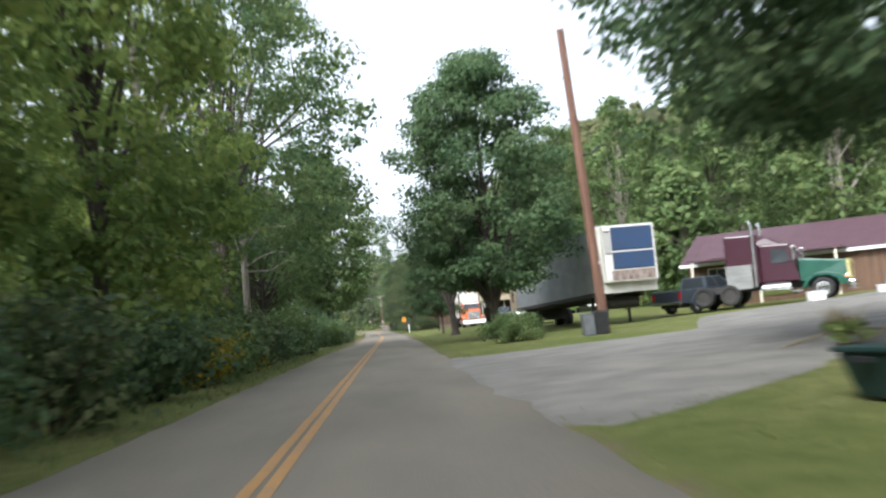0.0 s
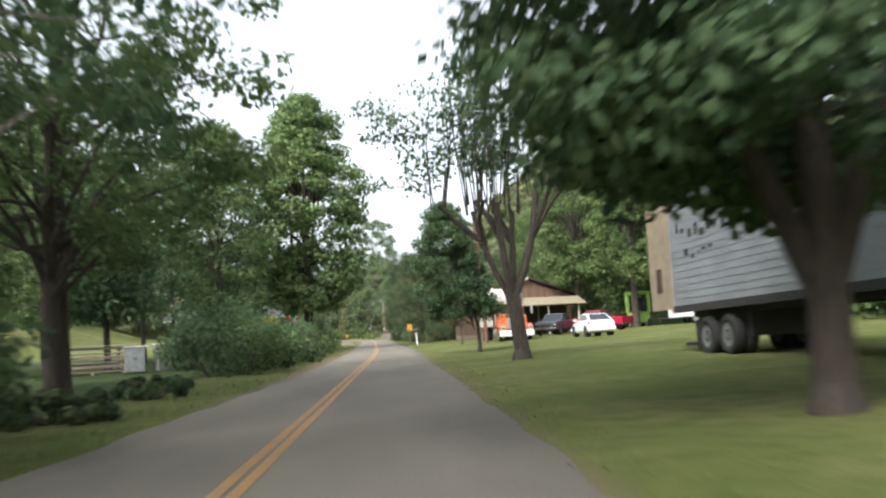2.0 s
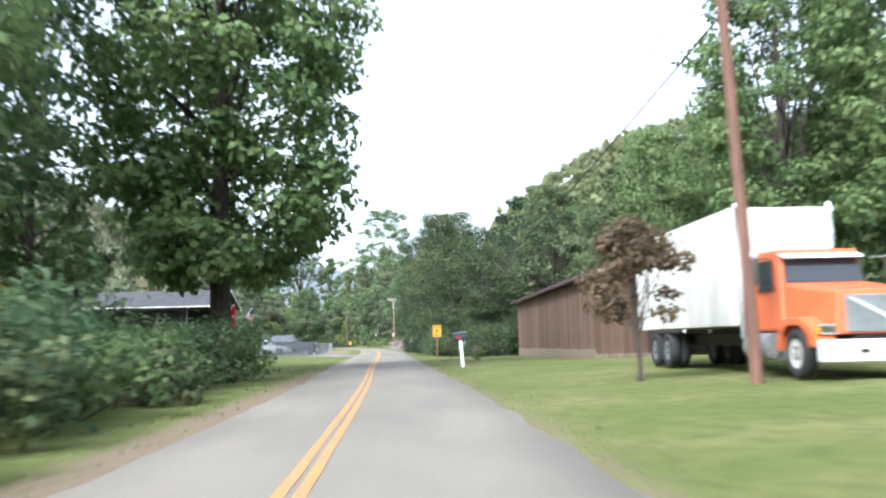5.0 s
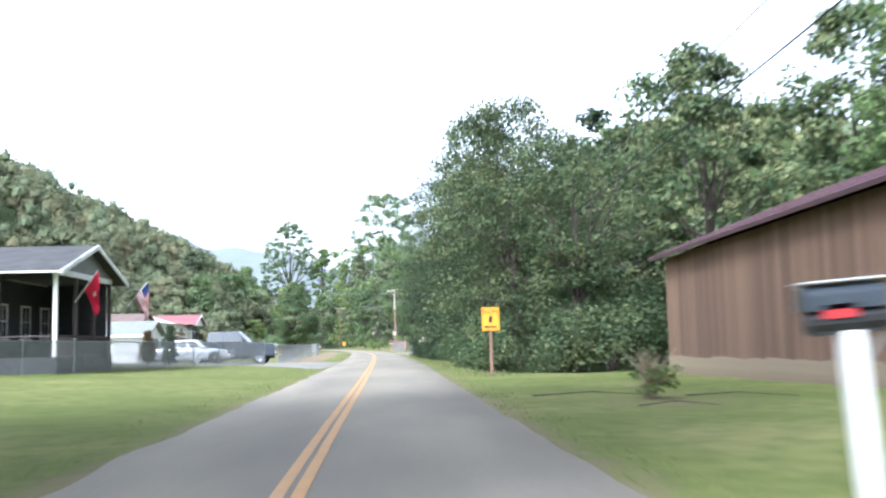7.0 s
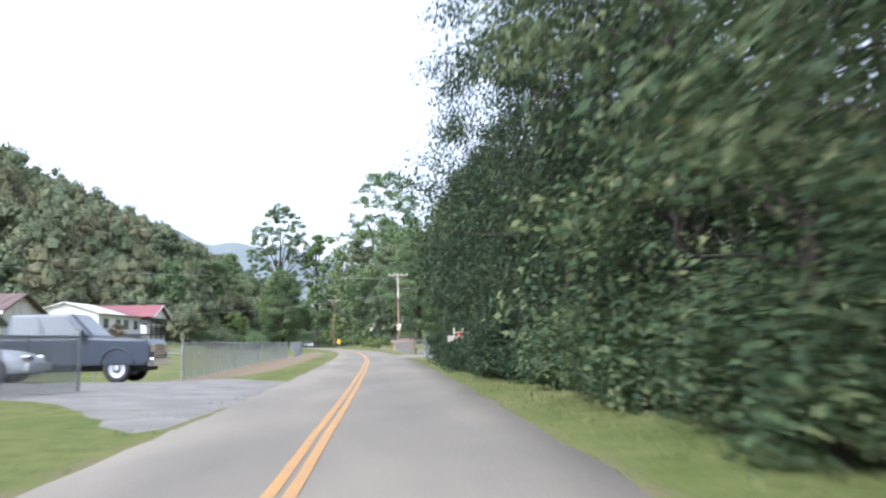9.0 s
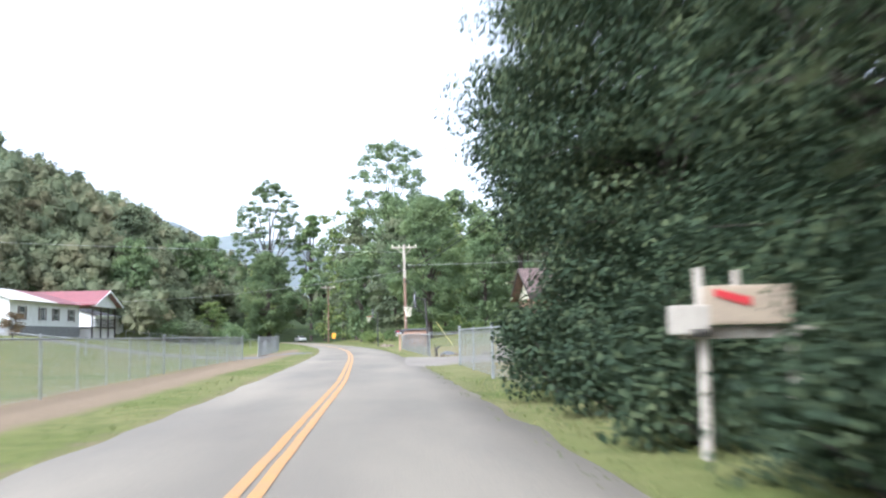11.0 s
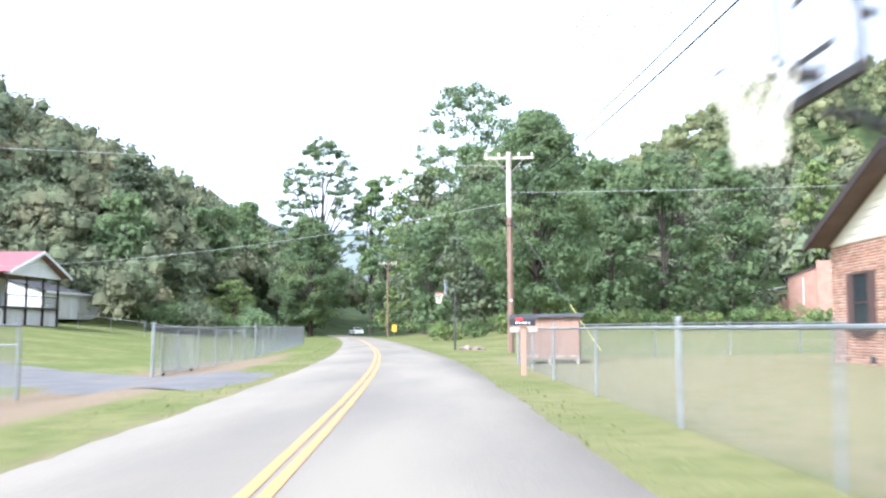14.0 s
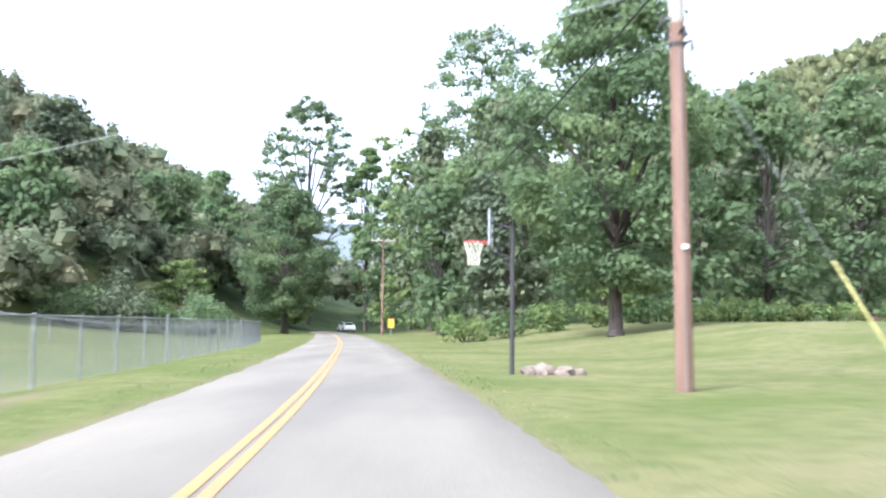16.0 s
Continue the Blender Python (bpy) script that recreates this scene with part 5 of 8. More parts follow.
    part("footing", box(X - 0.03, X + 0.1, Y0, YA, -0.3, -0.05), CONCRETE, root)
    for y in (249.3, 254.6):
        part("vent", box(X - 0.016, X, y, y + 0.4, 0.12, 0.3), BLACK, root)
    part("porch_slab", box(X - 0.05, XR, YA, YB, -0.3, 0.05), CONCRETE, root)
    return root


brick_house()


def barn():
    """Board-sided barn with a maroon metal roof."""
    a = math.atan2(10.35 - 8.15, -(129.0 - 149.7))
    L, W, Hh = 17.2, 9.5, 3.7
    # local x runs from the far corner towards the camera along the road side, local y away from the road
    root = thing("barn", pose(8.15, 149.7, landz(9, 145) - 0.05, 0, 0, -90 + math.degrees(a)), "long brown board barn with a maroon metal roof", "barn")
    part("wall", box(0.05, L - 0.05, 0.05, W - 0.05, 0.3, Hh), FASCIA, root, "dark inner walls")
    part("footing", box(-0.01, L + 0.01, -0.015, W + 0.01, -0.1, 0.36, 0.02), STAINED, root, "pale stained boards at the foot of the wall")
    def top(x):
        return Hh + 0.038 * x
    board = bmesh.new()
    box(0, 0.235, -0.02, 0.0, 0, 1.0, bm=board)
    proto = part("plank", board, BARN_WOOD, root)
    me = proto.data
    rnd = random.Random(3)
    n = int(L / 0.245)
    for k in range(n):
        ob = proto if k == 0 else new("plank", me)
        ob.parent = root
        z0 = 0.33 + 0.05 * rnd.random()
        ob.matrix_basis = Matrix.Translation((k * 0.245, 0.012 * rnd.random(), z0)) @ Matrix.Diagonal((1, 1, top(k * 0.245 + 0.12) - z0 - 0.06, 1))
    # pale replacement boards of uneven height along the foot of the wall
    skirt = part("skirt_board", box(0, 0.235, -0.03, -0.005, 0, 1.0), STAINED, root, "pale stained skirt board")
    for k in range(n):
        ob = skirt if k == 0 else new("skirt_board", skirt.data)
        ob.parent = root
        ob.matrix_basis = Matrix.Translation((k * 0.245, 0.006 * rnd.random(), -0.08)) @ Matrix.Diagonal((1, 1, 0.62 + 0.03 * math.sin(k * 0.5) + 0.06 * rnd.random(), 1))
    for k in range(int(W / 0.245)):
        ob = new("plank", me)
        ob.parent = root
        ob.matrix_basis = Matrix.Translation((L + 0.0, k * 0.245, 0.35)) @ Matrix.Rotation(math.pi / 2, 4, "Z") @ Matrix.Diagonal((1, 1, Hh - 0.3, 1))
    e0, e1, rise = Hh - 0.02, Hh + 0.038 * L, 1.95
    for y0 in (-0.5, W + 0.5):
        c = [(-0.25, y0, e0), (L + 0.5, y0, e1), (L + 0.5, W / 2, e1 + rise), (-0.25, W / 2, e0 + rise)]
        slab = roof_sheet("roof", root, c if y0 < 0 else c[::-1], 0.11, MAROON_ROOF, "maroon standing-seam metal roof")
        for k in range(38):
            t = k / 37
            x, z = -0.25 + (L + 0.75) * t, e0 + (e1 - e0) * t
            part("seam", tube([(x, y0, z + 0.012), (x, W / 2, z + rise + 0.012)], 0.018, 4), MAROON_ROOF, slab)
    part("rake_board", hexa(bmesh.new(), [(L + 0.5, -0.52, e1 - 0.2), (L + 0.53, -0.52, e1 - 0.2), (L + 0.53, W / 2, e1 + rise - 0.2), (L + 0.5, W / 2, e1 + rise - 0.2)],
                            [(L + 0.5, -0.52, e1 + 0.03), (L + 0.53, -0.52, e1 + 0.03), (L + 0.53, W / 2, e1 + rise + 0.03), (L + 0.5, W / 2, e1 + rise + 0.03)]), DIRTY_WHITE, root, "pale rake board")
    part("gable", prism([(0.05, Hh - 0.5), (W - 0.05, Hh - 0.5), (W - 0.05, Hh + 0.55), (W / 2, Hh + 2.35), (0.05, Hh + 0.55)], L - 0.06, L + 0.0, axis="x"), BARN_WOOD, root)
    part("gable", prism([(0.05, Hh - 0.5), (W - 0.05, Hh - 0.5), (W - 0.05, Hh - 0.05), (W / 2, Hh + 1.75), (0.05, Hh - 0.05)], 0.0, 0.06, axis="x"), BARN_WOOD, root)
    return root


barn()


def gable_house(name, m, L, W, H, ridge, wall_mat, roof_mat, label, category="house", over=0.4, gable_mat=None, foundation=0.0):
    """A plain gabled building; local x is along its length, y its depth; windows are added by the caller."""
    root = thing(name, m, label, category)
    if foundation:
        part("foundation", box(0.03, L - 0.03, 0.03, W - 0.03, -0.6, foundation), CONCRETE if wall_mat is not WHITE else BRICK, root, "dark basement wall")
    part("wall", box(0, L, 0, W, foundation, H), wall_mat, root)
    for x in (0, L):
        part("gable", prism([(0, H), (W, H), (W / 2, ridge - 0.1)], x, x + (0.08 if x == 0 else -0.08)), gable_mat or wall_mat, root)
    for y0 in (-over, W + over):
        e = H - (ridge - H) / (W / 2) * over + 0.05
        slab = roof_sheet("roof", root, [(-over, y0, e), (L + over, y0, e), (L + over, W / 2, ridge), (-over, W / 2, ridge)], 0.1, roof_mat)
        for k in range(int((L + 2 * over) / 0.6)):
            p = Vector((-over + k * 0.6 + 0.1, y0, e + 0.004))
            part("seam", tube([p, Vector((p.x, W / 2, ridge + 0.004))], 0.016, 4), roof_mat, slab)
        part("fascia", box(-over, L + over, y0 - 0.02, y0 + 0.02, e - 0.17, e + 0.01), WHITE, root)
    return root


# house with the maroon roof behind the trucks
hz = landz(22, 56) - 0.05
h1 = gable_house("house", pose(18.2, 56.5, hz, 0, 0, -34), 18, 8, 2.7, 4.5, BARN_WOOD, MAROON_ROOF, "low brown house with a maroon metal roof beyond the trucks")
window(h1, (1.2, -0.01, 0.9), (1, 0, 0), 1.5, 1.3, CREAM, False, (3, 1))
window(h1, (5.5, -0.01, 0.9), (1, 0, 0), 1.2, 1.2, CREAM)
porch = part("porch_roof", box(0.6, 9, -2.4, -0.4, 2.62, 2.74), MAROON_ROOF, h1)
for x in (0.8, 4.5, 8.6):
    part("porch_post", box(x, x + 0.12, -2.3, -2.18, 0, 2.62), CREAM, h1)

# open pole shed behind the orange truck
sz = landz(15, 127)
shed = thing("open_shed", pose(12.6, 126.5, sz, 0, 0, 4), "open pole shed with a rusty sloping roof", "shed")
for x in (0, 3.0, 6.0):
    for y in (0, 4.5):
        part("post", box(x, x + 0.16, y, y + 0.16, -0.1, 2.9 if y else 3.1), GREY_WOOD, shed)
roof_sheet("roof", shed, [(-0.5, -0.6, 2.95), (6.7, -0.6, 2.95), (6.7, 2.4, 3.75), (-0.5, 2.4, 3.75)], 0.08, DEAD)
roof_sheet("roof", shed, [(-0.5, 5.2, 2.95), (6.7, 5.2, 2.95), (6.7, 2.4, 3.75), (-0.5, 2.4, 3.75)], 0.08, DEAD)
part("back_wall", box(0, 6.2, 4.6, 4.68, 0, 2.9), FASCIA, shed)
part("side_wall", box(-0.06, 0, 0, 4.6, 0, 2.9), FASCIA, shed)

# flag house with a screened porch
fz = 0.32
fh = thing("porch_house", pose(-13.75, 157.4, fz + 0.3), "grey-roofed house with a dark screened porch and white gable trim", "house")
part("wall", box(-14, -2.8, 2.7, 6.8, -0.1, 3.5), DIRTY_WHITE, fh)
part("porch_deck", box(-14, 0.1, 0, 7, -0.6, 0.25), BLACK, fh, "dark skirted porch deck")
# The porch screens are opaque black: the shade inside is put into their colour.
part("screen", box(-13.9, -2.75, 2.6, 2.68, 0.25, 3.45), BLACK, fh, "screened porch wall, blackened for the shade inside")
for x in (-13.5, -10.5, -7.5, -4.5, -2.3):
    part("post", box(x, x + 0.14, 0.0, 0.14, 0.2, 3.55), FASCIA, fh)
part("rail", box(-13.5, 0, 0.03, 0.09, 1.05, 1.12), FASCIA, fh)
for k in range(30):
    part("baluster", box(-0.06, -0.01, 0.2 + k * 0.225, 0.25 + k * 0.225, 0.25, 1.05), FASCIA, fh)
part("screen", box(-2.74, -2.66, 0.3, 6.7, 0.25, 3.4), BLACK, fh, "screened porch wall, blackened for the shade inside")
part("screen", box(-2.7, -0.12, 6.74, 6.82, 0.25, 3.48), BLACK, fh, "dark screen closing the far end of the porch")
for y in (0.0, 2.3, 4.6, 6.85):
    part("post", box(-0.1, 0.04, y, y + 0.14, 0.2, 3.55), WHITE if y == 0 else FASCIA, fh)
part("rail", box(-0.06, -0.01, 0.1, 6.9, 1.05, 1.12), FASCIA, fh)
part("beam", box(-0.12, 0.05, -0.05, 7.05, 3.5, 3.72), WHITE, fh)
for s, y0 in ((1, -0.75), (-1, 8.3)):
    slab = roof_sheet("roof", fh, [(0.45, y0, 3.62), (-14.5, y0, 3.62), (-14.5, 3.7, 4.98), (0.45, 3.7, 4.98)], 0.12, GREY_SHINGLE)
    a, b = Vector((0.47, y0, 3.58)), Vector((0.47, 3.7, 4.96))
    part("fascia", hexa(bmesh.new(), [a + Vector((-0.04, 0, -0.16)), a + Vector((0.02, 0, -0.16)), b + Vector((0.02, 0, -0.16)), b + Vector((-0.04, 0, -0.16))],
                        [a + Vector((-0.04, 0, 0.03)), a + Vector((0.02, 0, 0.03)), b + Vector((0.02, 0, 0.03)), b + Vector((-0.04, 0, 0.03))]), WHITE, fh, "white rake board")
    part("gutter", box(-14.4, 0.44, y0 - 0.05, y0 + 0.04, 3.50, 3.57), DIRTY_WHITE, fh)
part("gable", prism([(0.1, 3.7), (7.3, 3.7), (3.7, 4.82)], -0.1, 0.0), GREY_GABLE, fh, "grey sided gable")
for y in (1.0, 3.4, 5.6):
    window(fh, (-2.64, y + 0.0, 1.1), (0, 1, 0), 0.9, 1.3, DIRTY_WHITE)
for x in (-11, -7.5):
    window(fh, (x, 2.58, 1.0), (1, 0, 0), 1.0, 1.3, WHITE)

g1 = gable_house("garage", pose(-19.9, 198.6, landz(-22, 196) - 0.05, 0, 0, 180), 7.0, 4.6, 2.6, 3.6, WHITE, GALV, "small white gabled garage", "garage")
rect_panel("garage_door", g1, (0, 3.6, 0.1), (0, -1, 0), None, 2.6, 2.1, 0.03, GREY_GABLE, "grey garage door")
lz = landz(-30, 216)
lh = gable_house("house", pose(-25.8, 220.0, lz - 0.05, 0, 0, 180), 12.5, 7.0, 3.5 - lz, 4.7 - lz, DIRTY_WHITE, SHINGLE, "low white house with a dark brown roof behind the garage")
window(lh, (2.0, 7.01, 0.9), (-1, 0, 0), 1.2, 1.2, WHITE)
window(lh, (7.5, 7.01, 0.9), (-1, 0, 0), 1.2, 1.2, WHITE)

# white house with the red roof on the left rise
wz = 1.75
wh = thing("white_house", pose(-41.0, 281, wz), "white house with a red metal roof and a raised porch", "house")
part("foundation", box(-9, 0, 0, 28, -0.8, 1.1), GREY_GABLE, wh, "grey basement wall")
part("porch_skirt", box(-3.1, 1.35, 20.6, 29.9, -0.8, 0.94), DIRTY_WHITE, wh, "pale wall closing the space under the porch")
part("wall", box(-9, 0, 0, 20.5, 1.1, 3.7), WHITE, wh)
part("end_gable", prism([(-9, 3.7), (0, 3.7), (-4.4, 5.22)], 0.0, 0.1, axis="y"), WHITE, wh)
part("back_wall", box(-9, -3.2, 20.5, 30, 1.1, 3.7), WHITE, wh)
part("porch_deck", box(-3.2, 1.6, 20.5, 30, 0.95, 1.12), FASCIA, wh)
for y in (20.7, 24, 27, 29.8):
    part("post", box(1.4, 1.55, y, y + 0.14, -0.8, 3.7), FASCIA, wh)
for y in np.arange(20.8, 29.8, 0.35):
    part("baluster", box(1.42, 1.47, y, y + 0.04, 1.15, 2.0), FASCIA, wh)
part("rail", box(1.4, 1.5, 20.6, 30, 2.0, 2.07), FASCIA, wh)
for s, x0 in ((1, 0.7), (-1, -9.6)):
    roof_sheet("roof", wh, [(x0, -0.6, 3.7), (x0, 11.5, 3.7), (-4.4, 11.5, 5.3), (-4.4, -0.6, 5.3)], 0.1, DIRTY_WHITE, "white metal roof")
    roof_sheet("roof", wh, [(x0, 11.5, 3.7), (x0, 20.7, 3.7), (-4.4, 20.7, 5.3), (-4.4, 11.5, 5.3)], 0.1, RED_ROOF, "red metal roof")
for s, y0 in ((1, 20.0), (-1, 31.0)):
    slab = roof_sheet("roof", wh, [(2.2, y0, 3.8), (-9, y0, 3.8), (-9, 25.6, 5.75), (2.2, 25.6, 5.75)], 0.1, RED_ROOF, "red metal roof")
    a, b = Vector((2.22, y0, 3.78)), Vector((2.22, 25.6, 5.72))
    part("fascia", hexa(bmesh.new(), [a + Vector((-0.04, 0, -0.22)), a + Vector((0.02, 0, -0.22)), b + Vector((0.02, 0, -0.22)), b + Vector((-0.04, 0, -0.22))],
                        [a + Vector((-0.04, 0, 0.03)), a + Vector((0.02, 0, 0.03)), b + Vector((0.02, 0, 0.03)), b + Vector((-0.04, 0, 0.03))]), WHITE, wh)
part("gable", prism([(20.6, 3.75), (30.4, 3.75), (25.6, 5.55)], 1.4, 1.5), WHITE, wh)
part("beam", box(1.35, 1.58, 20.5, 30.1, 3.6, 3.8), WHITE, wh)
for y in (2.5, 8.0, 12.0, 17.0):
    window(wh, (0.01, y, 1.75), (0, 1, 0), 1.3, 1.35, WHITE, True)
for y in (21.8, 24.5, 27.4):
    window(wh, (-3.19, y, 1.5), (0, 1, 0), 1.1, 1.7, WHITE)
g2 = gable_house("garage", pose(-45.2, 320.5, wz + 0.35, 0, 0, 90), 13.5, 7.5, 2.75, 3.9, WHITE, GREY_SHINGLE, "white two-door garage with a grey roof", "garage")
for x in (2.2, 7.6):
    rect_panel("garage_door", g2, (x, -0.01, 0.05), (1, 0, 0), None, 3.6, 2.3, 0.03, DIRTY_WHITE, "white garage door")

# salmon brick house beyond the lawn
bh = gable_house("brick_house", pose(44.5, 348.2, 4.3, 0, 0, 71), 12, 9, 3.5, 5.5, SALMON_BRICK, GREY_SHINGLE, "salmon brick house with a broad end chimney, half hidden by brush")
part("foundation", box(0.05, 11.95, 0.05, 8.95, -5.5, 0.1), SALMON_BRICK, bh)
part("chimney", box(-0.7, 0.05, 3.6, 5.6, -2, 5.45, 0.03), SALMON_BRICK, bh, "broad brick chimney")
part("downspout", box(-0.06, -0.01, 7.1, 7.22, 0.0, 3.4), WHITE, bh)
part("wing", box(2.0, 7.0, 9.05, 13.4, -5.0, 1.5), SALMON_BRICK, bh, "low side wing")
part("wing_roof", hexa(bmesh.new(), [(1.6, 9.05, 2.3), (7.4, 9.05, 2.3), (7.4, 13.8, 1.5), (1.6, 13.8, 1.5)], [(1.6, 9.05, 2.45), (7.4, 9.05, 2.45), (7.4, 13.8, 1.65), (1.6, 13.8, 1.65)]), WHITE, bh, "pale sloping wing roof")


def feed_box(x, y):
    """Pallet-wood box house on stilts with a sloping lid."""
    root = thing("wooden_shelter", pose(x, y, landz(x, y) - 0.13, 0, 0, -8), "small plywood shelter on short legs with a thin sloping roof", "shed")
    W, D = 1.95, 1.6
    for i, (a, b) in enumerate(((0, 0), (W - 0.09, 0), (0, D - 0.09), (W - 0.09, D - 0.09), (W / 2, 0))):
        part("leg", box(a, a + 0.09, b, b + 0.09, -0.05, 0.42), GREY_WOOD, root)
    part("floor_board", box(0, W, 0, D, 0.36, 0.42), GREY_WOOD, root)
    for k in range(10):
        x0 = k * W / 10
        part("plank", box(x0 + 0.004, x0 + W / 10 - 0.004, 0, 0.022, 0.30, 1.60, 0.004), SHED_WOOD, root)
        part("plank", box(x0 + 0.004, x0 + W / 10 - 0.004, D - 0.022, D, 0.30, 1.60, 0.004), SHED_WOOD, root)
    for s in (0, W - 0.022):
        for k in range(6):
            y0 = k * D / 6
            part("plank", box(s, s + 0.022, y0 + 0.004, y0 + D / 6 - 0.004, 0.30, 1.66), SHED_WOOD, root)
    part("roof", hexa(bmesh.new(), [(-0.14, -0.14, 1.58), (W + 0.14, -0.14, 1.62), (W + 0.14, D + 0.14, 1.74), (-0.14, D + 0.14, 1.7)],
                      [(-0.14, -0.14, 1.61), (W + 0.14, -0.14, 1.65), (W + 0.14, D + 0.14, 1.77), (-0.14, D + 0.14, 1.73)]), GREY_SHINGLE, root, "thin grey-green sheet roof")
    part("latch", box(-0.02, 0.0, 0.55, 0.75, 0.9, 0.96), STEEL_DARK, root)


feed_box(-1.6, 259.8)

# ---- vehicles ----
def lamp_block(parent, name, x0, x1, y0, y1, z0, z1, material):
    return part(name, box(x0, x1, y0, y1, z0, z1, 0.02), material, parent)


def sedan(m, paint, label, L=4.75, W=1.79):
    """Four-door saloon; its nose towards +y."""
    car = thing("car", m, label, "car")
    w = W / 2
    h = L / 2
    bm = bmesh.new()
    rings = []
    for y, k, z0, z1, zd in ((-h, 0.78, 0.46, 0.70, 0.74), (-h + 0.07, 0.92, 0.30, 0.88, 0.95), (-h + 0.38, 0.975, 0.24, 0.96, 1.01), (-h + 1.1, 1.0, 0.21, 0.955, 0.99), (0.0, 1.0, 0.20, 0.93, 0.95),
                             (0.95, 0.995, 0.20, 0.89, 0.93), (h - 0.7, 0.97, 0.21, 0.80, 0.85), (h - 0.2, 0.89, 0.24, 0.66, 0.71), (h, 0.70, 0.32, 0.53, 0.56)):
        u, d = w * k, z1 - z0
        half_ring = [(0.0, z0), (u * 0.82, z0), (u * 0.965, z0 + 0.10 * d), (u * 0.985, z0 + 0.28 * d), (u, z0 + 0.5 * d), (u * 0.992, z0 + 0.72 * d), (u * 0.955, z1), (u * 0.8, (z1 + zd) / 2 + 0.012), (u * 0.4, zd), (0.0, zd)]
        ring = half_ring + [(-p, q) for p, q in half_ring[-2:0:-1]]
        rings.append([bm.verts.new((p, y, q)) for p, q in ring])
    for p, q in zip(rings, rings[1:]):
        for k in range(len(p)):
            bm.faces.new((p[k], p[(k + 1) % len(p)], q[(k + 1) % len(p)], q[k]))
    bm.faces.new(rings[0])
    bm.faces.new(rings[-1][::-1])
    bmesh.ops.recalc_face_normals(bm, faces=bm.faces[:])
    part("body", bm, paint, car, smooth=True)
    for s in (-1, 1):
        for y in (-h + 0.98, h - 0.92):
            part("wheel_well", tube([(s * (w - 0.3), y, 0.35), (s * (w - 0.002), y, 0.35)], 0.375, 22), BLACK, car)
    lo = [(-w + 0.07, -h + 0.40, 0.98), (w - 0.07, -h + 0.40, 0.98), (w - 0.07, 1.05, 0.92), (-w + 0.07, 1.05, 0.92)]
    hi = [(-w + 0.27, -h + 1.32, 1.44), (w - 0.27, -h + 1.32, 1.44), (w - 0.27, 0.15, 1.45), (-w + 0.27, 0.15, 1.45)]
    part("cabin", hexa(bmesh.new(), lo, hi, 0.055), paint, car)
    def pane(name, a, b, c, d):
        vs = [Vector(p) for p in (a, b, c, d)]
        nrm = (vs[1] - vs[0]).cross(vs[3] - vs[0]).normalized() * 0.012
        part(name, hexa(bmesh.new(), vs, [v + nrm for v in vs]), GLASS, car)
    def mixp(p, q, t):
        return tuple(p[i] + (q[i] - p[i]) * t for i in range(3))
    def face(a, b, c, d, s0, s1, t0, t1):
        return [mixp(mixp(a, b, s), mixp(d, c, s), t) for s, t in ((s0, t0), (s1, t0), (s1, t1), (s0, t1))]
    pane("rear_window", *face(lo[0], lo[1], hi[1], hi[0], 0.08, 0.92, 0.08, 0.9))
    pane("windscreen", *face(lo[2], lo[3], hi[3], hi[2], 0.06, 0.94, 0.06, 0.92))
    for s0, s1 in ((0.06, 0.30), (0.33, 0.60), (0.63, 0.90)):
        pane("side_window", *face(lo[1], lo[2], hi[2], hi[1], s0, s1, 0.14, 0.86))
        pane("side_window", *face(lo[3], lo[0], hi[0], hi[3], 1 - s1, 1 - s0, 0.14, 0.86))
    for s in (-1, 1):
        for y in (-h + 0.98, h - 0.92):
            wheel(car, s * (w - 0.10), y, 0.325, 0.21)
        part("tail_light", hexa(bmesh.new(), [(s * (w - 0.42), -h + 0.02, 0.74), (s * (w - 0.06), -h + 0.10, 0.76), (s * (w - 0.02), -h + 0.36, 0.80), (s * (w - 0.3), -h + 0.3, 0.76)], [(s * (w - 0.36), -h + 0.05, 0.90), (s * (w - 0.09), -h + 0.12, 0.92), (s * (w - 0.035), -h + 0.34, 0.90), (s * (w - 0.3), -h + 0.3, 0.90)]), TAIL_RED, car)
        lamp_block(car, "headlight", s * (w - 0.34) - 0.18, s * (w - 0.34) + 0.18, h - 0.22, h + 0.005, 0.58, 0.72, CHROME)
        part("mirror", box(s * (w + 0.08) - 0.09, s * (w + 0.08) + 0.09, 0.62, 0.74, 0.98, 1.10, 0.02), paint, car)
        for y in (0.05, -0.95):
            part("door_handle", box(s * w - 0.012, s * w + 0.02 * 1, y, y + 0.18, 0.84, 0.87), paint, car)
    part("rear_bumper", box(-w + 0.06, w - 0.06, -h - 0.06, -h + 0.1, 0.36, 0.60, 0.04), paint, car)
    part("front_bumper", box(-w + 0.06, w - 0.06, h - 0.1, h + 0.06, 0.30, 0.52, 0.04), paint, car)
    part("number_plate", box(-0.16, 0.16, -h - 0.02, -h + 0.02, 0.74, 0.88), DIRTY_WHITE, car, "blank plate")
    part("underside", box(-w + 0.15, w - 0.15, -h + 0.2, h - 0.2, 0.2, 0.36), BLACK, car)
    return car


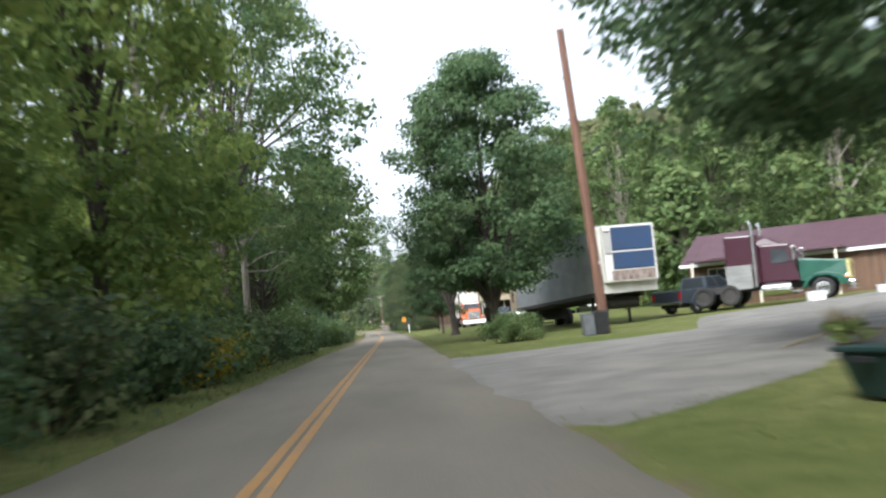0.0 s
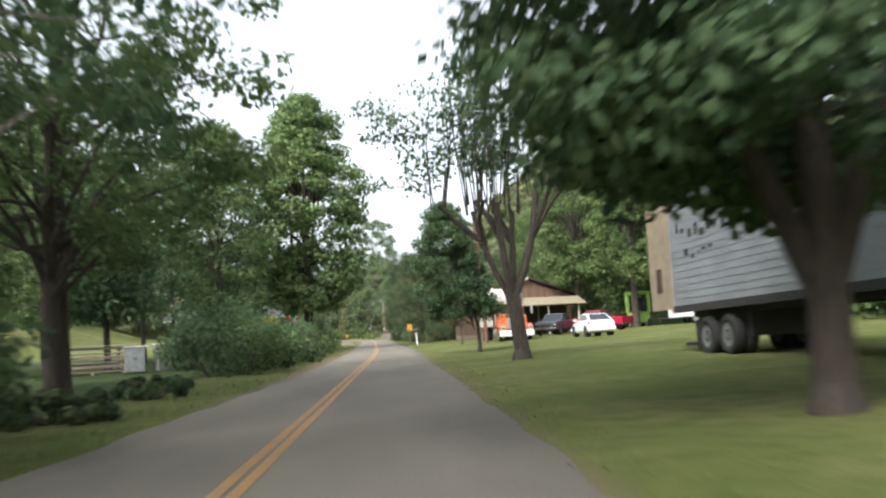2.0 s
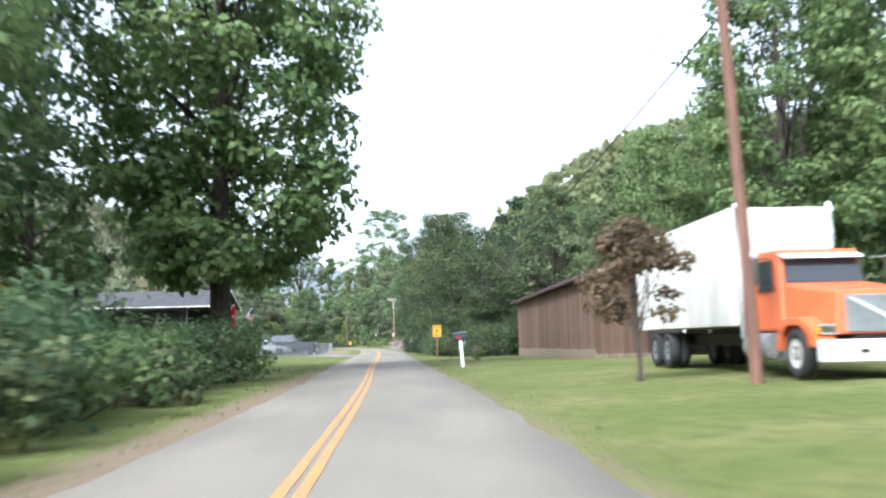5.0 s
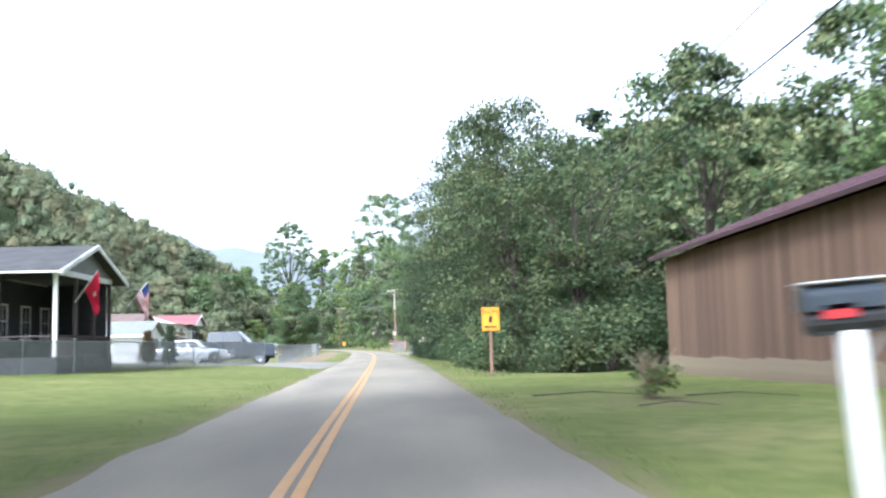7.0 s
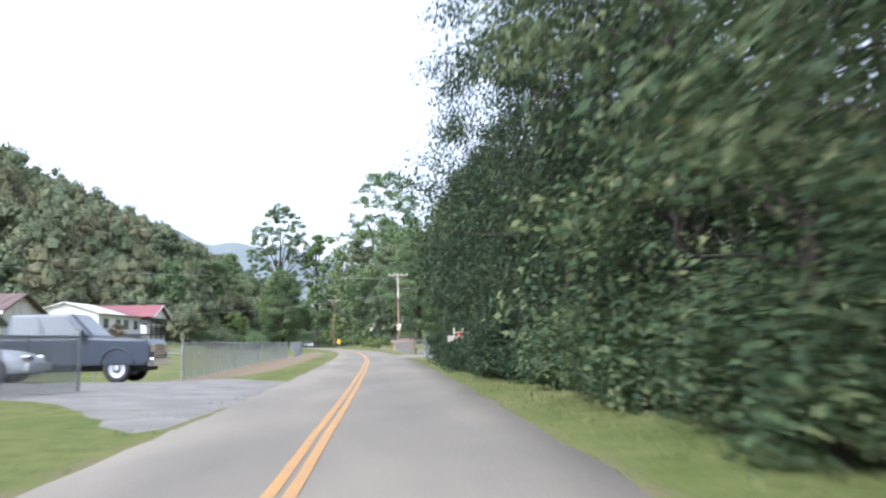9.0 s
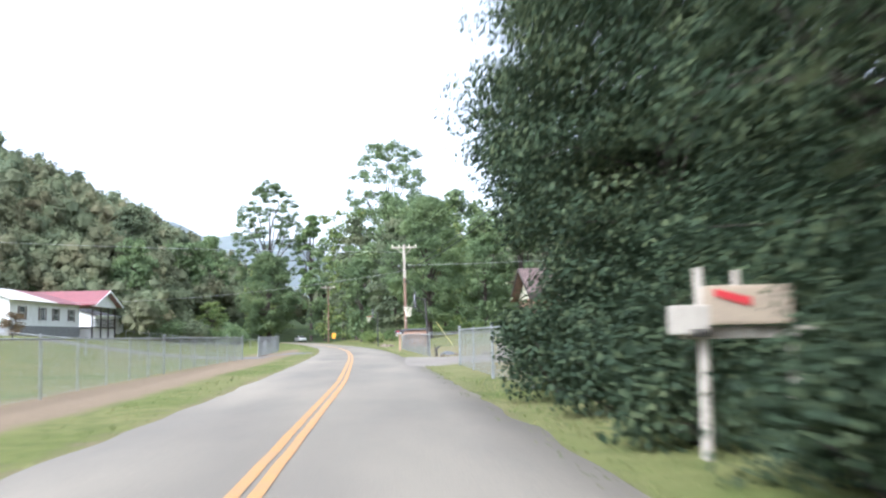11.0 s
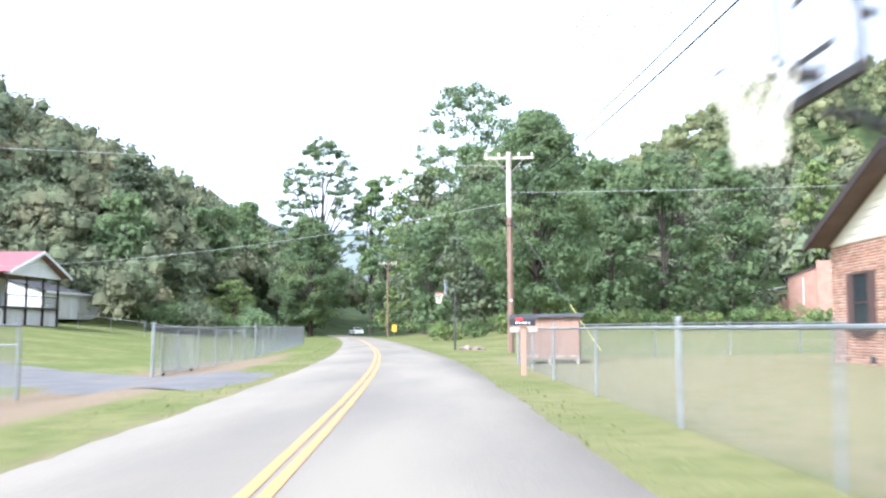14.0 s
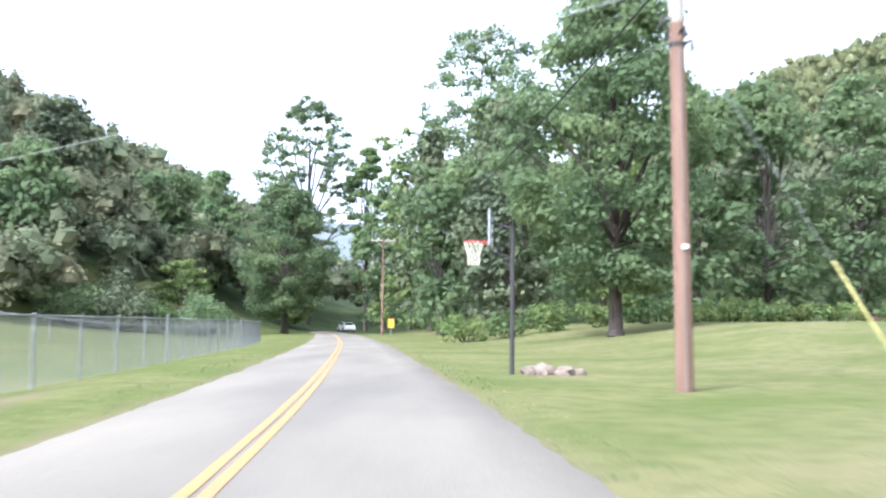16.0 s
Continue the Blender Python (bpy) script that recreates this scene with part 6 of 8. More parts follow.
def pickup(m, paint, label, L=5.6, W=1.95, cap=None, cab_back=-0.35):
    """Pickup; its nose towards +y."""
    car = thing("pickup_truck", m, label, "pickup truck")
    w, h = W / 2, L / 2
    front = [(-0.5, 0.45), (h - 0.15, 0.45), (h, 0.6), (h - 0.02, 0.98), (h - 0.12, 1.10), (1.15, 1.16), (-0.5, 1.16)]
    part("body", prism(front, -w, w, 0.06), paint, car)
    bed = part("bed", box(-w, w, -h, -0.52, 0.5, 1.16, 0.05), paint, car)
    part("bed_liner", box(-w + 0.14, w - 0.14, -h + 0.1, -0.6, 1.14, 1.175), BLACK, bed)
    part("tailgate", box(-w + 0.2, w - 0.2, -h - 0.02, -h + 0.03, 0.62, 1.1, 0.02), paint, bed)
    lo = [(-w + 0.08, cab_back - 0.35, 1.14), (w - 0.08, cab_back - 0.35, 1.14), (w - 0.08, 1.35, 1.14), (-w + 0.08, 1.35, 1.14)]
    hi = [(-w + 0.24, cab_back - 0.25, 1.76), (w - 0.24, cab_back - 0.25, 1.76), (w - 0.24, 0.62, 1.78), (-w + 0.24, 0.62, 1.78)]
    part("cab", hexa(bmesh.new(), lo, hi, 0.06), cap or paint, car)
    def mixp(p, q, t):
        return Vector(p).lerp(Vector(q), t)
    def pane(name, a, b, c, d, s0, s1, t0=0.15, t1=0.88):
        vs = [mixp(mixp(a, b, s), mixp(d, c, s), t) for s, t in ((s0, t0), (s1, t0), (s1, t1), (s0, t1))]
        nrm = (vs[1] - vs[0]).cross(vs[3] - vs[0]).normalized() * 0.014
        part(name, hexa(bmesh.new(), vs, [v + nrm for v in vs]), GLASS, car)
    pane("rear_window", lo[0], lo[1], hi[1], hi[0], 0.1, 0.9)
    pane("windscreen", lo[2], lo[3], hi[3], hi[2], 0.06, 0.94, 0.1, 0.9)
    for s0, s1 in ((0.08, 0.42), (0.48, 0.86)):
        pane("side_window", lo[1], lo[2], hi[2], hi[1], s0, s1)
        pane("side_window", lo[3], lo[0], hi[0], hi[3], 1 - s1, 1 - s0)
    for s in (-1, 1):
        for y in (-h + 1.15, h - 0.95):
            wheel(car, s * (w - 0.14), y, 0.39, 0.26)
            bm = bmesh.new()
            arc = [(y + 0.5 * math.cos(t), 0.39 + 0.5 * math.sin(t)) for t in np.linspace(0.1, math.pi - 0.1, 9)]
            tube([(s * (w + 0.005), a, b) for a, b in arc], 0.035, 5, bm)
            part("wheel_arch", bm, paint, car)
        lamp_block(car, "headlight", s * (w - 0.3) - 0.2, s * (w - 0.3) + 0.2, h - 0.1, h + 0.02, 0.78, 0.96, CHROME)
        lamp_block(car, "tail_light", s * (w - 0.1) - 0.08, s * (w - 0.1) + 0.08, -h - 0.02, -h + 0.04, 0.7, 1.05, TAIL_RED)
        part("mirror", box(s * (w + 0.1) - 0.1, s * (w + 0.1) + 0.1, 0.95, 1.06, 1.16, 1.36, 0.02), BLACK, car)
    part("grille", box(-0.55, 0.55, h - 0.06, h + 0.025, 0.66, 0.98, 0.02), CHROME, car)
    for k in range(4):
        part("grille_slat", box(-0.5, 0.5, h + 0.02, h + 0.035, 0.69 + k * 0.07, 0.72 + k * 0.07), BLACK, car)
    part("front_bumper", box(-w + 0.04, w - 0.04, h - 0.08, h + 0.12, 0.42, 0.64, 0.04), CHROME, car)
    part("rear_bumper", box(-w + 0.04, w - 0.04, -h - 0.14, -h + 0.02, 0.46, 0.62, 0.03), CHROME, car)
    part("chassis", box(-0.6, 0.6, -h + 0.2, h - 0.2, 0.3, 0.5), STEEL_DARK, car)
    return car


def face_pose(x, y, heading, lift=0.0):
    """On the land at x, y with +y turned by heading degrees to the left."""
    return pose(x, y, landz(x, y) + lift, 0, 0, heading)


sedan(face_pose(13.4, 96.4, 4), CAR_WHITE, "white four-door saloon car parked on the lawn", L=4.7)
pickup(face_pose(17.9, 115.0, 46), CAR_RED, "red pickup truck parked at the lawn's far edge")
pickup(face_pose(14.3, 114.6, 150), CAR_DARK, "dark grey pickup truck parked beside the orange truck")
pickup(face_pose(32.5, 118.5, 80), CAR_DARK, "dark pickup truck parked under the trees", L=5.4)
pickup(face_pose(-11.7, 183.6, -90) @ Matrix.Diagonal((1.15, 1.06, 1.22, 1)), CAR_DARK, "dark slate pickup truck facing the road by the fence", L=5.9, cab_back=-0.9)
sedan(face_pose(-13.2, 179.6, -90), CAR_SILVER, "silver saloon car parked behind the fence")
sedan(face_pose(-25.6, 404, 22), CAR_WHITE, "white car on the far bend of the road")
pickup(face_pose(15.9, 47.6, -60), CAR_DARK, "dark flat pickup parked beside the reefer trailer", L=5.2)


def reefer_trailer():
    """Long refrigerated box trailer on tandem axles and landing legs."""
    fx, fy, bx, by = 9.75, 43.0, 8.3, 62.4
    a = math.degrees(math.atan2(fx - bx, by - fy))
    # local: y runs from the front bulkhead back, x from the road side outwards
    root = thing("semi_trailer", pose(fx, fy, 0.52, -1.0, 0, a), "long grey refrigerated semi-trailer with a blue cooling unit", "trailer")
    L, W, z0, z1 = 18.6, 2.6, 1.2, 4.22
    body = part("body", box(0, W, 0, L, z0, z1, 0.03), ALU, root, "grey aluminium box body")
    for k in range(15):
        z = z0 + 0.25 + k * 0.19
        part("rib", box(-0.014, 0.0, 0.3, L - 0.3, z, z + 0.05), ALU, body)
    part("front_wall", box(-0.02, W + 0.02, -0.05, 0.02, z0 - 0.05, z1 + 0.02, 0.03), DIRTY_WHITE, root)
    part("corner_post", box(-0.03, 0.10, -0.06, 0.10, z0 - 0.05, z1 + 0.02), DIRTY_WHITE, root)
    part("corner_post", box(W - 0.10, W + 0.03, -0.06, 0.10, z0 - 0.05, z1 + 0.02), DIRTY_WHITE, root)
    unit = part("cooling_unit", box(0.12, W - 0.04, -0.5, -0.04, 1.62, 4.2, 0.06), DIRTY_WHITE, root, "white and blue cooling unit")
    part("blue_panel", box(0.5, W - 0.16, -0.54, -0.48, 3.05, 4.1, 0.03), BLUE_PANEL, unit)
    part("blue_panel", box(0.5, W - 0.16, -0.54, -0.48, 2.2, 2.97, 0.03), BLUE_PANEL, unit)
    part("lower_panel", box(0.4, W - 0.16, -0.53, -0.48, 1.7, 2.14, 0.02), RUSTY, unit, "rust-streaked lower panel")
    part("grille", box(0.17, 0.46, -0.535, -0.49, 2.9, 3.95), BLACK, unit)
    for k in range(12):
        part("grille_slat", box(0.17, 0.46, -0.55, -0.53, 2.94 + k * 0.08, 2.985 + k * 0.08), DIRTY_WHITE, unit)
    part("rear_door", box(0.02, W - 0.02, L, L + 0.05, z0, z1), DIRTY_WHITE, root)
    part("rear_frame", box(-0.02, 0.14, L - 0.05, L + 0.08, z0 - 0.1, z1 + 0.02), FADED_TAN, root, "tan rear corner post")
    part("rear_frame", box(W - 0.14, W + 0.02, L - 0.05, L + 0.08, z0 - 0.1, z1 + 0.02), FADED_TAN, root, "tan rear corner post")
    flap = part("open_door", hexa(bmesh.new(), [(-0.02, L + 0.06, z0), (0.05, L + 0.06, z0), (-0.08, L + 1.33, z0), (-0.15, L + 1.33, z0)],
                                  [(-0.02, L + 0.06, z1), (0.05, L + 0.06, z1), (-0.08, L + 1.33, z1), (-0.15, L + 1.33, z1)]), FADED_TAN, root, "tan rear door swung open")
    part("latch_slot", hexa(bmesh.new(), [(-0.105, L + 0.55, z0 + 0.5), (-0.06, L + 0.55, z0 + 0.5), (-0.08, L + 0.85, z0 + 0.5), (-0.125, L + 0.85, z0 + 0.5)],
                            [(-0.105, L + 0.55, z0 + 1.2), (-0.06, L + 0.55, z0 + 1.2), (-0.08, L + 0.85, z0 + 1.2), (-0.125, L + 0.85, z0 + 1.2)]), SHUTTER, flap)
    part("roof", box(-0.02, W + 0.02, -0.02, L + 0.05, z1, z1 + 0.04), ALU, root)
    part("frame_rail", box(0.5, 0.65, 0.4, L - 0.2, z0 - 0.25, z0), STEEL_DARK, root)
    part("frame_rail", box(W - 0.65, W - 0.5, 0.4, L - 0.2, z0 - 0.25, z0), STEEL_DARK, root)
    part("side_rail", box(-0.015, 0.03, 0, L, z0 - 0.12, z0 + 0.08), STEEL_DARK, root)
    for x in (0.35, W - 0.47):
        part("landing_leg", box(x, x + 0.12, 3.0, 3.12, -0.33, z0), STEEL_DARK, root)
        part("landing_foot", box(x - 0.1, x + 0.22, 2.9, 3.22, -0.36, -0.3), STEEL_DARK, root)
    part("fuel_tank", tube([(0.5, 1.1, 0.75), (2.0, 1.1, 0.75)], 0.3, 14), STEEL_DARK, root)
    for y in (L - 3.4, L - 2.1):
        for x in (0.16, 0.50, W - 0.50, W - 0.16):
            wh_ = wheel(root, x, y, 0.5, 0.28, GALV)
            wh_.matrix_basis = Matrix.Translation((0, 0, -0.09))
    part("suspension", box(0.4, W - 0.4, L - 4.0, L - 1.4, 0.35, z0 - 0.2), STEEL_DARK, root)
    part("mud_flap", box(0.1, 0.75, L - 1.3, L - 1.28, 0.05, 0.85), RUBBER, root)
    part("rear_guard", box(0.3, W - 0.3, L - 0.05, L + 0.05, 0.15, 0.25), STEEL_DARK, root)
    # faded lettering as plain bars near the rear
    rnd = random.Random(31)
    for k in range(9):
        y, z = L - 4.2 + k * 0.42 + rnd.uniform(-0.08, 0.08), 3.15 + rnd.uniform(-0.12, 0.12)
        part("marking", box(-0.02, -0.015, y, y + rnd.uniform(0.12, 0.34), z, z + rnd.uniform(0.1, 0.32)), STEEL_DARK, body)
    for k in range(5):
        y, z = L - 3.0 + k * 0.4, 2.55 + rnd.uniform(-0.15, 0.15)
        part("marking", box(-0.02, -0.015, y, y + rnd.uniform(0.1, 0.3), z, z + rnd.uniform(0.06, 0.2)), STEEL_DARK, body)
    return root


reefer_trailer()


def tractor(m, cab_mat, hood_mat, label, sleeper=None, box_body=False, logo=False, grille_mat=None, grey_fairing=True):
    """Conventional truck tractor; its nose towards +y, its origin under the front bumper."""
    t = thing("truck", m, label, "truck")
    w = 1.22
    part("chassis", box(-0.45, 0.45, -7.4 if not box_body else -12.5, -0.2, 0.62, 0.95), STEEL_DARK, t)
    hood = part("hood", hexa(bmesh.new(), [(-0.95, -2.2, 0.85), (0.95, -2.2, 0.85), (0.86, -0.12, 0.85), (-0.86, -0.12, 0.85)],
                     [(-0.92, -2.2, 1.98), (0.92, -2.2, 1.98), (0.74, -0.15, 1.72), (-0.74, -0.15, 1.72)], 0.08), hood_mat, t)
    part("grille", box(-0.62, 0.62, -0.16, -0.06, 0.9, 1.62, 0.03), grille_mat or GALV, hood, "bright radiator grille")
    for k in range(11):
        part("grille_bar", box(-0.58 + k * 0.112, -0.55 + k * 0.112, -0.07, -0.045, 0.94, 1.58), STEEL_DARK if not logo else GALV, hood)
    if logo:
        part("badge_bar", hexa(bmesh.new(), [(-0.58, -0.05, 0.98), (-0.5, -0.05, 0.98), (-0.5, -0.025, 0.98), (-0.58, -0.025, 0.98)],
                               [(0.5, -0.05, 1.56), (0.58, -0.05, 1.56), (0.58, -0.025, 1.56), (0.5, -0.025, 1.56)]), WHITE, hood)
    else:
        for s in (-1, 1):
            part("grille_frame", box(s * 0.66 - 0.06, s * 0.66 + 0.06, -0.18, -0.02, 0.86, 1.7, 0.02), GUARD_YELLOW, hood)
        part("grille_frame", box(-0.72, 0.72, -0.18, -0.02, 1.62, 1.74, 0.02), GUARD_YELLOW, hood)
    for s in (-1, 1):
        fender = part("fender", prism([(-2.1, 0.55), (-1.95, 0.95), (-1.5, 1.22), (-0.9, 1.22), (-0.35, 1.02), (-0.12, 0.8), (-0.12, 0.62), (-0.45, 0.62), (-0.6, 0.9), (-0.9, 1.05), (-1.5, 1.05), (-1.8, 0.85), (-1.9, 0.55)],
                                      s * 0.84, s * w, 0.03), hood_mat, t)
        part("headlight", box(s * 0.98 - 0.16, s * 0.98 + 0.16, -0.2, -0.08, 0.86, 1.06, 0.03), CHROME, fender)
        part("turn_light", box(s * 1.15 - 0.05, s * 1.15 + 0.05, -0.22, -0.1, 0.88, 1.0, 0.01), AMBER, fender)
        wheel(t, s * 1.04, -1.2, 0.5, 0.28, CHROME if not logo else DIRTY_WHITE)
        for y in ((-5.4, -6.7) if not box_body else (-10.2, -11.5)):
            for x in (0.74, 1.06):
                wheel(t, s * x, y, 0.5, 0.27, GALV if logo else STEEL_DARK)
        part("fuel_tank", tube([(s * 0.95, -2.6, 0.62), (s * 0.95, -3.9, 0.62)], 0.3, 14), CHROME if not logo else GALV, t)
        part("step", box(s * 1.2 - 0.12, s * 1.2 + 0.06, -2.5, -2.1, 0.42, 0.5), GALV, t)
        mir = part("mirror", box(s * 1.5 - 0.1, s * 1.5 + 0.1, -2.35, -2.27, 1.9, 2.55, 0.03), CHROME, t)
        part("mirror_arm", tube([(s * 1.1, -2.4, 2.5), (s * 1.5, -2.32, 2.5)], 0.02, 5), CHROME, mir)
    bump = part("bumper", box(-w, w, -0.1, 0.16, 0.34, 0.76, 0.05), WHITE if logo else CHROME, t, "front bumper")
    for s in (-1, 1):
        part("tow_slot", box(s * 0.42 - 0.1, s * 0.42 + 0.1, 0.13, 0.168, 0.5, 0.58), BLACK, bump)
    cab = part("cab", hexa(bmesh.new(), [(-1.02, -3.9, 0.95), (1.02, -3.9, 0.95), (1.0, -2.15, 0.95), (-1.0, -2.15, 0.95)],
                     [(-0.98, -3.9, 2.75), (0.98, -3.9, 2.75), (0.9, -2.55, 2.72), (-0.9, -2.55, 2.72)], 0.07), cab_mat, t)
    part("windscreen", hexa(bmesh.new(), [(-0.86, -2.235, 1.98), (0.86, -2.235, 1.98), (0.80, -2.475, 2.58), (-0.80, -2.475, 2.58)],
                            [(-0.86, -2.20, 1.99), (0.86, -2.20, 1.99), (0.80, -2.44, 2.59), (-0.80, -2.44, 2.59)]), GLASS, cab)
    part("sun_visor", hexa(bmesh.new(), [(-0.88, -2.52, 2.6), (0.88, -2.52, 2.6), (0.86, -2.2, 2.5), (-0.86, -2.2, 2.5)],
                           [(-0.88, -2.52, 2.63), (0.88, -2.52, 2.63), (0.86, -2.2, 2.53), (-0.86, -2.2, 2.53)]), CHROME if not logo else WHITE, cab)
    for s in (-1, 1):
        part("side_window", hexa(bmesh.new(), [(s * 1.0, -3.4, 1.85), (s * 1.03, -3.4, 1.85), (s * 1.02, -2.55, 1.85), (s * 0.99, -2.55, 1.85)],
                                 [(s * 0.985, -3.4, 2.5), (s * 1.015, -3.4, 2.5), (s * 0.985, -2.7, 2.5), (s * 0.955, -2.7, 2.5)]), GLASS, cab)
        part("exhaust_pipe", tube([(s * 1.12, -4.15, 0.8), (s * 1.12, -4.15, 3.75), (s * 1.12, -4.25, 3.95)], [0.085, 0.075, 0.075], 10), CHROME, t, "chrome exhaust stack")
    if sleeper:
        slp = part("sleeper", hexa(bmesh.new(), [(-1.1, -5.5, 0.95), (1.1, -5.5, 0.95), (1.05, -3.92, 0.95), (-1.05, -3.92, 0.95)],
                                   [(-1.08, -5.5, 3.35), (1.08, -5.5, 3.35), (0.98, -4.0, 3.3), (-0.98, -4.0, 3.3)], 0.09), sleeper, t)
        for s in (-1, 1):
            part("fairing", box(s * 1.12 - 0.02, s * 1.12 + 0.02, -5.5, -4.3, 0.75, 1.9), GREY_GABLE, slp, "dull grey side fairing")
        part("roof_fairing", hexa(bmesh.new(), [(-0.95, -4.6, 2.74), (0.95, -4.6, 2.74), (0.8, -2.8, 2.7), (-0.8, -2.8, 2.7)],
                                  [(-0.95, -4.6, 3.3), (0.95, -4.6, 3.3), (0.75, -3.6, 3.12), (-0.75, -3.6, 3.12)], 0.05), sleeper, t)
    if box_body:
        bd = part("box_body", box(-1.25, 1.25, -13.2, -4.4, 1.1, 3.9, 0.03), DIRTY_WHITE, t, "pale box body")
        for k in range(14):
            part("rib", box(-1.262, -1.25, -13.0 + k * 0.62, -12.95 + k * 0.62, 1.15, 3.85), WHITE, bd)
    return t


tractor(face_pose(9.25, 102.4, 180.5), ORANGE, ORANGE, "orange conventional truck with a long pale box body", box_body=True, logo=True)
tractor(face_pose(21.6, 43.2, -122), MAROON, GREEN_PAINT, "maroon sleeper tractor with a dark green hood and chrome stacks", sleeper=MAROON)


def camper():
    root = thing("camper_trailer", face_pose(26.9, 118.6, 96), "small white camper trailer with a blue top and open door", "trailer")
    body = part("body", prism([(-1.5, 0.55), (-1.55, 1.6), (-1.5, 2.5), (1.4, 2.5), (1.55, 1.7), (1.5, 0.55)], -1.15, 1.15, 0.08), WHITE, root)
    part("roof", prism([(-1.52, 2.42), (-1.5, 2.95), (-1.3, 3.15), (1.2, 3.15), (1.4, 2.95), (1.45, 2.42)], -1.13, 1.13, 0.12), SKY_BLUE, root, "sky-blue upper body")
    for s in (-1, 1):
        part("window", box(s * 1.15 - 0.012, s * 1.15 + 0.012, 0.3, 1.1, 1.6, 2.15), GLASS, root)
        wheel(root, s * 0.98, -0.1, 0.34, 0.2)
    # Black panels on the closed body stand in for the doorway's inner shade.
    part("doorway_shade", box(1.14, 1.162, 0.45, 1.05, 0.75, 2.05), BLACK, root, "black panel for the shaded open doorway")
    part("door", box(1.16, 1.7, 1.05, 1.09, 0.75, 2.05), DIRTY_WHITE, root, "open door")
    part("doorway_shade", box(-1.164, -1.14, -1.15, -0.45, 0.75, 2.2), BLACK, root, "black panel for the shaded open doorway")
    part("inner_door", box(-1.176, -1.166, -0.72, -0.47, 1.5, 2.15), SHED_WOOD, root, "tan inner door")
    part("drawbar", tube([(0, 1.45, 0.5), (0, 3.0, 0.5)], 0.05, 6), STEEL_DARK, root)
    part("jack", tube([(0, 2.8, 0.0), (0, 2.8, 0.62)], 0.035, 6), STEEL_DARK, root)


camper()


def green_cab():
    root = thing("tractor_cab", face_pose(24.4, 126.6, 20), "lime green machine cab frame standing in the yard", "machine cab")
    part("base", box(-0.75, 0.75, -0.8, 0.8, 0.5, 1.5, 0.06), LIME, root)
    for x in (-0.66, 0.66):
        for y in (-0.72, 0.72):
            part("pillar", box(x * 1.1 - 0.16, x * 1.1 + 0.16, y - 0.14, y + 0.14, 1.45, 3.35, 0.05), LIME, root)
    part("roof", box(-0.92, 0.92, -0.88, 0.88, 3.2, 3.52, 0.12), LIME, root)
    part("windscreen", box(-0.4, 0.58, -0.74, -0.72, 1.6, 2.9), GLASS, root)
    for x in (-0.62, 0.62):
        for y in (-0.55, 0.55):
            wheel(root, x, y, 0.45, 0.3)


green_cab()

# ---- poles and wires ----
def utility_pole(x, y, h, label, lean=(0.0, 0.0), arm=None, arm_turn=0.0, r=0.16, wood=None, transformer=False, arms=1):
    """Wooden pole with its crossarms, braces and insulators."""
    root = thing("utility_pole", pose(x, y, landz(x, y) - 0.1), label, "utility pole", "utility poles")
    tx, ty = lean
    part("pole", tube([(0, 0, 0), (tx * 0.5, ty * 0.5, h * 0.5), (tx, ty, h)], [r, r * 0.86, r * 0.7], 14), wood or POLE_WOOD, root)
    if arm:
        c, s = math.cos(radians(arm_turn)), math.sin(radians(arm_turn))
        for k in range(arms):
            z = h - 0.28 - 0.9 * k
            m = pose(tx, ty, z, 0, 0, arm_turn)
            ob = part("crossarm", box(-arm / 2, arm / 2, 0.10, 0.22, -0.07, 0.07, 0.01), GREY_WOOD, root, "weathered crossarm")
            ob.matrix_basis = m
            for q in (-0.46, -0.2, 0.2, 0.46):
                ins = part("insulator", tube([(q * arm, 0.16, 0.07), (q * arm, 0.16, 0.16), (q * arm, 0.16, 0.18), (q * arm, 0.16, 0.26)], [0.03, 0.03, 0.06, 0.045], 8), CREAM, root)
                ins.matrix_basis = m
            for q in (-0.3, 0.3):
                br = part("brace", tube([(q * arm, 0.12, -0.06), (0, 0.15, -0.85)], 0.025, 5), GREY_WOOD, root)
                br.matrix_basis = m
    if transformer:
        part("transformer", tube([(tx + 0.4, ty, h - 2.4), (tx + 0.4, ty, h - 2.35), (tx + 0.4, ty, h - 1.5), (tx + 0.4, ty, h - 1.45)], [0.24, 0.27, 0.27, 0.2], 14), GALV, root)
    part("plate", box(-0.06, 0.06, -r * 1.01 - 0.012, -r * 0.9, 2.6, 2.68), DIRTY_WHITE, root, "small pale tag")
    return root


def wire(a, b, sag, r=0.009, material=None, label="overhead cable strung between the poles"):
    a, b = Vector(a), Vector(b)
    pts = [a.lerp(b, t) - Vector((0, 0, sag * 4 * t * (1 - t))) for t in np.linspace(0, 1, 25)]
    ob = part("overhead_cable", tube(pts, r, 5), material or CABLE)
    return tagged(ob, label, "cable", "overhead cables")


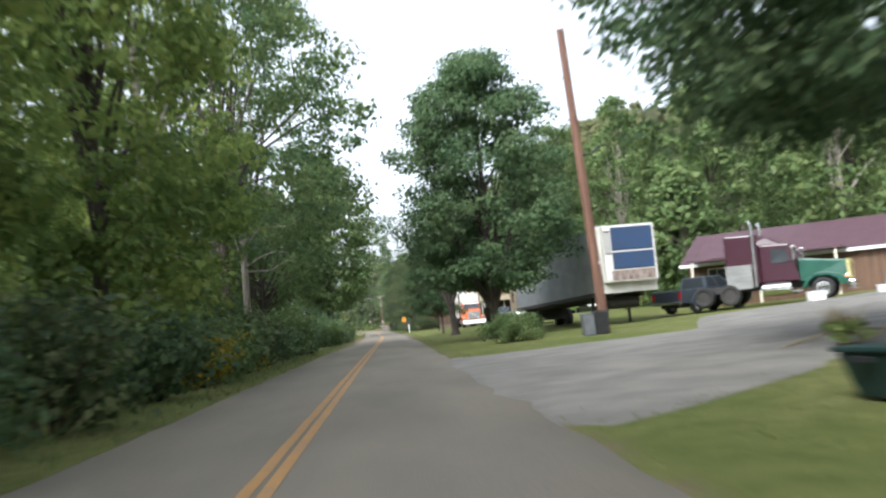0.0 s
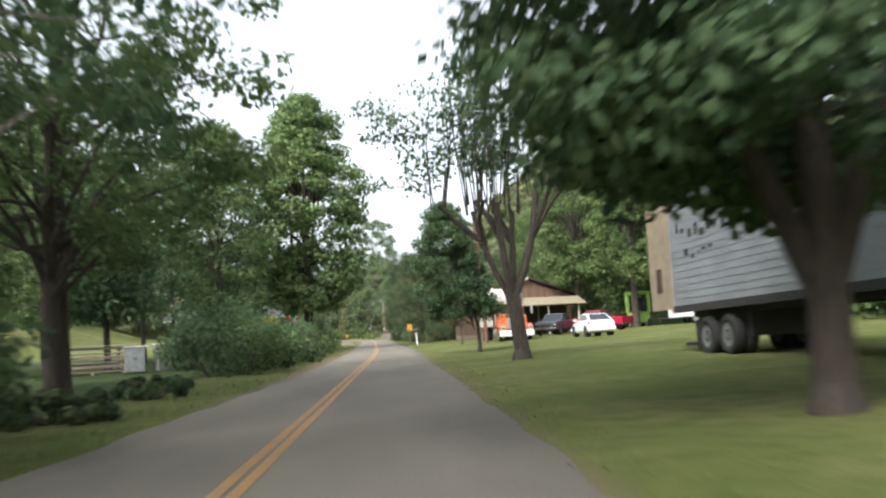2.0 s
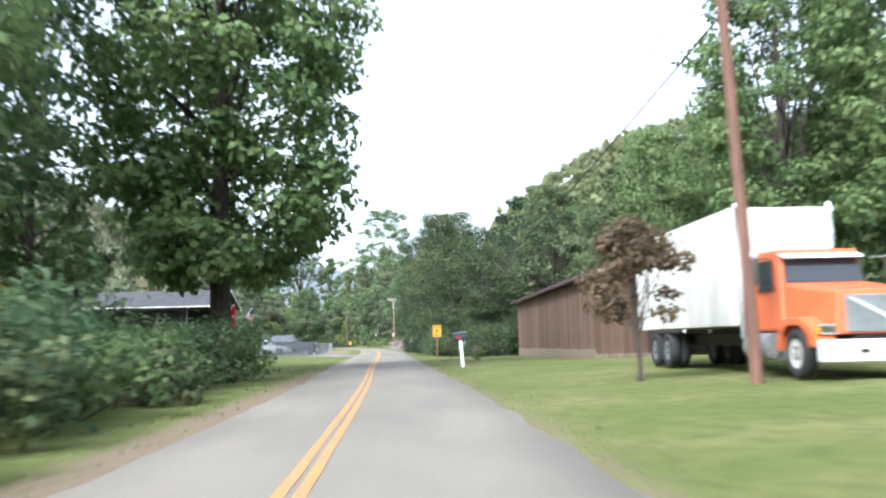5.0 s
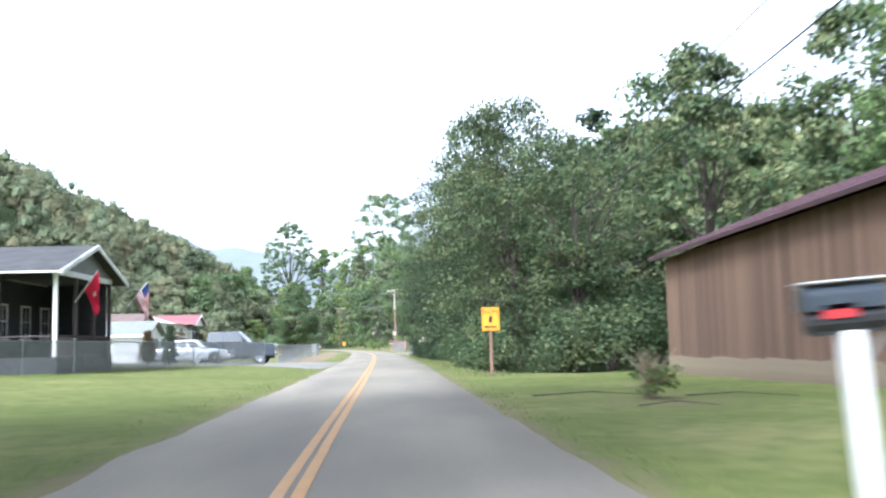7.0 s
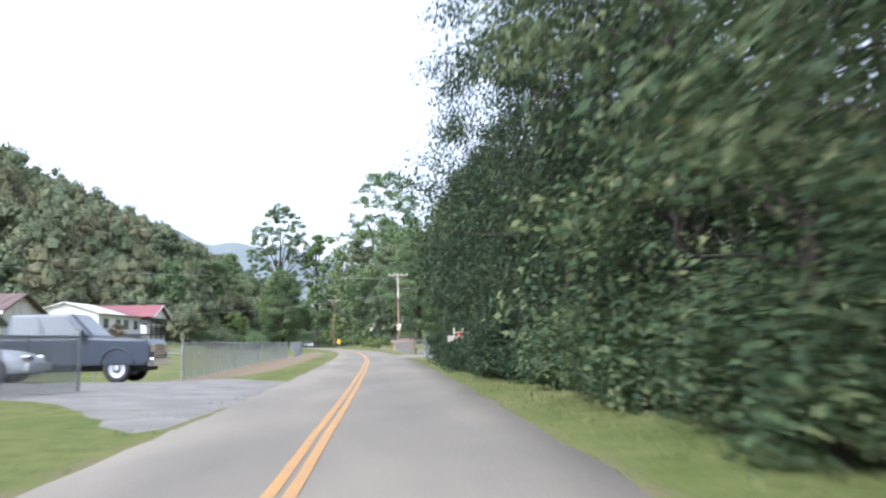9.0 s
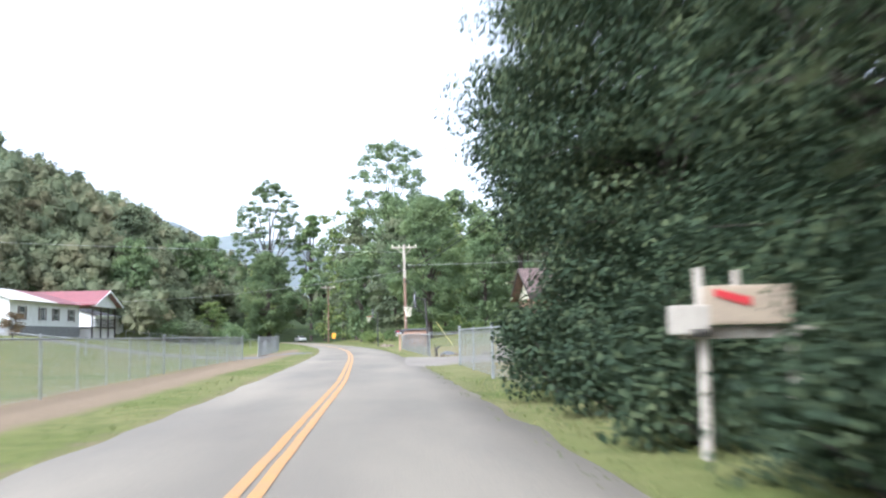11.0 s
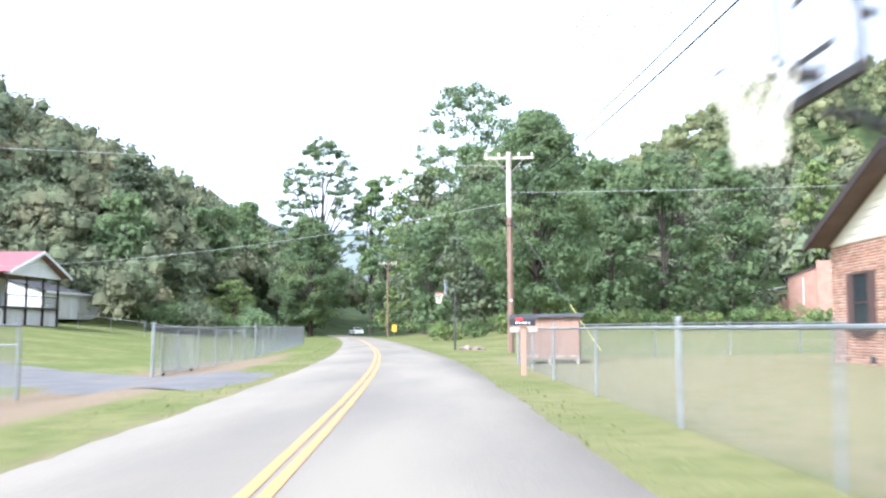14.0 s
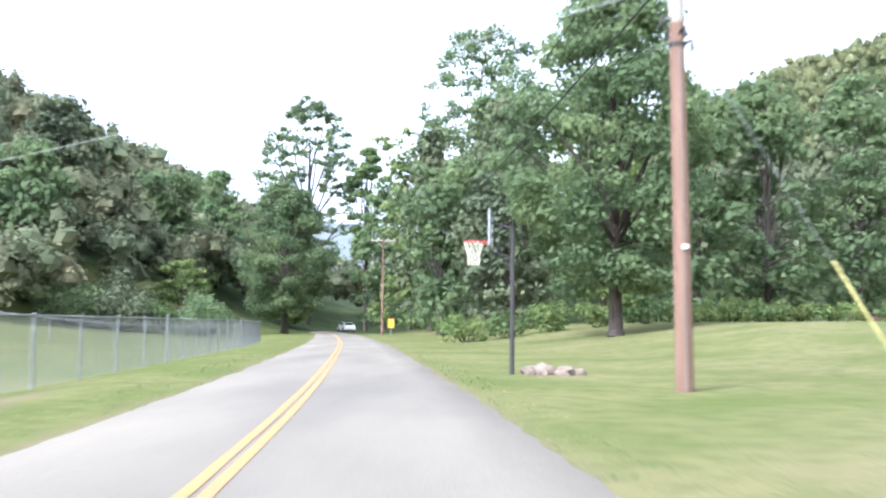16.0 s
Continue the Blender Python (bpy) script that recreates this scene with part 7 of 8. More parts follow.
pole_a = utility_pole(7.75, 34.4, 11.4, "brown wooden utility pole leaning over the grass island", lean=(-0.55, 0.1), r=0.19)
part("bracket", tube([(-0.3, 0.0, 6.6), (0.1, -0.05, 6.65), (0.45, -0.05, 6.9)], [0.03, 0.035, 0.05], 6), STEEL_DARK, pole_a)
utility_pole(7.15, 103.3, 9.6, "brown wooden utility pole on the lawn by the orange truck", lean=(-0.42, -0.1), r=0.135)
lawn_pole = utility_pole(-1.26, 276.2, 10.05, "red-brown utility pole with a pale grey top and pale crossarm", lean=(-0.1, 0.1), arm=2.5, arm_turn=-6, r=0.165, wood=POLE_PALE)
part("pale_top", tube([(-0.067, 0.067, 6.75), (-0.1, 0.1, 10.05)], [0.142, 0.122], 14), GREY_WOOD, lawn_pole, "pale grey upper length of the pole")
for z, t in ((6.35, 0.4), (6.6, 2.0), (6.75, 3.6), (6.5, 5.0)):
    part("cable_bracket", tube([(-0.064, 0.064, z), (-0.064 + 0.3 * math.cos(t), 0.064 + 0.3 * math.sin(t), z + 0.1), (-0.064 + 0.34 * math.cos(t), 0.064 + 0.34 * math.sin(t), z - 0.08)], [0.05, 0.03, 0.045], 7), STEEL_DARK, lawn_pole, "dark cable bracket")
part("band", tube([(-0.063, 0.063, 6.3), (-0.063, 0.063, 6.38)], 0.158, 14), STEEL_DARK, lawn_pole)
part("ground_wire", tube([(0.0, -0.168, 0.1), (-0.05, -0.11, 6.3)], 0.008, 5), GALV, lawn_pole)
utility_pole(-15.65, 361.5, 10.6, "utility pole with a crossarm by the bend", arm=2.6, arm_turn=10, r=0.13, wood=POLE_PALE)
utility_pole(5.15, 212.3, 9.4, "grey-brown weathered utility pole in the fenced yard", lean=(-0.15, 0.0), r=0.095, wood=OLD_POLE, arm=2.0, arm_turn=-5)
for q in (-1.15, -0.5, 0.5, 1.15):
    wire((-1.36 + q, 276.4, 10.2), (-15.65 + q, 361.6, 10.7), 1.6, 0.010)
    wire((-1.36 + q, 276.4, 10.2), (4.8 + 0.8 * q, 212.4, 9.5), 1.0, 0.010)
wire((4.9, 212.3, 8.2), (-1.3, 276.2, 8.0), 0.9, 0.018)
wire((4.9, 212.3, 7.8), (-1.3, 276.2, 7.6), 0.9, 0.022)
wire((-1.3, 276.2, 7.7), (-15.65, 361.5, 7.8), 1.2, 0.022)
wire((4.9, 212.3, 8.8), (7.15, 103.3, 9.2), 2.2, 0.012)
wire((4.9, 212.3, 7.9), (7.15, 103.3, 8.0), 2.2, 0.020)
wire((7.0, 103.3, 9.3), (7.3, 34.5, 9.9), 1.4, 0.012)
wire((7.0, 103.3, 8.0), (7.3, 34.5, 8.2), 1.4, 0.018)
wire((-1.3, 276.2, 7.9), (45, 279, 10.4), 0.5, 0.016, WIRE_PALE)
wire((-1.3, 276.2, 9.2), (-75, 268, 13.0), 0.8, 0.014, WIRE_PALE)
wire((-1.3, 276.2, 7.4), (-42, 300, 5.8), 0.8, 0.014, WIRE_PALE)
wire((4.9, 212.3, 7.6), (9.0, 224, 5.0), 0.2, 0.014)
guy = thing("guy_wire", pose(3.3, 277.6, landz(3.3, 277.6) - 0.05), "steel guy wire with a yellow plastic guard", "guy wire")
part("cable", tube([(0, 0, 0), (-4.5, -1.3, 6.6)], 0.012, 5), GALV, guy)
part("guard", tube([(0, 0, 0.02), (-0.8, -0.24, 1.17), (-1.6, -0.46, 2.36)], 0.03, 8), GUARD_YELLOW, guy)


# ---- chain-link fences ----
def chain_fence(points, label, height=1.2, post_step=3.0, post_r=0.03, mesh_step=0.075, seed=0, group="chain-link fences", rail=True, caps=True, wire_r=0.002):
    """Posts, top rail and woven wire along a line on the land."""
    pts = [Vector((x, y, 0)) for x, y in points]
    root = thing("chain_link_fence", pose(pts[0].x, pts[0].y, landz(pts[0].x, pts[0].y)), label, "fence", group)
    o = root.matrix_world.translation.copy()
    rnd = random.Random(seed)
    for a, b in zip(pts, pts[1:]):
        L = (b - a).length
        n = max(int(round(L / post_step)), 1)
        tops = []
        for k in range(n + 1):
            p = a.lerp(b, k / n)
            z = landz(p.x, p.y)
            big = k in (0, n)
            r = post_r * (1.4 if big else 1.0)
            top = Vector((p.x + rnd.uniform(-0.02, 0.02), p.y, z + height + (0.08 if big else 0.0)))
            if k < n or b == pts[-1]:
                post = part("post", tube([Vector((p.x, p.y, z - 0.1)) - o, top - o], r, 8), GALV, root)
                if caps:
                    part("post_cap", tube([top - o, top - o + Vector((0, 0, 0.035)), top - o + Vector((0, 0, 0.06))], [r * 1.25, r * 1.25, r * 0.3], 8), GALV, post)
            tops.append(Vector((top.x, top.y, z + height)))
        if rail:
            part("top_rail", tube([t - o for t in tops], 0.022, 7), GALV, root)
        # woven wire: two sets of slanting strands
        m = int(L / mesh_step)
        co, qu = [], []
        d = (b - a) / L
        hh = height - 0.03
        for sgn in (1, -1):
            for k in range(-int(hh / mesh_step), m + int(hh / mesh_step)):
                u0, u1 = k * mesh_step, k * mesh_step + sgn * hh
                t0, t1 = 0.0, 1.0
                lo, hi = min(u0, u1), max(u0, u1)
                if hi <= 0 or lo >= L:
                    continue
                if u0 < 0: t0 = (0 - u0) / (u1 - u0)
                if u0 > L: t0 = (L - u0) / (u1 - u0)
                if u1 < 0: t1 = (0 - u0) / (u1 - u0)
                if u1 > L: t1 = (L - u0) / (u1 - u0)
                if t1 - t0 < 0.02:
                    continue
                ends = []
                for t in (t0, t1):
                    u = u0 + (u1 - u0) * t
                    p = a + d * u
                    ends.append((p.x - o.x, p.y - o.y, landz(p.x, p.y) + 0.03 + hh * t - o.z))
                w = wire_r
                i = len(co)
                side_v = Vector((d.y, -d.x, 0)) * w
                for e in ends:
                    co += [(e[0] + side_v.x, e[1] + side_v.y, e[2]), (e[0] - side_v.x * 0.5 + d.x * w, e[1] - side_v.y * 0.5 + d.y * w, e[2] + w * 0.5), (e[0] - side_v.x * 0.5 - d.x * w, e[1] - side_v.y * 0.5 - d.y * w, e[2] - w * 0.5)]
                for q in range(3):
                    qu.append((i + q, i + (q + 1) % 3, i + 3 + (q + 1) % 3, i + 3 + q))
        if co:
            fast_mesh("wire_mesh", np.array(co), np.array(qu), GALV, root)
    return root


chain_fence([(0.62, 217.2), (0.92, 207.6), (1.3, 202.9)], "grey chain-link fence along the verge before the driveway", 1.25, 4.8, post_r=0.03, wire_r=0.0014)
chain_fence([(-0.08, 231.8), (-0.55, 240.0), (-1.15, 250.5), (-1.6, 259.3)], "grey chain-link fence along the lawn with a sagging top rail", 1.12, 4.4, post_r=0.022, wire_r=0.0014)
chain_fence([(-0.08, 231.8), (6.9, 233.0)], "chain-link fence between driveway and lawn", 1.1, 3.4, post_r=0.022, wire_r=0.0014)
chain_fence([(0.5, 262.6), (9.5, 266.5), (24, 270)], "chain-link fence across the back of the lawn", 1.2, 3.2)
chain_fence([(-9.3, 190.0), (-10.4, 208), (-11.6, 225), (-12.1, 242), (-12.3, 248.6)], "long chain-link fence around the yard beside the ditch", 1.5, 3.2, mesh_step=0.10, post_r=0.024, wire_r=0.0026)
chain_fence([(-12.3, 248.6), (-22, 246.5), (-40, 247)], "chain-link fence along the upper yard", 1.1, 3.2, mesh_step=0.14)
chain_fence([(-12.6, 257.6), (-13.6, 275), (-15.5, 291), (-18.3, 312), (-21.5, 330)], "chain-link fence beyond the asphalt driveway", 1.5, 3.0, mesh_step=0.09, post_r=0.034, wire_r=0.003)
chain_fence([(-39, 314), (-29, 311.5), (-18.6, 312.5)], "upper yard fence with a pale top rail", 1.25, 3.4, mesh_step=0.2)
chain_fence([(-9.3, 190.0), (-20, 192), (-40, 196)], "chain-link fence along the near end of the yard", 1.1, 3.2, mesh_step=0.14)
chain_fence([(-8.2, 174.9), (-11.6, 166.0), (-13.2, 158.0), (-17, 147)], "chain-link fence in front of the porch house", 1.25, 2.6, mesh_step=0.055, wire_r=0.006)


def swing_gate(x, y, turn, w):
    root = thing("metal_gate", pose(x, y, landz(x, y) + 0.06, 0, 0, turn), "galvanised pipe gate standing open by the driveway", "gate")
    for u in (0, w):
        part("gate_post", tube([(u, 0, 0), (u, 0, 1.2)], 0.025, 7), GALV, root)
    for z in (0.05, 1.18):
        part("gate_rail", tube([(0, 0, z), (w, 0, z)], 0.014, 7), GALV, root)
    co, qu = [], []
    for k in range(int(w / 0.1)):
        for s in (1, -1):
            a, b = (k * 0.1, 0.06), (min(max(k * 0.1 + s * 1.1, 0), w), 0.06 + 1.1 * abs(min(max(k * 0.1 + s * 1.1, 0), w) - k * 0.1) / 1.1)
            i = len(co)
            co += [(a[0], 0.003, a[1]), (a[0], -0.003, a[1] + 0.004), (b[0], -0.003, b[1] + 0.004), (b[0], 0.003, b[1])]
            qu.append((i, i + 1, i + 2, i + 3))
    fast_mesh("wire_mesh", np.array(co), np.array(qu), GALV, root)
    for u in (0.2, w - 0.2):
        part("gate_wheel", tube([(u, -0.03, 0.0), (u, 0.03, 0.0)], 0.06, 10), RUBBER, root)


swing_gate(-12.42, 257.9, 93, 3.8)


# ---- sign, mailboxes ----
sign = thing("road_sign", pose(2.62, 151.1, 0.0, 0, 0, 3), "yellow slow sign on a wooden post at the thicket's edge", "sign")
part("post", box(-0.045, 0.045, 0.0, 0.09, -0.2, 2.15, 0.008), POLE_PALE, sign, "weathered square post")
plate = part("plate", box(-0.3, 0.3, -0.015, 0.0, 1.45, 2.23, 0.01), SIGN_YELLOW, sign, "yellow plate")
for x0, x1, z0, z1 in ((-0.275, 0.275, 2.195, 2.207), (-0.275, 0.275, 1.473, 1.485), (-0.277, -0.265, 1.473, 2.207), (0.265, 0.277, 1.473, 2.207)):
    part("border", box(x0, x1, -0.019, -0.014, z0, z1), SIGN_BLACK, plate)
words("SLOW", 0.20, 0.002, SIGN_BLACK, plate, pose(0, -0.018, 2.08, 90, 0, 0))
part("symbol", prism([(-0.05, 1.72), (0.06, 1.72), (0.03, 1.80), (0.07, 1.86), (0.02, 1.96), (-0.04, 1.93), (-0.07, 1.82)], -0.019, -0.014, axis="y"), SIGN_BLACK, plate, "plain black pictogram")
for k in range(5):
    part("marking", box(-0.2 + k * 0.083, -0.14 + k * 0.083, -0.019, -0.014, 1.54, 1.62), SIGN_BLACK, plate)
for z in (1.55, 2.13):
    part("bolt", tube([(0, -0.016, z), (0, -0.028, z)], 0.014, 6), GALV, plate)


def mail_shell(parent, x, y, z, L, w, h, material, name="mailbox", flag=True, turn=0.0):
    """A mailbox with a rounded top, door, and flag; its door towards -y... along the road."""
    prof = [(-w / 2, 0), (w / 2, 0), (w / 2, h * 0.55)] + [(w / 2 * math.cos(t), h * 0.55 + h * 0.45 * math.sin(t)) for t in np.linspace(0.25, math.pi - 0.25, 7)] + [(-w / 2, h * 0.55)]
    shell = part(name, prism(prof, 0, L, axis="x"), material, parent)
    shell.matrix_basis = pose(x, y, z, 0, 0, turn)
    part("door", prism([(u * 1.03, v * 1.02) for u, v in prof], -0.018, 0.0, axis="x"), material, shell)
    part("latch", box(-0.035, -0.018, -0.02, 0.02, h * 0.86, h * 0.98), GALV, shell)
    if flag:
        part("flag", box(L * 0.35, L * 0.42, -w / 2 - 0.02, -w / 2 - 0.01, h * 0.3, h * 1.05), RED_PAINT, shell, "red flag")
    return shell


m1 = thing("mailbox_post", pose(2.77, 126.0, 0.08, 0, -4, 0), "leaning white post carrying a dark blue-grey mailbox and newspaper tube", "mailbox")
part("post", box(-0.065, 0.065, -0.06, 0.06, -0.25, 1.05, 0.008), WHITE, m1, "white-painted post")
part("arm", box(-0.27, 0.27, -0.05, 0.05, 1.03, 1.09, 0.006), BLACK, m1)
part("top_plate", box(-0.31, 0.3, -0.12, 0.12, 1.385, 1.4, 0.004), CAR_SILVER, m1, "silver-blue sheet on top")
mail_shell(m1, -0.29, 0, 1.20, 0.56, 0.2, 0.18, CAR_DARK, flag=False)
part("newspaper_tube", tube([(-0.3, 0.0, 1.125), (-0.28, 0.0, 1.125), (0.27, 0.0, 1.125)], [0.07, 0.085, 0.085], 12), BLACK, m1, "black newspaper tube")
part("red_end", box(-0.2, 0.02, -0.1, -0.088, 1.14, 1.24, 0.004), RED_PAINT, m1, "red panel")
part("bracket", tube([(0.05, 0.0, 0.78), (0.22, 0.0, 1.04)], 0.014, 6), GALV, m1)

m2 = thing("mailbox_post", pose(1.3, 191.7, 0.08) @ Matrix.Diagonal((0.86, 0.9, 0.96, 1)), "weathered wooden double-post stand with a boxy mailbox", "mailbox")
part("post", tube([(0, 0, -0.1), (0.01, 0, 0.8), (-0.03, 0, 1.62)], [0.06, 0.055, 0.05], 8), GREY_WOOD, m2)
part("post", tube([(0.95, 0.1, -0.1), (0.95, 0.1, 1.05)], [0.06, 0.055], 8), GREY_WOOD, m2)
part("post", tube([(0.42, 0.12, 1.05), (0.40, 0.12, 1.6)], [0.045, 0.04], 8), GREY_WOOD, m2)
part("rail", box(-0.22, 1.15, -0.06, 0.06, 0.98, 1.09, 0.01), GREY_WOOD, m2)
mb = part("mailbox", box(0.0, 0.85, -0.2, 0.12, 1.1, 1.45, 0.03), FADED_TAN, m2, "faded tan metal box with a blank side")
part("flag", hexa(bmesh.new(), [(0.06, -0.225, 1.36), (0.42, -0.225, 1.26), (0.42, -0.215, 1.26), (0.06, -0.215, 1.36)], [(0.06, -0.225, 1.42), (0.42, -0.225, 1.34), (0.42, -0.215, 1.34), (0.06, -0.215, 1.42)]), RED_PAINT, mb, "red flag folded down")
for k in range(4):
    part("marking", box(-0.18 + k * 0.045, -0.15 + k * 0.045, -0.225, -0.215, 1.0, 1.07), SIGN_BLACK, m2)
part("newspaper_box", box(-0.34, 0.02, -0.2, 0.05, 1.02, 1.28, 0.02), GREY_WOOD, m2, "small side box")

m3 = thing("mailbox_post", pose(-1.72, 252.7, 0.06), "new pine post carrying a black mailbox and two grey newspaper boxes", "mailbox")
part("post", box(-0.065, 0.065, -0.065, 0.065, -0.15, 1.12, 0.008), PINE, m3, "pine post")
part("shelf", box(-0.28, 0.3, -0.1, 0.1, 1.12, 1.15), PINE, m3)
mbx = mail_shell(m3, -0.33, 0, 1.16, 0.62, 0.24, 0.26, BLACK, flag=False)
part("red_label", box(-0.2, -0.02, -0.135, -0.125, 1.27, 1.35), RED_PAINT, m3)
for k in range(5):
    part("marking", box(-0.19 + k * 0.075, -0.15 + k * 0.075, -0.138, -0.128, 1.20, 1.245), WHITE, m3)
for x in (-0.22, 0.22):
    part("newspaper_box", box(x - 0.11, x + 0.11, -0.14, 0.2, 0.99, 1.11, 0.02), GREY_WOOD, m3, "grey newspaper box")


# ---- basketball hoops ----
def hoop(m, label, H=3.05, clear_board=False, net_mat=None, rim_mat=None, fan=False, reach=0.9, frame_mat=None):
    """Pole-mounted hoop; the ring hangs towards +y."""
    root = thing("basketball_hoop", m, label, "basketball hoop", "basketball hoops")
    part("pole", tube([(0, 0, -0.15), (0, 0, H - 0.3), (0, 0, H + 0.35)], [0.058, 0.055, 0.05], 10), STEEL_DARK, root, "dark steel pole")
    for z in (H - 0.25, H + 0.45):
        part("arm", tube([(0, 0, z - 0.15), (0, reach, z)], 0.03, 6), STEEL_DARK, root)
    part("brace", tube([(0.08, 0, H - 0.8), (0.08, reach, H + 0.2)], 0.025, 6), STEEL_DARK, root)
    if fan:
        prof = [(-0.66 * math.cos(t) * 1.0, H - 0.12 + 0.78 * math.sin(t) ** 0.8) for t in np.linspace(0.0, math.pi, 13)]
        board = part("backboard", prism(prof, reach, reach + 0.03, axis="y"), DIRTY_WHITE, root, "white fan-shaped backboard")
    else:
        board = part("backboard", box(-0.56, 0.56, reach, reach + 0.03, H - 0.12, H + 0.68, 0.01), GLASS if clear_board else ACRYLIC, root, "smoky rectangular backboard" if clear_board else "clear acrylic backboard with a pale haze")
        for x0, x1, z0, z1 in ((-0.58, 0.58, H - 0.16, H - 0.10), (-0.58, 0.58, H + 0.66, H + 0.72), (-0.6, -0.54, H - 0.12, H + 0.68), (0.54, 0.6, H - 0.12, H + 0.68)):
            part("board_frame", box(x0, x1, reach - 0.01, reach + 0.04, z0, z1), frame_mat or DIRTY_WHITE, board)
        for x0, x1, z0, z1 in ((-0.29, 0.29, H + 0.08, H + 0.12), (-0.29, 0.29, H + 0.46, H + 0.5), (-0.29, -0.25, H + 0.08, H + 0.5), (0.25, 0.29, H + 0.08, H + 0.5)):
            part("target_line", box(x0, x1, reach + 0.03, reach + 0.034, z0, z1), WHITE if clear_board else STEEL_DARK, board)
    c = Vector((0, reach + 0.03 + 0.15 + 0.228, H))
    ring = [c + Vector((0.228 * math.cos(t), 0.228 * math.sin(t), 0)) for t in np.linspace(0, math.tau, 21)]
    part("rim", tube(ring, 0.012, 6), rim_mat or ORANGE, root, "hoop ring")
    part("rim_plate", box(-0.08, 0.08, reach + 0.03, reach + 0.2, H - 0.06, H), rim_mat or ORANGE, root)
    bm = bmesh.new()
    for k in range(12):
        for s in (1, -1):
            pts = []
            for j in range(6):
                f = j / 5
                t = (k + s * f * 2.2) * math.tau / 12
                rr = 0.228 * (1 - 0.5 * f + 0.08 * math.sin(f * 9))
                pts.append(c + Vector((rr * math.cos(t), rr * math.sin(t), -0.56 * f)))
            tube(pts, 0.007, 4, bm)
    part("net", bm, net_mat or NET, root, "knotted cord net")
    return root


hoop(pose(-0.05, 234.9, -0.02, -3.0, 0, 94), "old basketball hoop with a dark pole leaning over the verge", H=2.72, reach=0.55, rim_mat=STEEL_DARK, frame_mat=STEEL_DARK)
hoop(pose(-4.15, 281.5, 0.02, 0, 0, 86), "basketball hoop with a red ring at the lawn's edge", H=3.08, rim_mat=RED_PAINT, reach=0.5, frame_mat=GALV)
hoop(pose(5.95, 219.5, landz(5.95, 219.5), -3.9, -4.6, 40), "basketball hoop with a white fan backboard by the garage", H=2.75, fan=True, reach=0.9)


# ---- small things ----
def bin_thing(x, y, material, label, h=1.0, w=0.58):
    root = thing("trash_bin", pose(x, y, landz(x, y) - 0.01), label, "trash bin")
    part("body", hexa(bmesh.new(), [(-w * 0.4, -w * 0.4, 0), (w * 0.4, -w * 0.4, 0), (w * 0.4, w * 0.4, 0), (-w * 0.4, w * 0.4, 0)], [(-w / 2, -w / 2, h * 0.92), (w / 2, -w / 2, h * 0.92), (w / 2, w / 2, h * 0.92), (-w / 2, w / 2, h * 0.92)], 0.03), material, root)
    part("lid", box(-w * 0.54, w * 0.54, -w * 0.56, w * 0.54, h * 0.93, h, 0.025), material, root)
    part("handle", tube([(-w * 0.3, w * 0.58, h * 0.88), (w * 0.3, w * 0.58, h * 0.88)], 0.018, 6), material, root)
    for s in (-1, 1):
        part("wheel", tube([(s * w * 0.42, w * 0.4, 0.1), (s * w * 0.36, w * 0.4, 0.1)], 0.1, 10), RUBBER, root)


bin_thing(7.45, 33.7, BLACK, "black wheeled trash bin at the foot of the pole", 0.85, 0.52)
bin_thing(7.05, 33.9, TARP, "dull grey trash bin beside the black one", 0.8, 0.5)

tub = thing("storage_box", pose(2.3, 218.6, landz(2.6, 218.4) + 0.0, 0, 0, 6) @ Matrix.Diagonal((0.92, 0.92, 0.95, 1)), "large beige panelled box with round corner knobs by the driveway", "storage box")
part("body", box(0, 1.95, 0, 0.9, 0.05, 1.08, 0.03), BEIGE, tub)
part("lid", box(-0.03, 1.98, -0.03, 0.93, 1.08, 1.125, 0.02), STEEL_DARK, tub, "dark weathered lid")
part("skid", box(0.1, 1.85, 0.05, 0.85, -0.02, 0.06), STEEL_DARK, tub)
for x in (0.22, 1.73):
    for z in (0.24, 0.9):
        part("knob", tube([(x, 0.0, z), (x, -0.05, z), (x, -0.07, z)], [0.07, 0.065, 0.03], 10), BEIGE, tub)

lad = thing("ladder", pose(8.45, 219.93, landz(8.45, 219.93) + 0.02, -25, -14, 0) @ Matrix.Diagonal((0.9, 0.9, 0.7, 1)), "aluminium ladder leaning on the brick wall", "ladder")
for x in (0, 0.42):
    part("rail", box(x, x + 0.05, -0.03, 0.03, 0, 2.0, 0.006), CAR_SILVER, lad)
for k in range(6):
    part("rung", tube([(0.03, 0, 0.2 + k * 0.31), (0.44, 0, 0.2 + k * 0.31)], 0.016, 6), CAR_SILVER, lad)
yb = thing("yellow_bin", pose(7.2, 220.45, landz(7.2, 220.45) + 0.02) @ Matrix.Diagonal((0.55, 0.55, 0.72, 1)), "yellow plastic bin beside the garage door", "bin")
part("body", hexa(bmesh.new(), [(-0.2, -0.2, 0), (0.2, -0.2, 0), (0.2, 0.2, 0), (-0.2, 0.2, 0)], [(-0.26, -0.26, 0.6), (0.26, -0.26, 0.6), (0.26, 0.26, 0.6), (-0.26, 0.26, 0.6)], 0.02), YELLOW_PL, yb)
part("rim", box(-0.28, 0.28, -0.28, 0.28, 0.58, 0.63, 0.01), YELLOW_PL, yb)


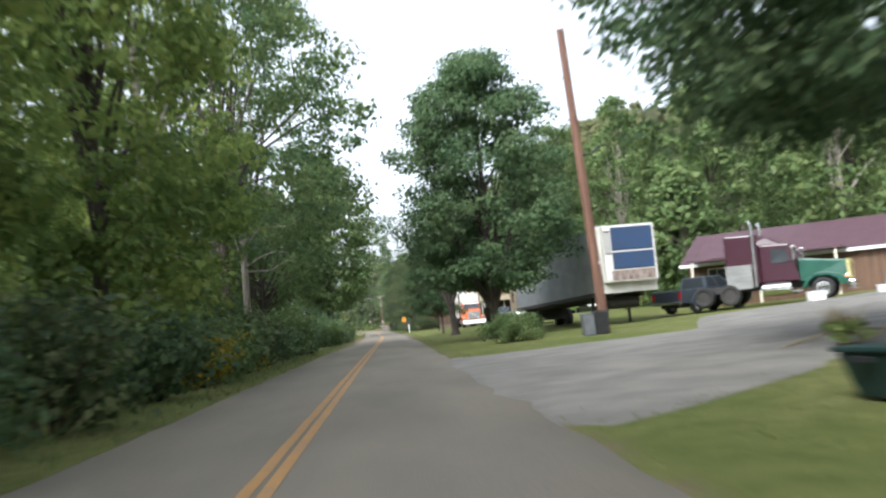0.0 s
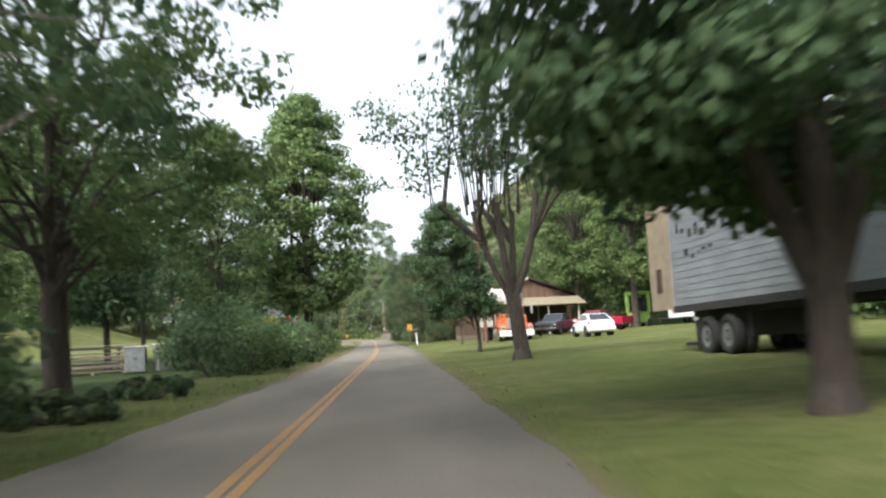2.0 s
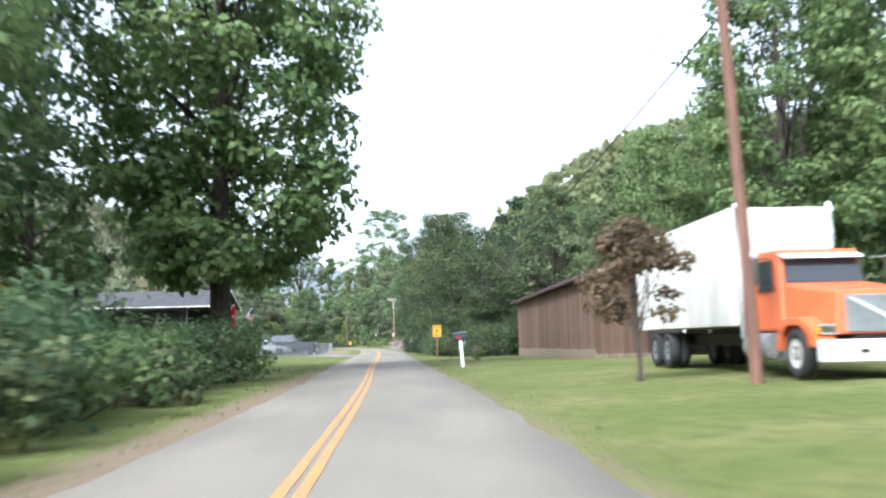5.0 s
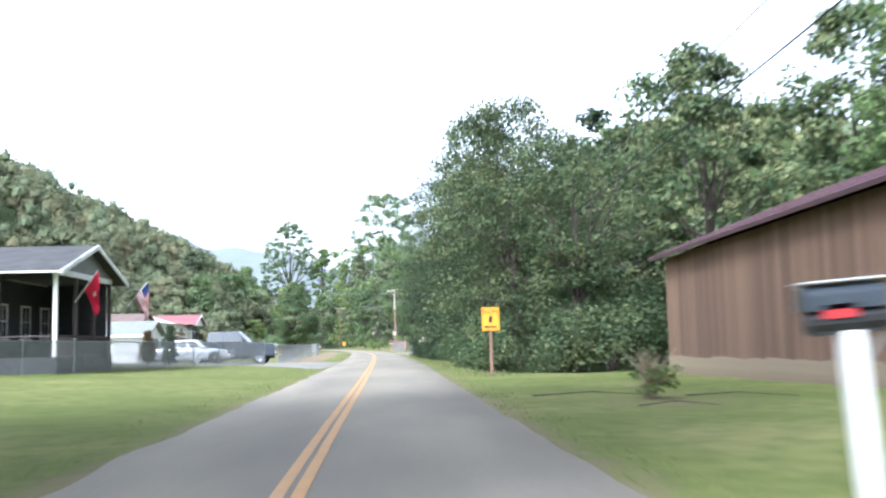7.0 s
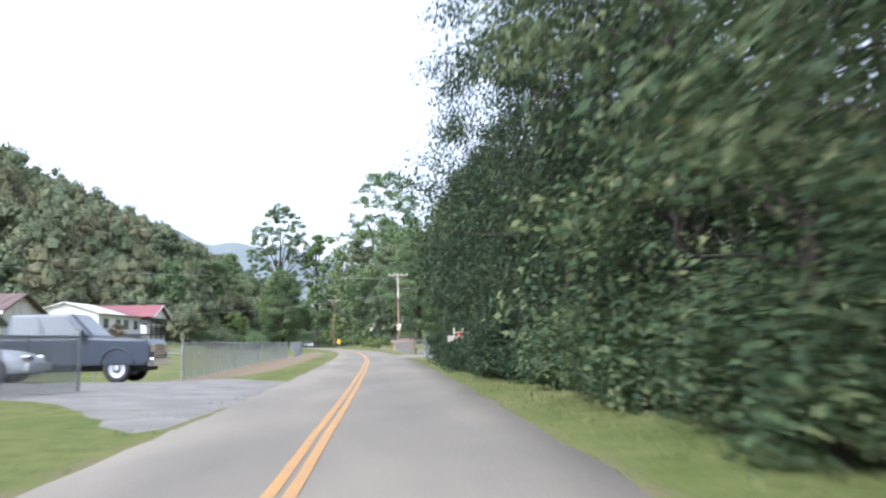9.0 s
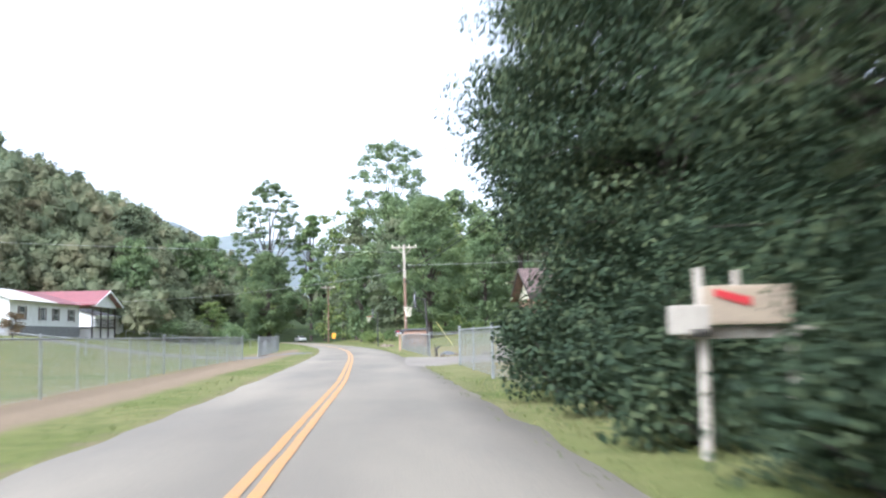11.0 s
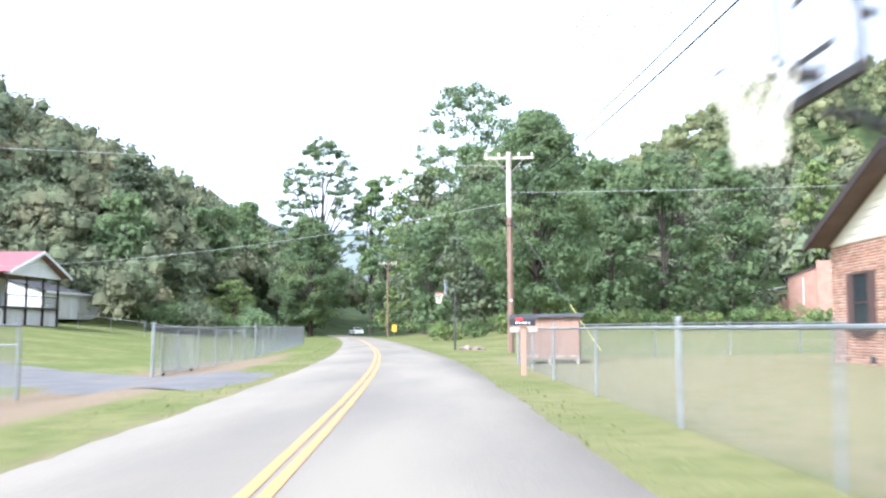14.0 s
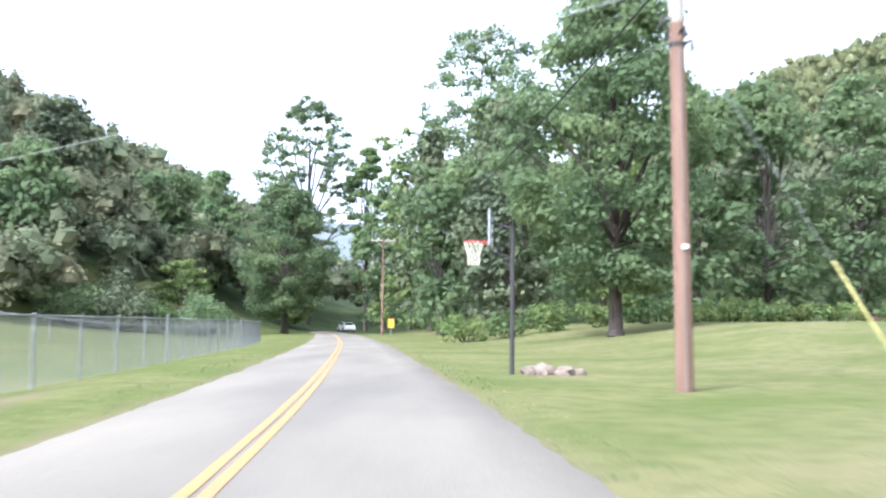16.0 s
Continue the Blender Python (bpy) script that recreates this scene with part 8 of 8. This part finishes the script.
def stone(x, y, s, seed, label="rough field stone on the grass"):
    rnd = random.Random(seed)
    bm = bmesh.new()
    bmesh.ops.create_icosphere(bm, subdivisions=2, radius=s)
    for v in bm.verts:
        k = 1 + 0.35 * noise.noise(v.co * (1.6 / s) + Vector((seed, 0, 0)))
        v.co = Vector((v.co.x * k * 1.25, v.co.y * k, v.co.z * k * 0.7))
    ob = part("stone", bm, STONE)
    ob.matrix_world = pose(x, y, landz(x, y) + s * 0.3, rnd.uniform(-15, 15), rnd.uniform(-15, 15), rnd.uniform(0, 360))
    return tagged(ob, label, "stone", "field stones")


for i, (x, y, s) in enumerate([(-3.75, 281.3, 0.2), (-3.35, 281.2, 0.27), (-2.95, 281.0, 0.23), (-3.05, 280.6, 0.14), (-3.5, 280.8, 0.15), (-2.65, 281.1, 0.16), (0.6, 232.5, 0.09), (1.3, 232.6, 0.1), (2.1, 232.5, 0.07), (2.9, 232.7, 0.11), (4.0, 232.7, 0.08), (4.6, 219.8, 0.16), (5.4, 219.9, 0.14), (6.8, 220.1, 0.2), (8.0, 220.2, 0.17), (7.4, 220.2, 0.13)]):
    stone(x, y, s, i + 1)

rb = random.Random(71)
for i in range(26):
    stone(2.4 + i * 0.215 + rb.uniform(-0.06, 0.06), 219.55 + rb.uniform(-0.12, 0.12), rb.uniform(0.07, 0.15), 100 + i, "rough dark stone edging the driveway")

def brush_pile(x, y, s, seed, label):
    rnd = random.Random(seed)
    root = thing("brush_pile", pose(x, y, landz(x, y)), label, "brush pile")
    bm = bmesh.new()
    for k in range(90):
        a = rnd.random() * math.tau
        b = Vector((s * rnd.uniform(0.1, 0.75) * math.cos(a), s * rnd.uniform(0.1, 0.75) * math.sin(a), s * rnd.uniform(0.3, 1.25)))
        p = Vector((-b.x * 0.3, -b.y * 0.3, 0.01))
        tube([p, p.lerp(b, 0.5) + Vector((0, 0, 0.1 * s)), b], [0.018, 0.014, 0.005], 4, bm)
    part("brushwood", bm, DEAD, root)
    co, qu = leaf_cloud(np.random.default_rng(seed), [(rnd.uniform(-0.5, 0.5) * s, rnd.uniform(-0.5, 0.5) * s, rnd.uniform(0.2, 0.7) * s) for k in range(10)], 0.3 * s, 40, 0.1)
    fast_mesh("leaves", co, qu, LEAF_LIGHT, root)


brush_pile(4.3, 137.4, 0.75, 4, "heap of cut brush and twigs on the grass")
for i, (x0, y0, x1, y1) in enumerate([(2.2, 138.4, 4.4, 137.8), (4.9, 137.2, 6.6, 136.2), (3.4, 134.8, 4.6, 134.5)]):
    ob = part("fallen_branch", tube([(x0, y0, landz(x0, y0) + 0.03), ((x0 + x1) / 2, (y0 + y1) / 2 + 0.15, landz((x0 + x1) / 2, y0) + 0.09), (x1, y1, landz(x1, y1) + 0.03)], [0.015, 0.012, 0.006], 6), BARK)
    tagged(ob, "dead fallen branch lying on the grass", "branch", "fallen branches")


def flag(m, kind, label):
    """Cloth hanging in folds from a slanting staff."""
    root = thing("flag", m, label, "flag")
    part("staff", tube([(0, 0, 0), (0.75, 0, 0.95)], 0.014, 6), WHITE, root)
    W, Hh, nu, nv = 1.35, 0.85, 13, 13
    def at(u, v):
        gather = 1 - 0.72 * min(1.0, u * 1.6)
        p = Vector((0.75 - 0.62 * v * 0.75 * gather, 0, 0.95 - 0.78 * v * 0.75 * (1 - 0.6 * u)))
        return p + Vector((0.06 * u + 0.03 * math.sin(5 * u + 2 * v), 0.08 * math.sin(9 * u + 5 * v) * u, -W * u * 0.95))
    def patch(name, u0, u1, v0, v1, material, n=6):
        bm = bmesh.new()
        g = [[bm.verts.new(at(u0 + (u1 - u0) * i / n, v0 + (v1 - v0) * j / 3)) for j in range(4)] for i in range(n + 1)]
        for i in range(n):
            for j in range(3):
                bm.faces.new((g[i][j], g[i + 1][j], g[i + 1][j + 1], g[i][j + 1]))
        bmesh.ops.solidify(bm, geom=bm.faces[:], thickness=0.006)
        part(name, bm, material, root)
    if kind == "stripes":
        for k in range(13):
            u0 = 0.3 if k < 7 else 0.0
            patch("stripe", u0, 1.0, k / 13, (k + 1) / 13, FLAG_RED if k % 2 == 0 else WHITE)
        patch("canton", 0.0, 0.29, 0.0, 7 / 13, FLAG_BLUE)
    else:
        patch("cloth", 0, 1, 0, 1, FLAG_RED, 10)
        patch("emblem", 0.35, 0.6, 0.35, 0.65, WHITE, 3)


flag(pose(-13.75, 159.6, 3.1, 0, 0, -12) @ Matrix.Diagonal((1.35, 1.35, 1.35, 1)), "plain", "red flag with a pale emblem hanging from the porch")
flag(pose(-13.25, 165.3, 3.1, 0, 0, 10) @ Matrix.Diagonal((1.25, 1.25, 1.25, 1)), "stripes", "red, white and blue striped flag on the porch corner")
for i, (x, y, h) in enumerate([(-13.5, 170.0, 2.1), (-12.8, 171.8, 2.35)]):
    make_tree(x, y, h, 0.55, 0.02, LEAF_RUST if i == 0 else LEAF_SHADED_HEMLOCK, "small clipped conical evergreen shrub", 400 + i, 0.04, clumps=130, per=60, leaf=0.07, shape="cone", clump_r=0.16, group="clipped evergreens", category="shrub", name="shrub")
make_bush(7.3, 236.5, 1.1, 0.62, LEAF_VINE, "low dark foundation hedge along the brick wall", 410, leaf=0.08, clumps=110, per=70, depth=15.0)
make_tree(-33, 262, 2.6, 1.1, 0.4, LEAF_RUST, "small reddish shrub tree on the yard", 411, 0.05, clumps=24, per=60, leaf=0.14, clump_r=0.45)
wb = thing("bucket", pose(19.2, 42.0, landz(19.2, 42.0)), "white plastic tub on the gravel", "bucket")
part("body", box(-0.35, 0.35, -0.25, 0.25, 0, 0.42, 0.04), WHITE, wb)
part("lid", box(-0.37, 0.37, -0.27, 0.27, 0.42, 0.46, 0.015), WHITE, wb)
for i, (x, y, c) in enumerate([(22.6, 42.3, WHITE), (23.4, 42.9, SKY_BLUE), (24.0, 42.4, RED_PAINT), (24.9, 43.2, DIRTY_WHITE)]):
    j = thing("storage_tub", pose(x, y, landz(x, y), 0, 0, 20 * i), "loose plastic tub among yard clutter", "tub", "yard clutter")
    part("body", box(-0.3, 0.3, -0.22, 0.22, 0, 0.36 + 0.1 * (i % 2), 0.04), c, j)
    part("rim", box(-0.32, 0.32, -0.24, 0.24, 0.34 + 0.1 * (i % 2), 0.38 + 0.1 * (i % 2), 0.01), c, j)
box_d = thing("utility_box", pose(-14.6, 360.4, landz(-14.6, 360.4)), "yellow warning marker by the far pole", "marker")
part("post", tube([(0, 0, 0), (0, 0, 1.0)], 0.03, 6), GALV, box_d)
part("panel", box(-0.32, 0.32, -0.03, 0.0, 0.8, 1.75, 0.01), SIGN_YELLOW, box_d)

# ---- clutter in the clearing behind the woods, and by the gravel yard ----
def lumber_stack(x, y, turn):
    rnd = random.Random(31)
    root = thing("lumber_stack", pose(x, y, landz(x, y), 0, 0, turn), "stack of weathered dark boards on low bearers", "lumber")
    for bx in (-1.3, 0, 1.3):
        part("bearer", box(bx - 0.06, bx + 0.06, -0.45, 0.45, 0, 0.1, 0.01), DEAD, root)
    for row in range(6):
        for k in range(3):
            x0, y0 = rnd.uniform(-0.12, 0.12), -0.45 + 0.31 * k
            part("board", box(-1.75 + x0, 1.75 + x0, y0, y0 + 0.27, 0.1 + 0.2 * row, 0.1 + 0.2 * row + 0.055 + 0.06 * (row % 2), 0.008), OLD_POLE, root)
        if row < 5:
            for bx in (-1.2, 1.2):
                part("bearer", box(bx - 0.04, bx + 0.04, -0.44, 0.46, 0.2 + 0.2 * row + 0.02, 0.3 + 0.2 * row, 0.006), DEAD, root)
    part("cover_sheet", box(-1.9, 1.9, -0.55, 0.6, 1.26, 1.285, 0.008), GALV, root, "dull metal cover sheet")
    return root


def steel_cabinet(x, y, turn, h):
    root = thing("steel_cabinet", pose(x, y, landz(x, y), 0, 0, turn), "pale grey steel cabinet standing outdoors on the grass", "cabinet", "outdoor cabinets")
    part("body", box(-0.42, 0.42, -0.3, 0.3, 0.05, h, 0.012), GALV, root)
    for s in (-1, 1):
        d = part("door", box(min(0.01 * s, 0.40 * s), max(0.01 * s, 0.40 * s), -0.32, -0.302, 0.1, h - 0.04, 0.006), GALV, root)
        part("handle", box(0.05 * s - 0.012, 0.05 * s + 0.012, -0.345, -0.321, h * 0.5, h * 0.5 + 0.14, 0.004), BLACK, d)
    part("top_board", box(-0.48, 0.48, -0.36, 0.36, h + 0.002, h + 0.035, 0.006), CAR_WHITE, root)
    return root


lumber_stack(-13.0, 78.2, 24)
steel_cabinet(-10.9, 77.4, 18, 1.15)
steel_cabinet(-9.7, 78.0, 30, 1.2)
low_tub = thing("storage_tub", pose(4.7, 8.6, landz(4.7, 8.6) - 0.01, 0, 0, 12), "low dark green plastic tub on the shaded grass", "tub", "yard clutter")
part("body", hexa(bmesh.new(), [(-0.48, -0.3, 0), (0.48, -0.3, 0), (0.48, 0.3, 0), (-0.48, 0.3, 0)], [(-0.6, -0.4, 0.42), (0.6, -0.4, 0.42), (0.6, 0.4, 0.42), (-0.6, 0.4, 0.42)], 0.03), TUB_GREEN, low_tub)
part("lid", box(-0.64, 0.64, -0.44, 0.44, 0.424, 0.475, 0.02), TUB_GREEN, low_tub)
for s in (-1, 1):
    part("handle", box(s * 0.65 - 0.03, s * 0.65 + 0.03, -0.12, 0.12, 0.34, 0.39, 0.01), BLACK, low_tub)
brush_pile(6.9, 14.6, 0.55, 9, "small heap of dead branches at the gravel's edge")
for i, (x0, y0, x1, y1) in enumerate([(6.3, 15.6, 9.2, 17.0), (7.1, 14.7, 9.0, 15.4)]):
    ob = part("fallen_branch", tube([(x0, y0, landz(x0, y0) + 0.03), ((x0 + x1) / 2, (y0 + y1) / 2 + 0.15, landz((x0 + x1) / 2, y0) + 0.2), (x1, y1, landz(x1, y1) + 0.03)], [0.03, 0.022, 0.01], 6), DEAD)
    tagged(ob, "dead fallen branch lying beside the gravel", "branch", "fallen branches")

# scrap at the foot of the fence corner
scrap = thing("scrap_boards", pose(0.25, 232.2, landz(0.25, 232.2)) @ Matrix.Diagonal((0.6, 0.6, 0.66, 1)), "dark broken boards leaning by the fence corner post", "scrap wood")
part("board", hexa(bmesh.new(), [(-0.10, -0.02, 0), (-0.04, -0.02, 0), (-0.04, 0.02, 0), (-0.10, 0.02, 0)], [(-0.18, -0.02, 0.92), (-0.12, -0.02, 0.88), (-0.12, 0.02, 0.88), (-0.18, 0.02, 0.92)], 0.005), STEEL_DARK, scrap)
part("board", hexa(bmesh.new(), [(-0.02, 0.03, 0), (0.16, 0.03, 0), (0.16, 0.07, 0), (-0.02, 0.07, 0)], [(-0.06, 0.03, 0.7), (0.10, 0.03, 0.62), (0.10, 0.07, 0.62), (-0.06, 0.07, 0.7)], 0.005), STEEL_DARK, scrap)
part("board", hexa(bmesh.new(), [(-0.02, -0.04, 0.52), (0.16, -0.04, 0.52), (0.16, -0.01, 0.52), (-0.02, -0.01, 0.52)], [(0.16, -0.04, 0.76), (0.42, -0.04, 0.80), (0.42, -0.01, 0.80), (0.16, -0.01, 0.76)], 0.005), STEEL_DARK, scrap)
heap = bmesh.new()
bmesh.ops.create_icosphere(heap, subdivisions=4, radius=0.42)
for v in heap.verts:
    k = 1 + 0.34 * noise.noise(v.co * 2.6) + 0.14 * noise.noise(v.co * 7.0)
    v.co = Vector((v.co.x * k * 1.3, v.co.y * k * 0.8, max(v.co.z * k * 0.55, -0.03)))
tarp = part("tarp", heap, TARP, None)
tarp.matrix_world = pose(1.0, 234.2, landz(1.0, 234.2) + 0.02, 0, 0, 15) @ Matrix.Diagonal((0.8, 0.8, 0.7, 1))
tagged(tarp, "crumpled grey tarp heaped on the dry grass", "tarp")
for i, (x, y, s) in enumerate([(0.5, 231.9, 0.09), (0.82, 231.85, 0.1), (2.7, 232.2, 0.13), (4.1, 232.3, 0.11)]):
    ob = stone(x, y, s, i + 60, "pale flat stone edging the driveway")
    ob.data.materials[0] = CONCRETE
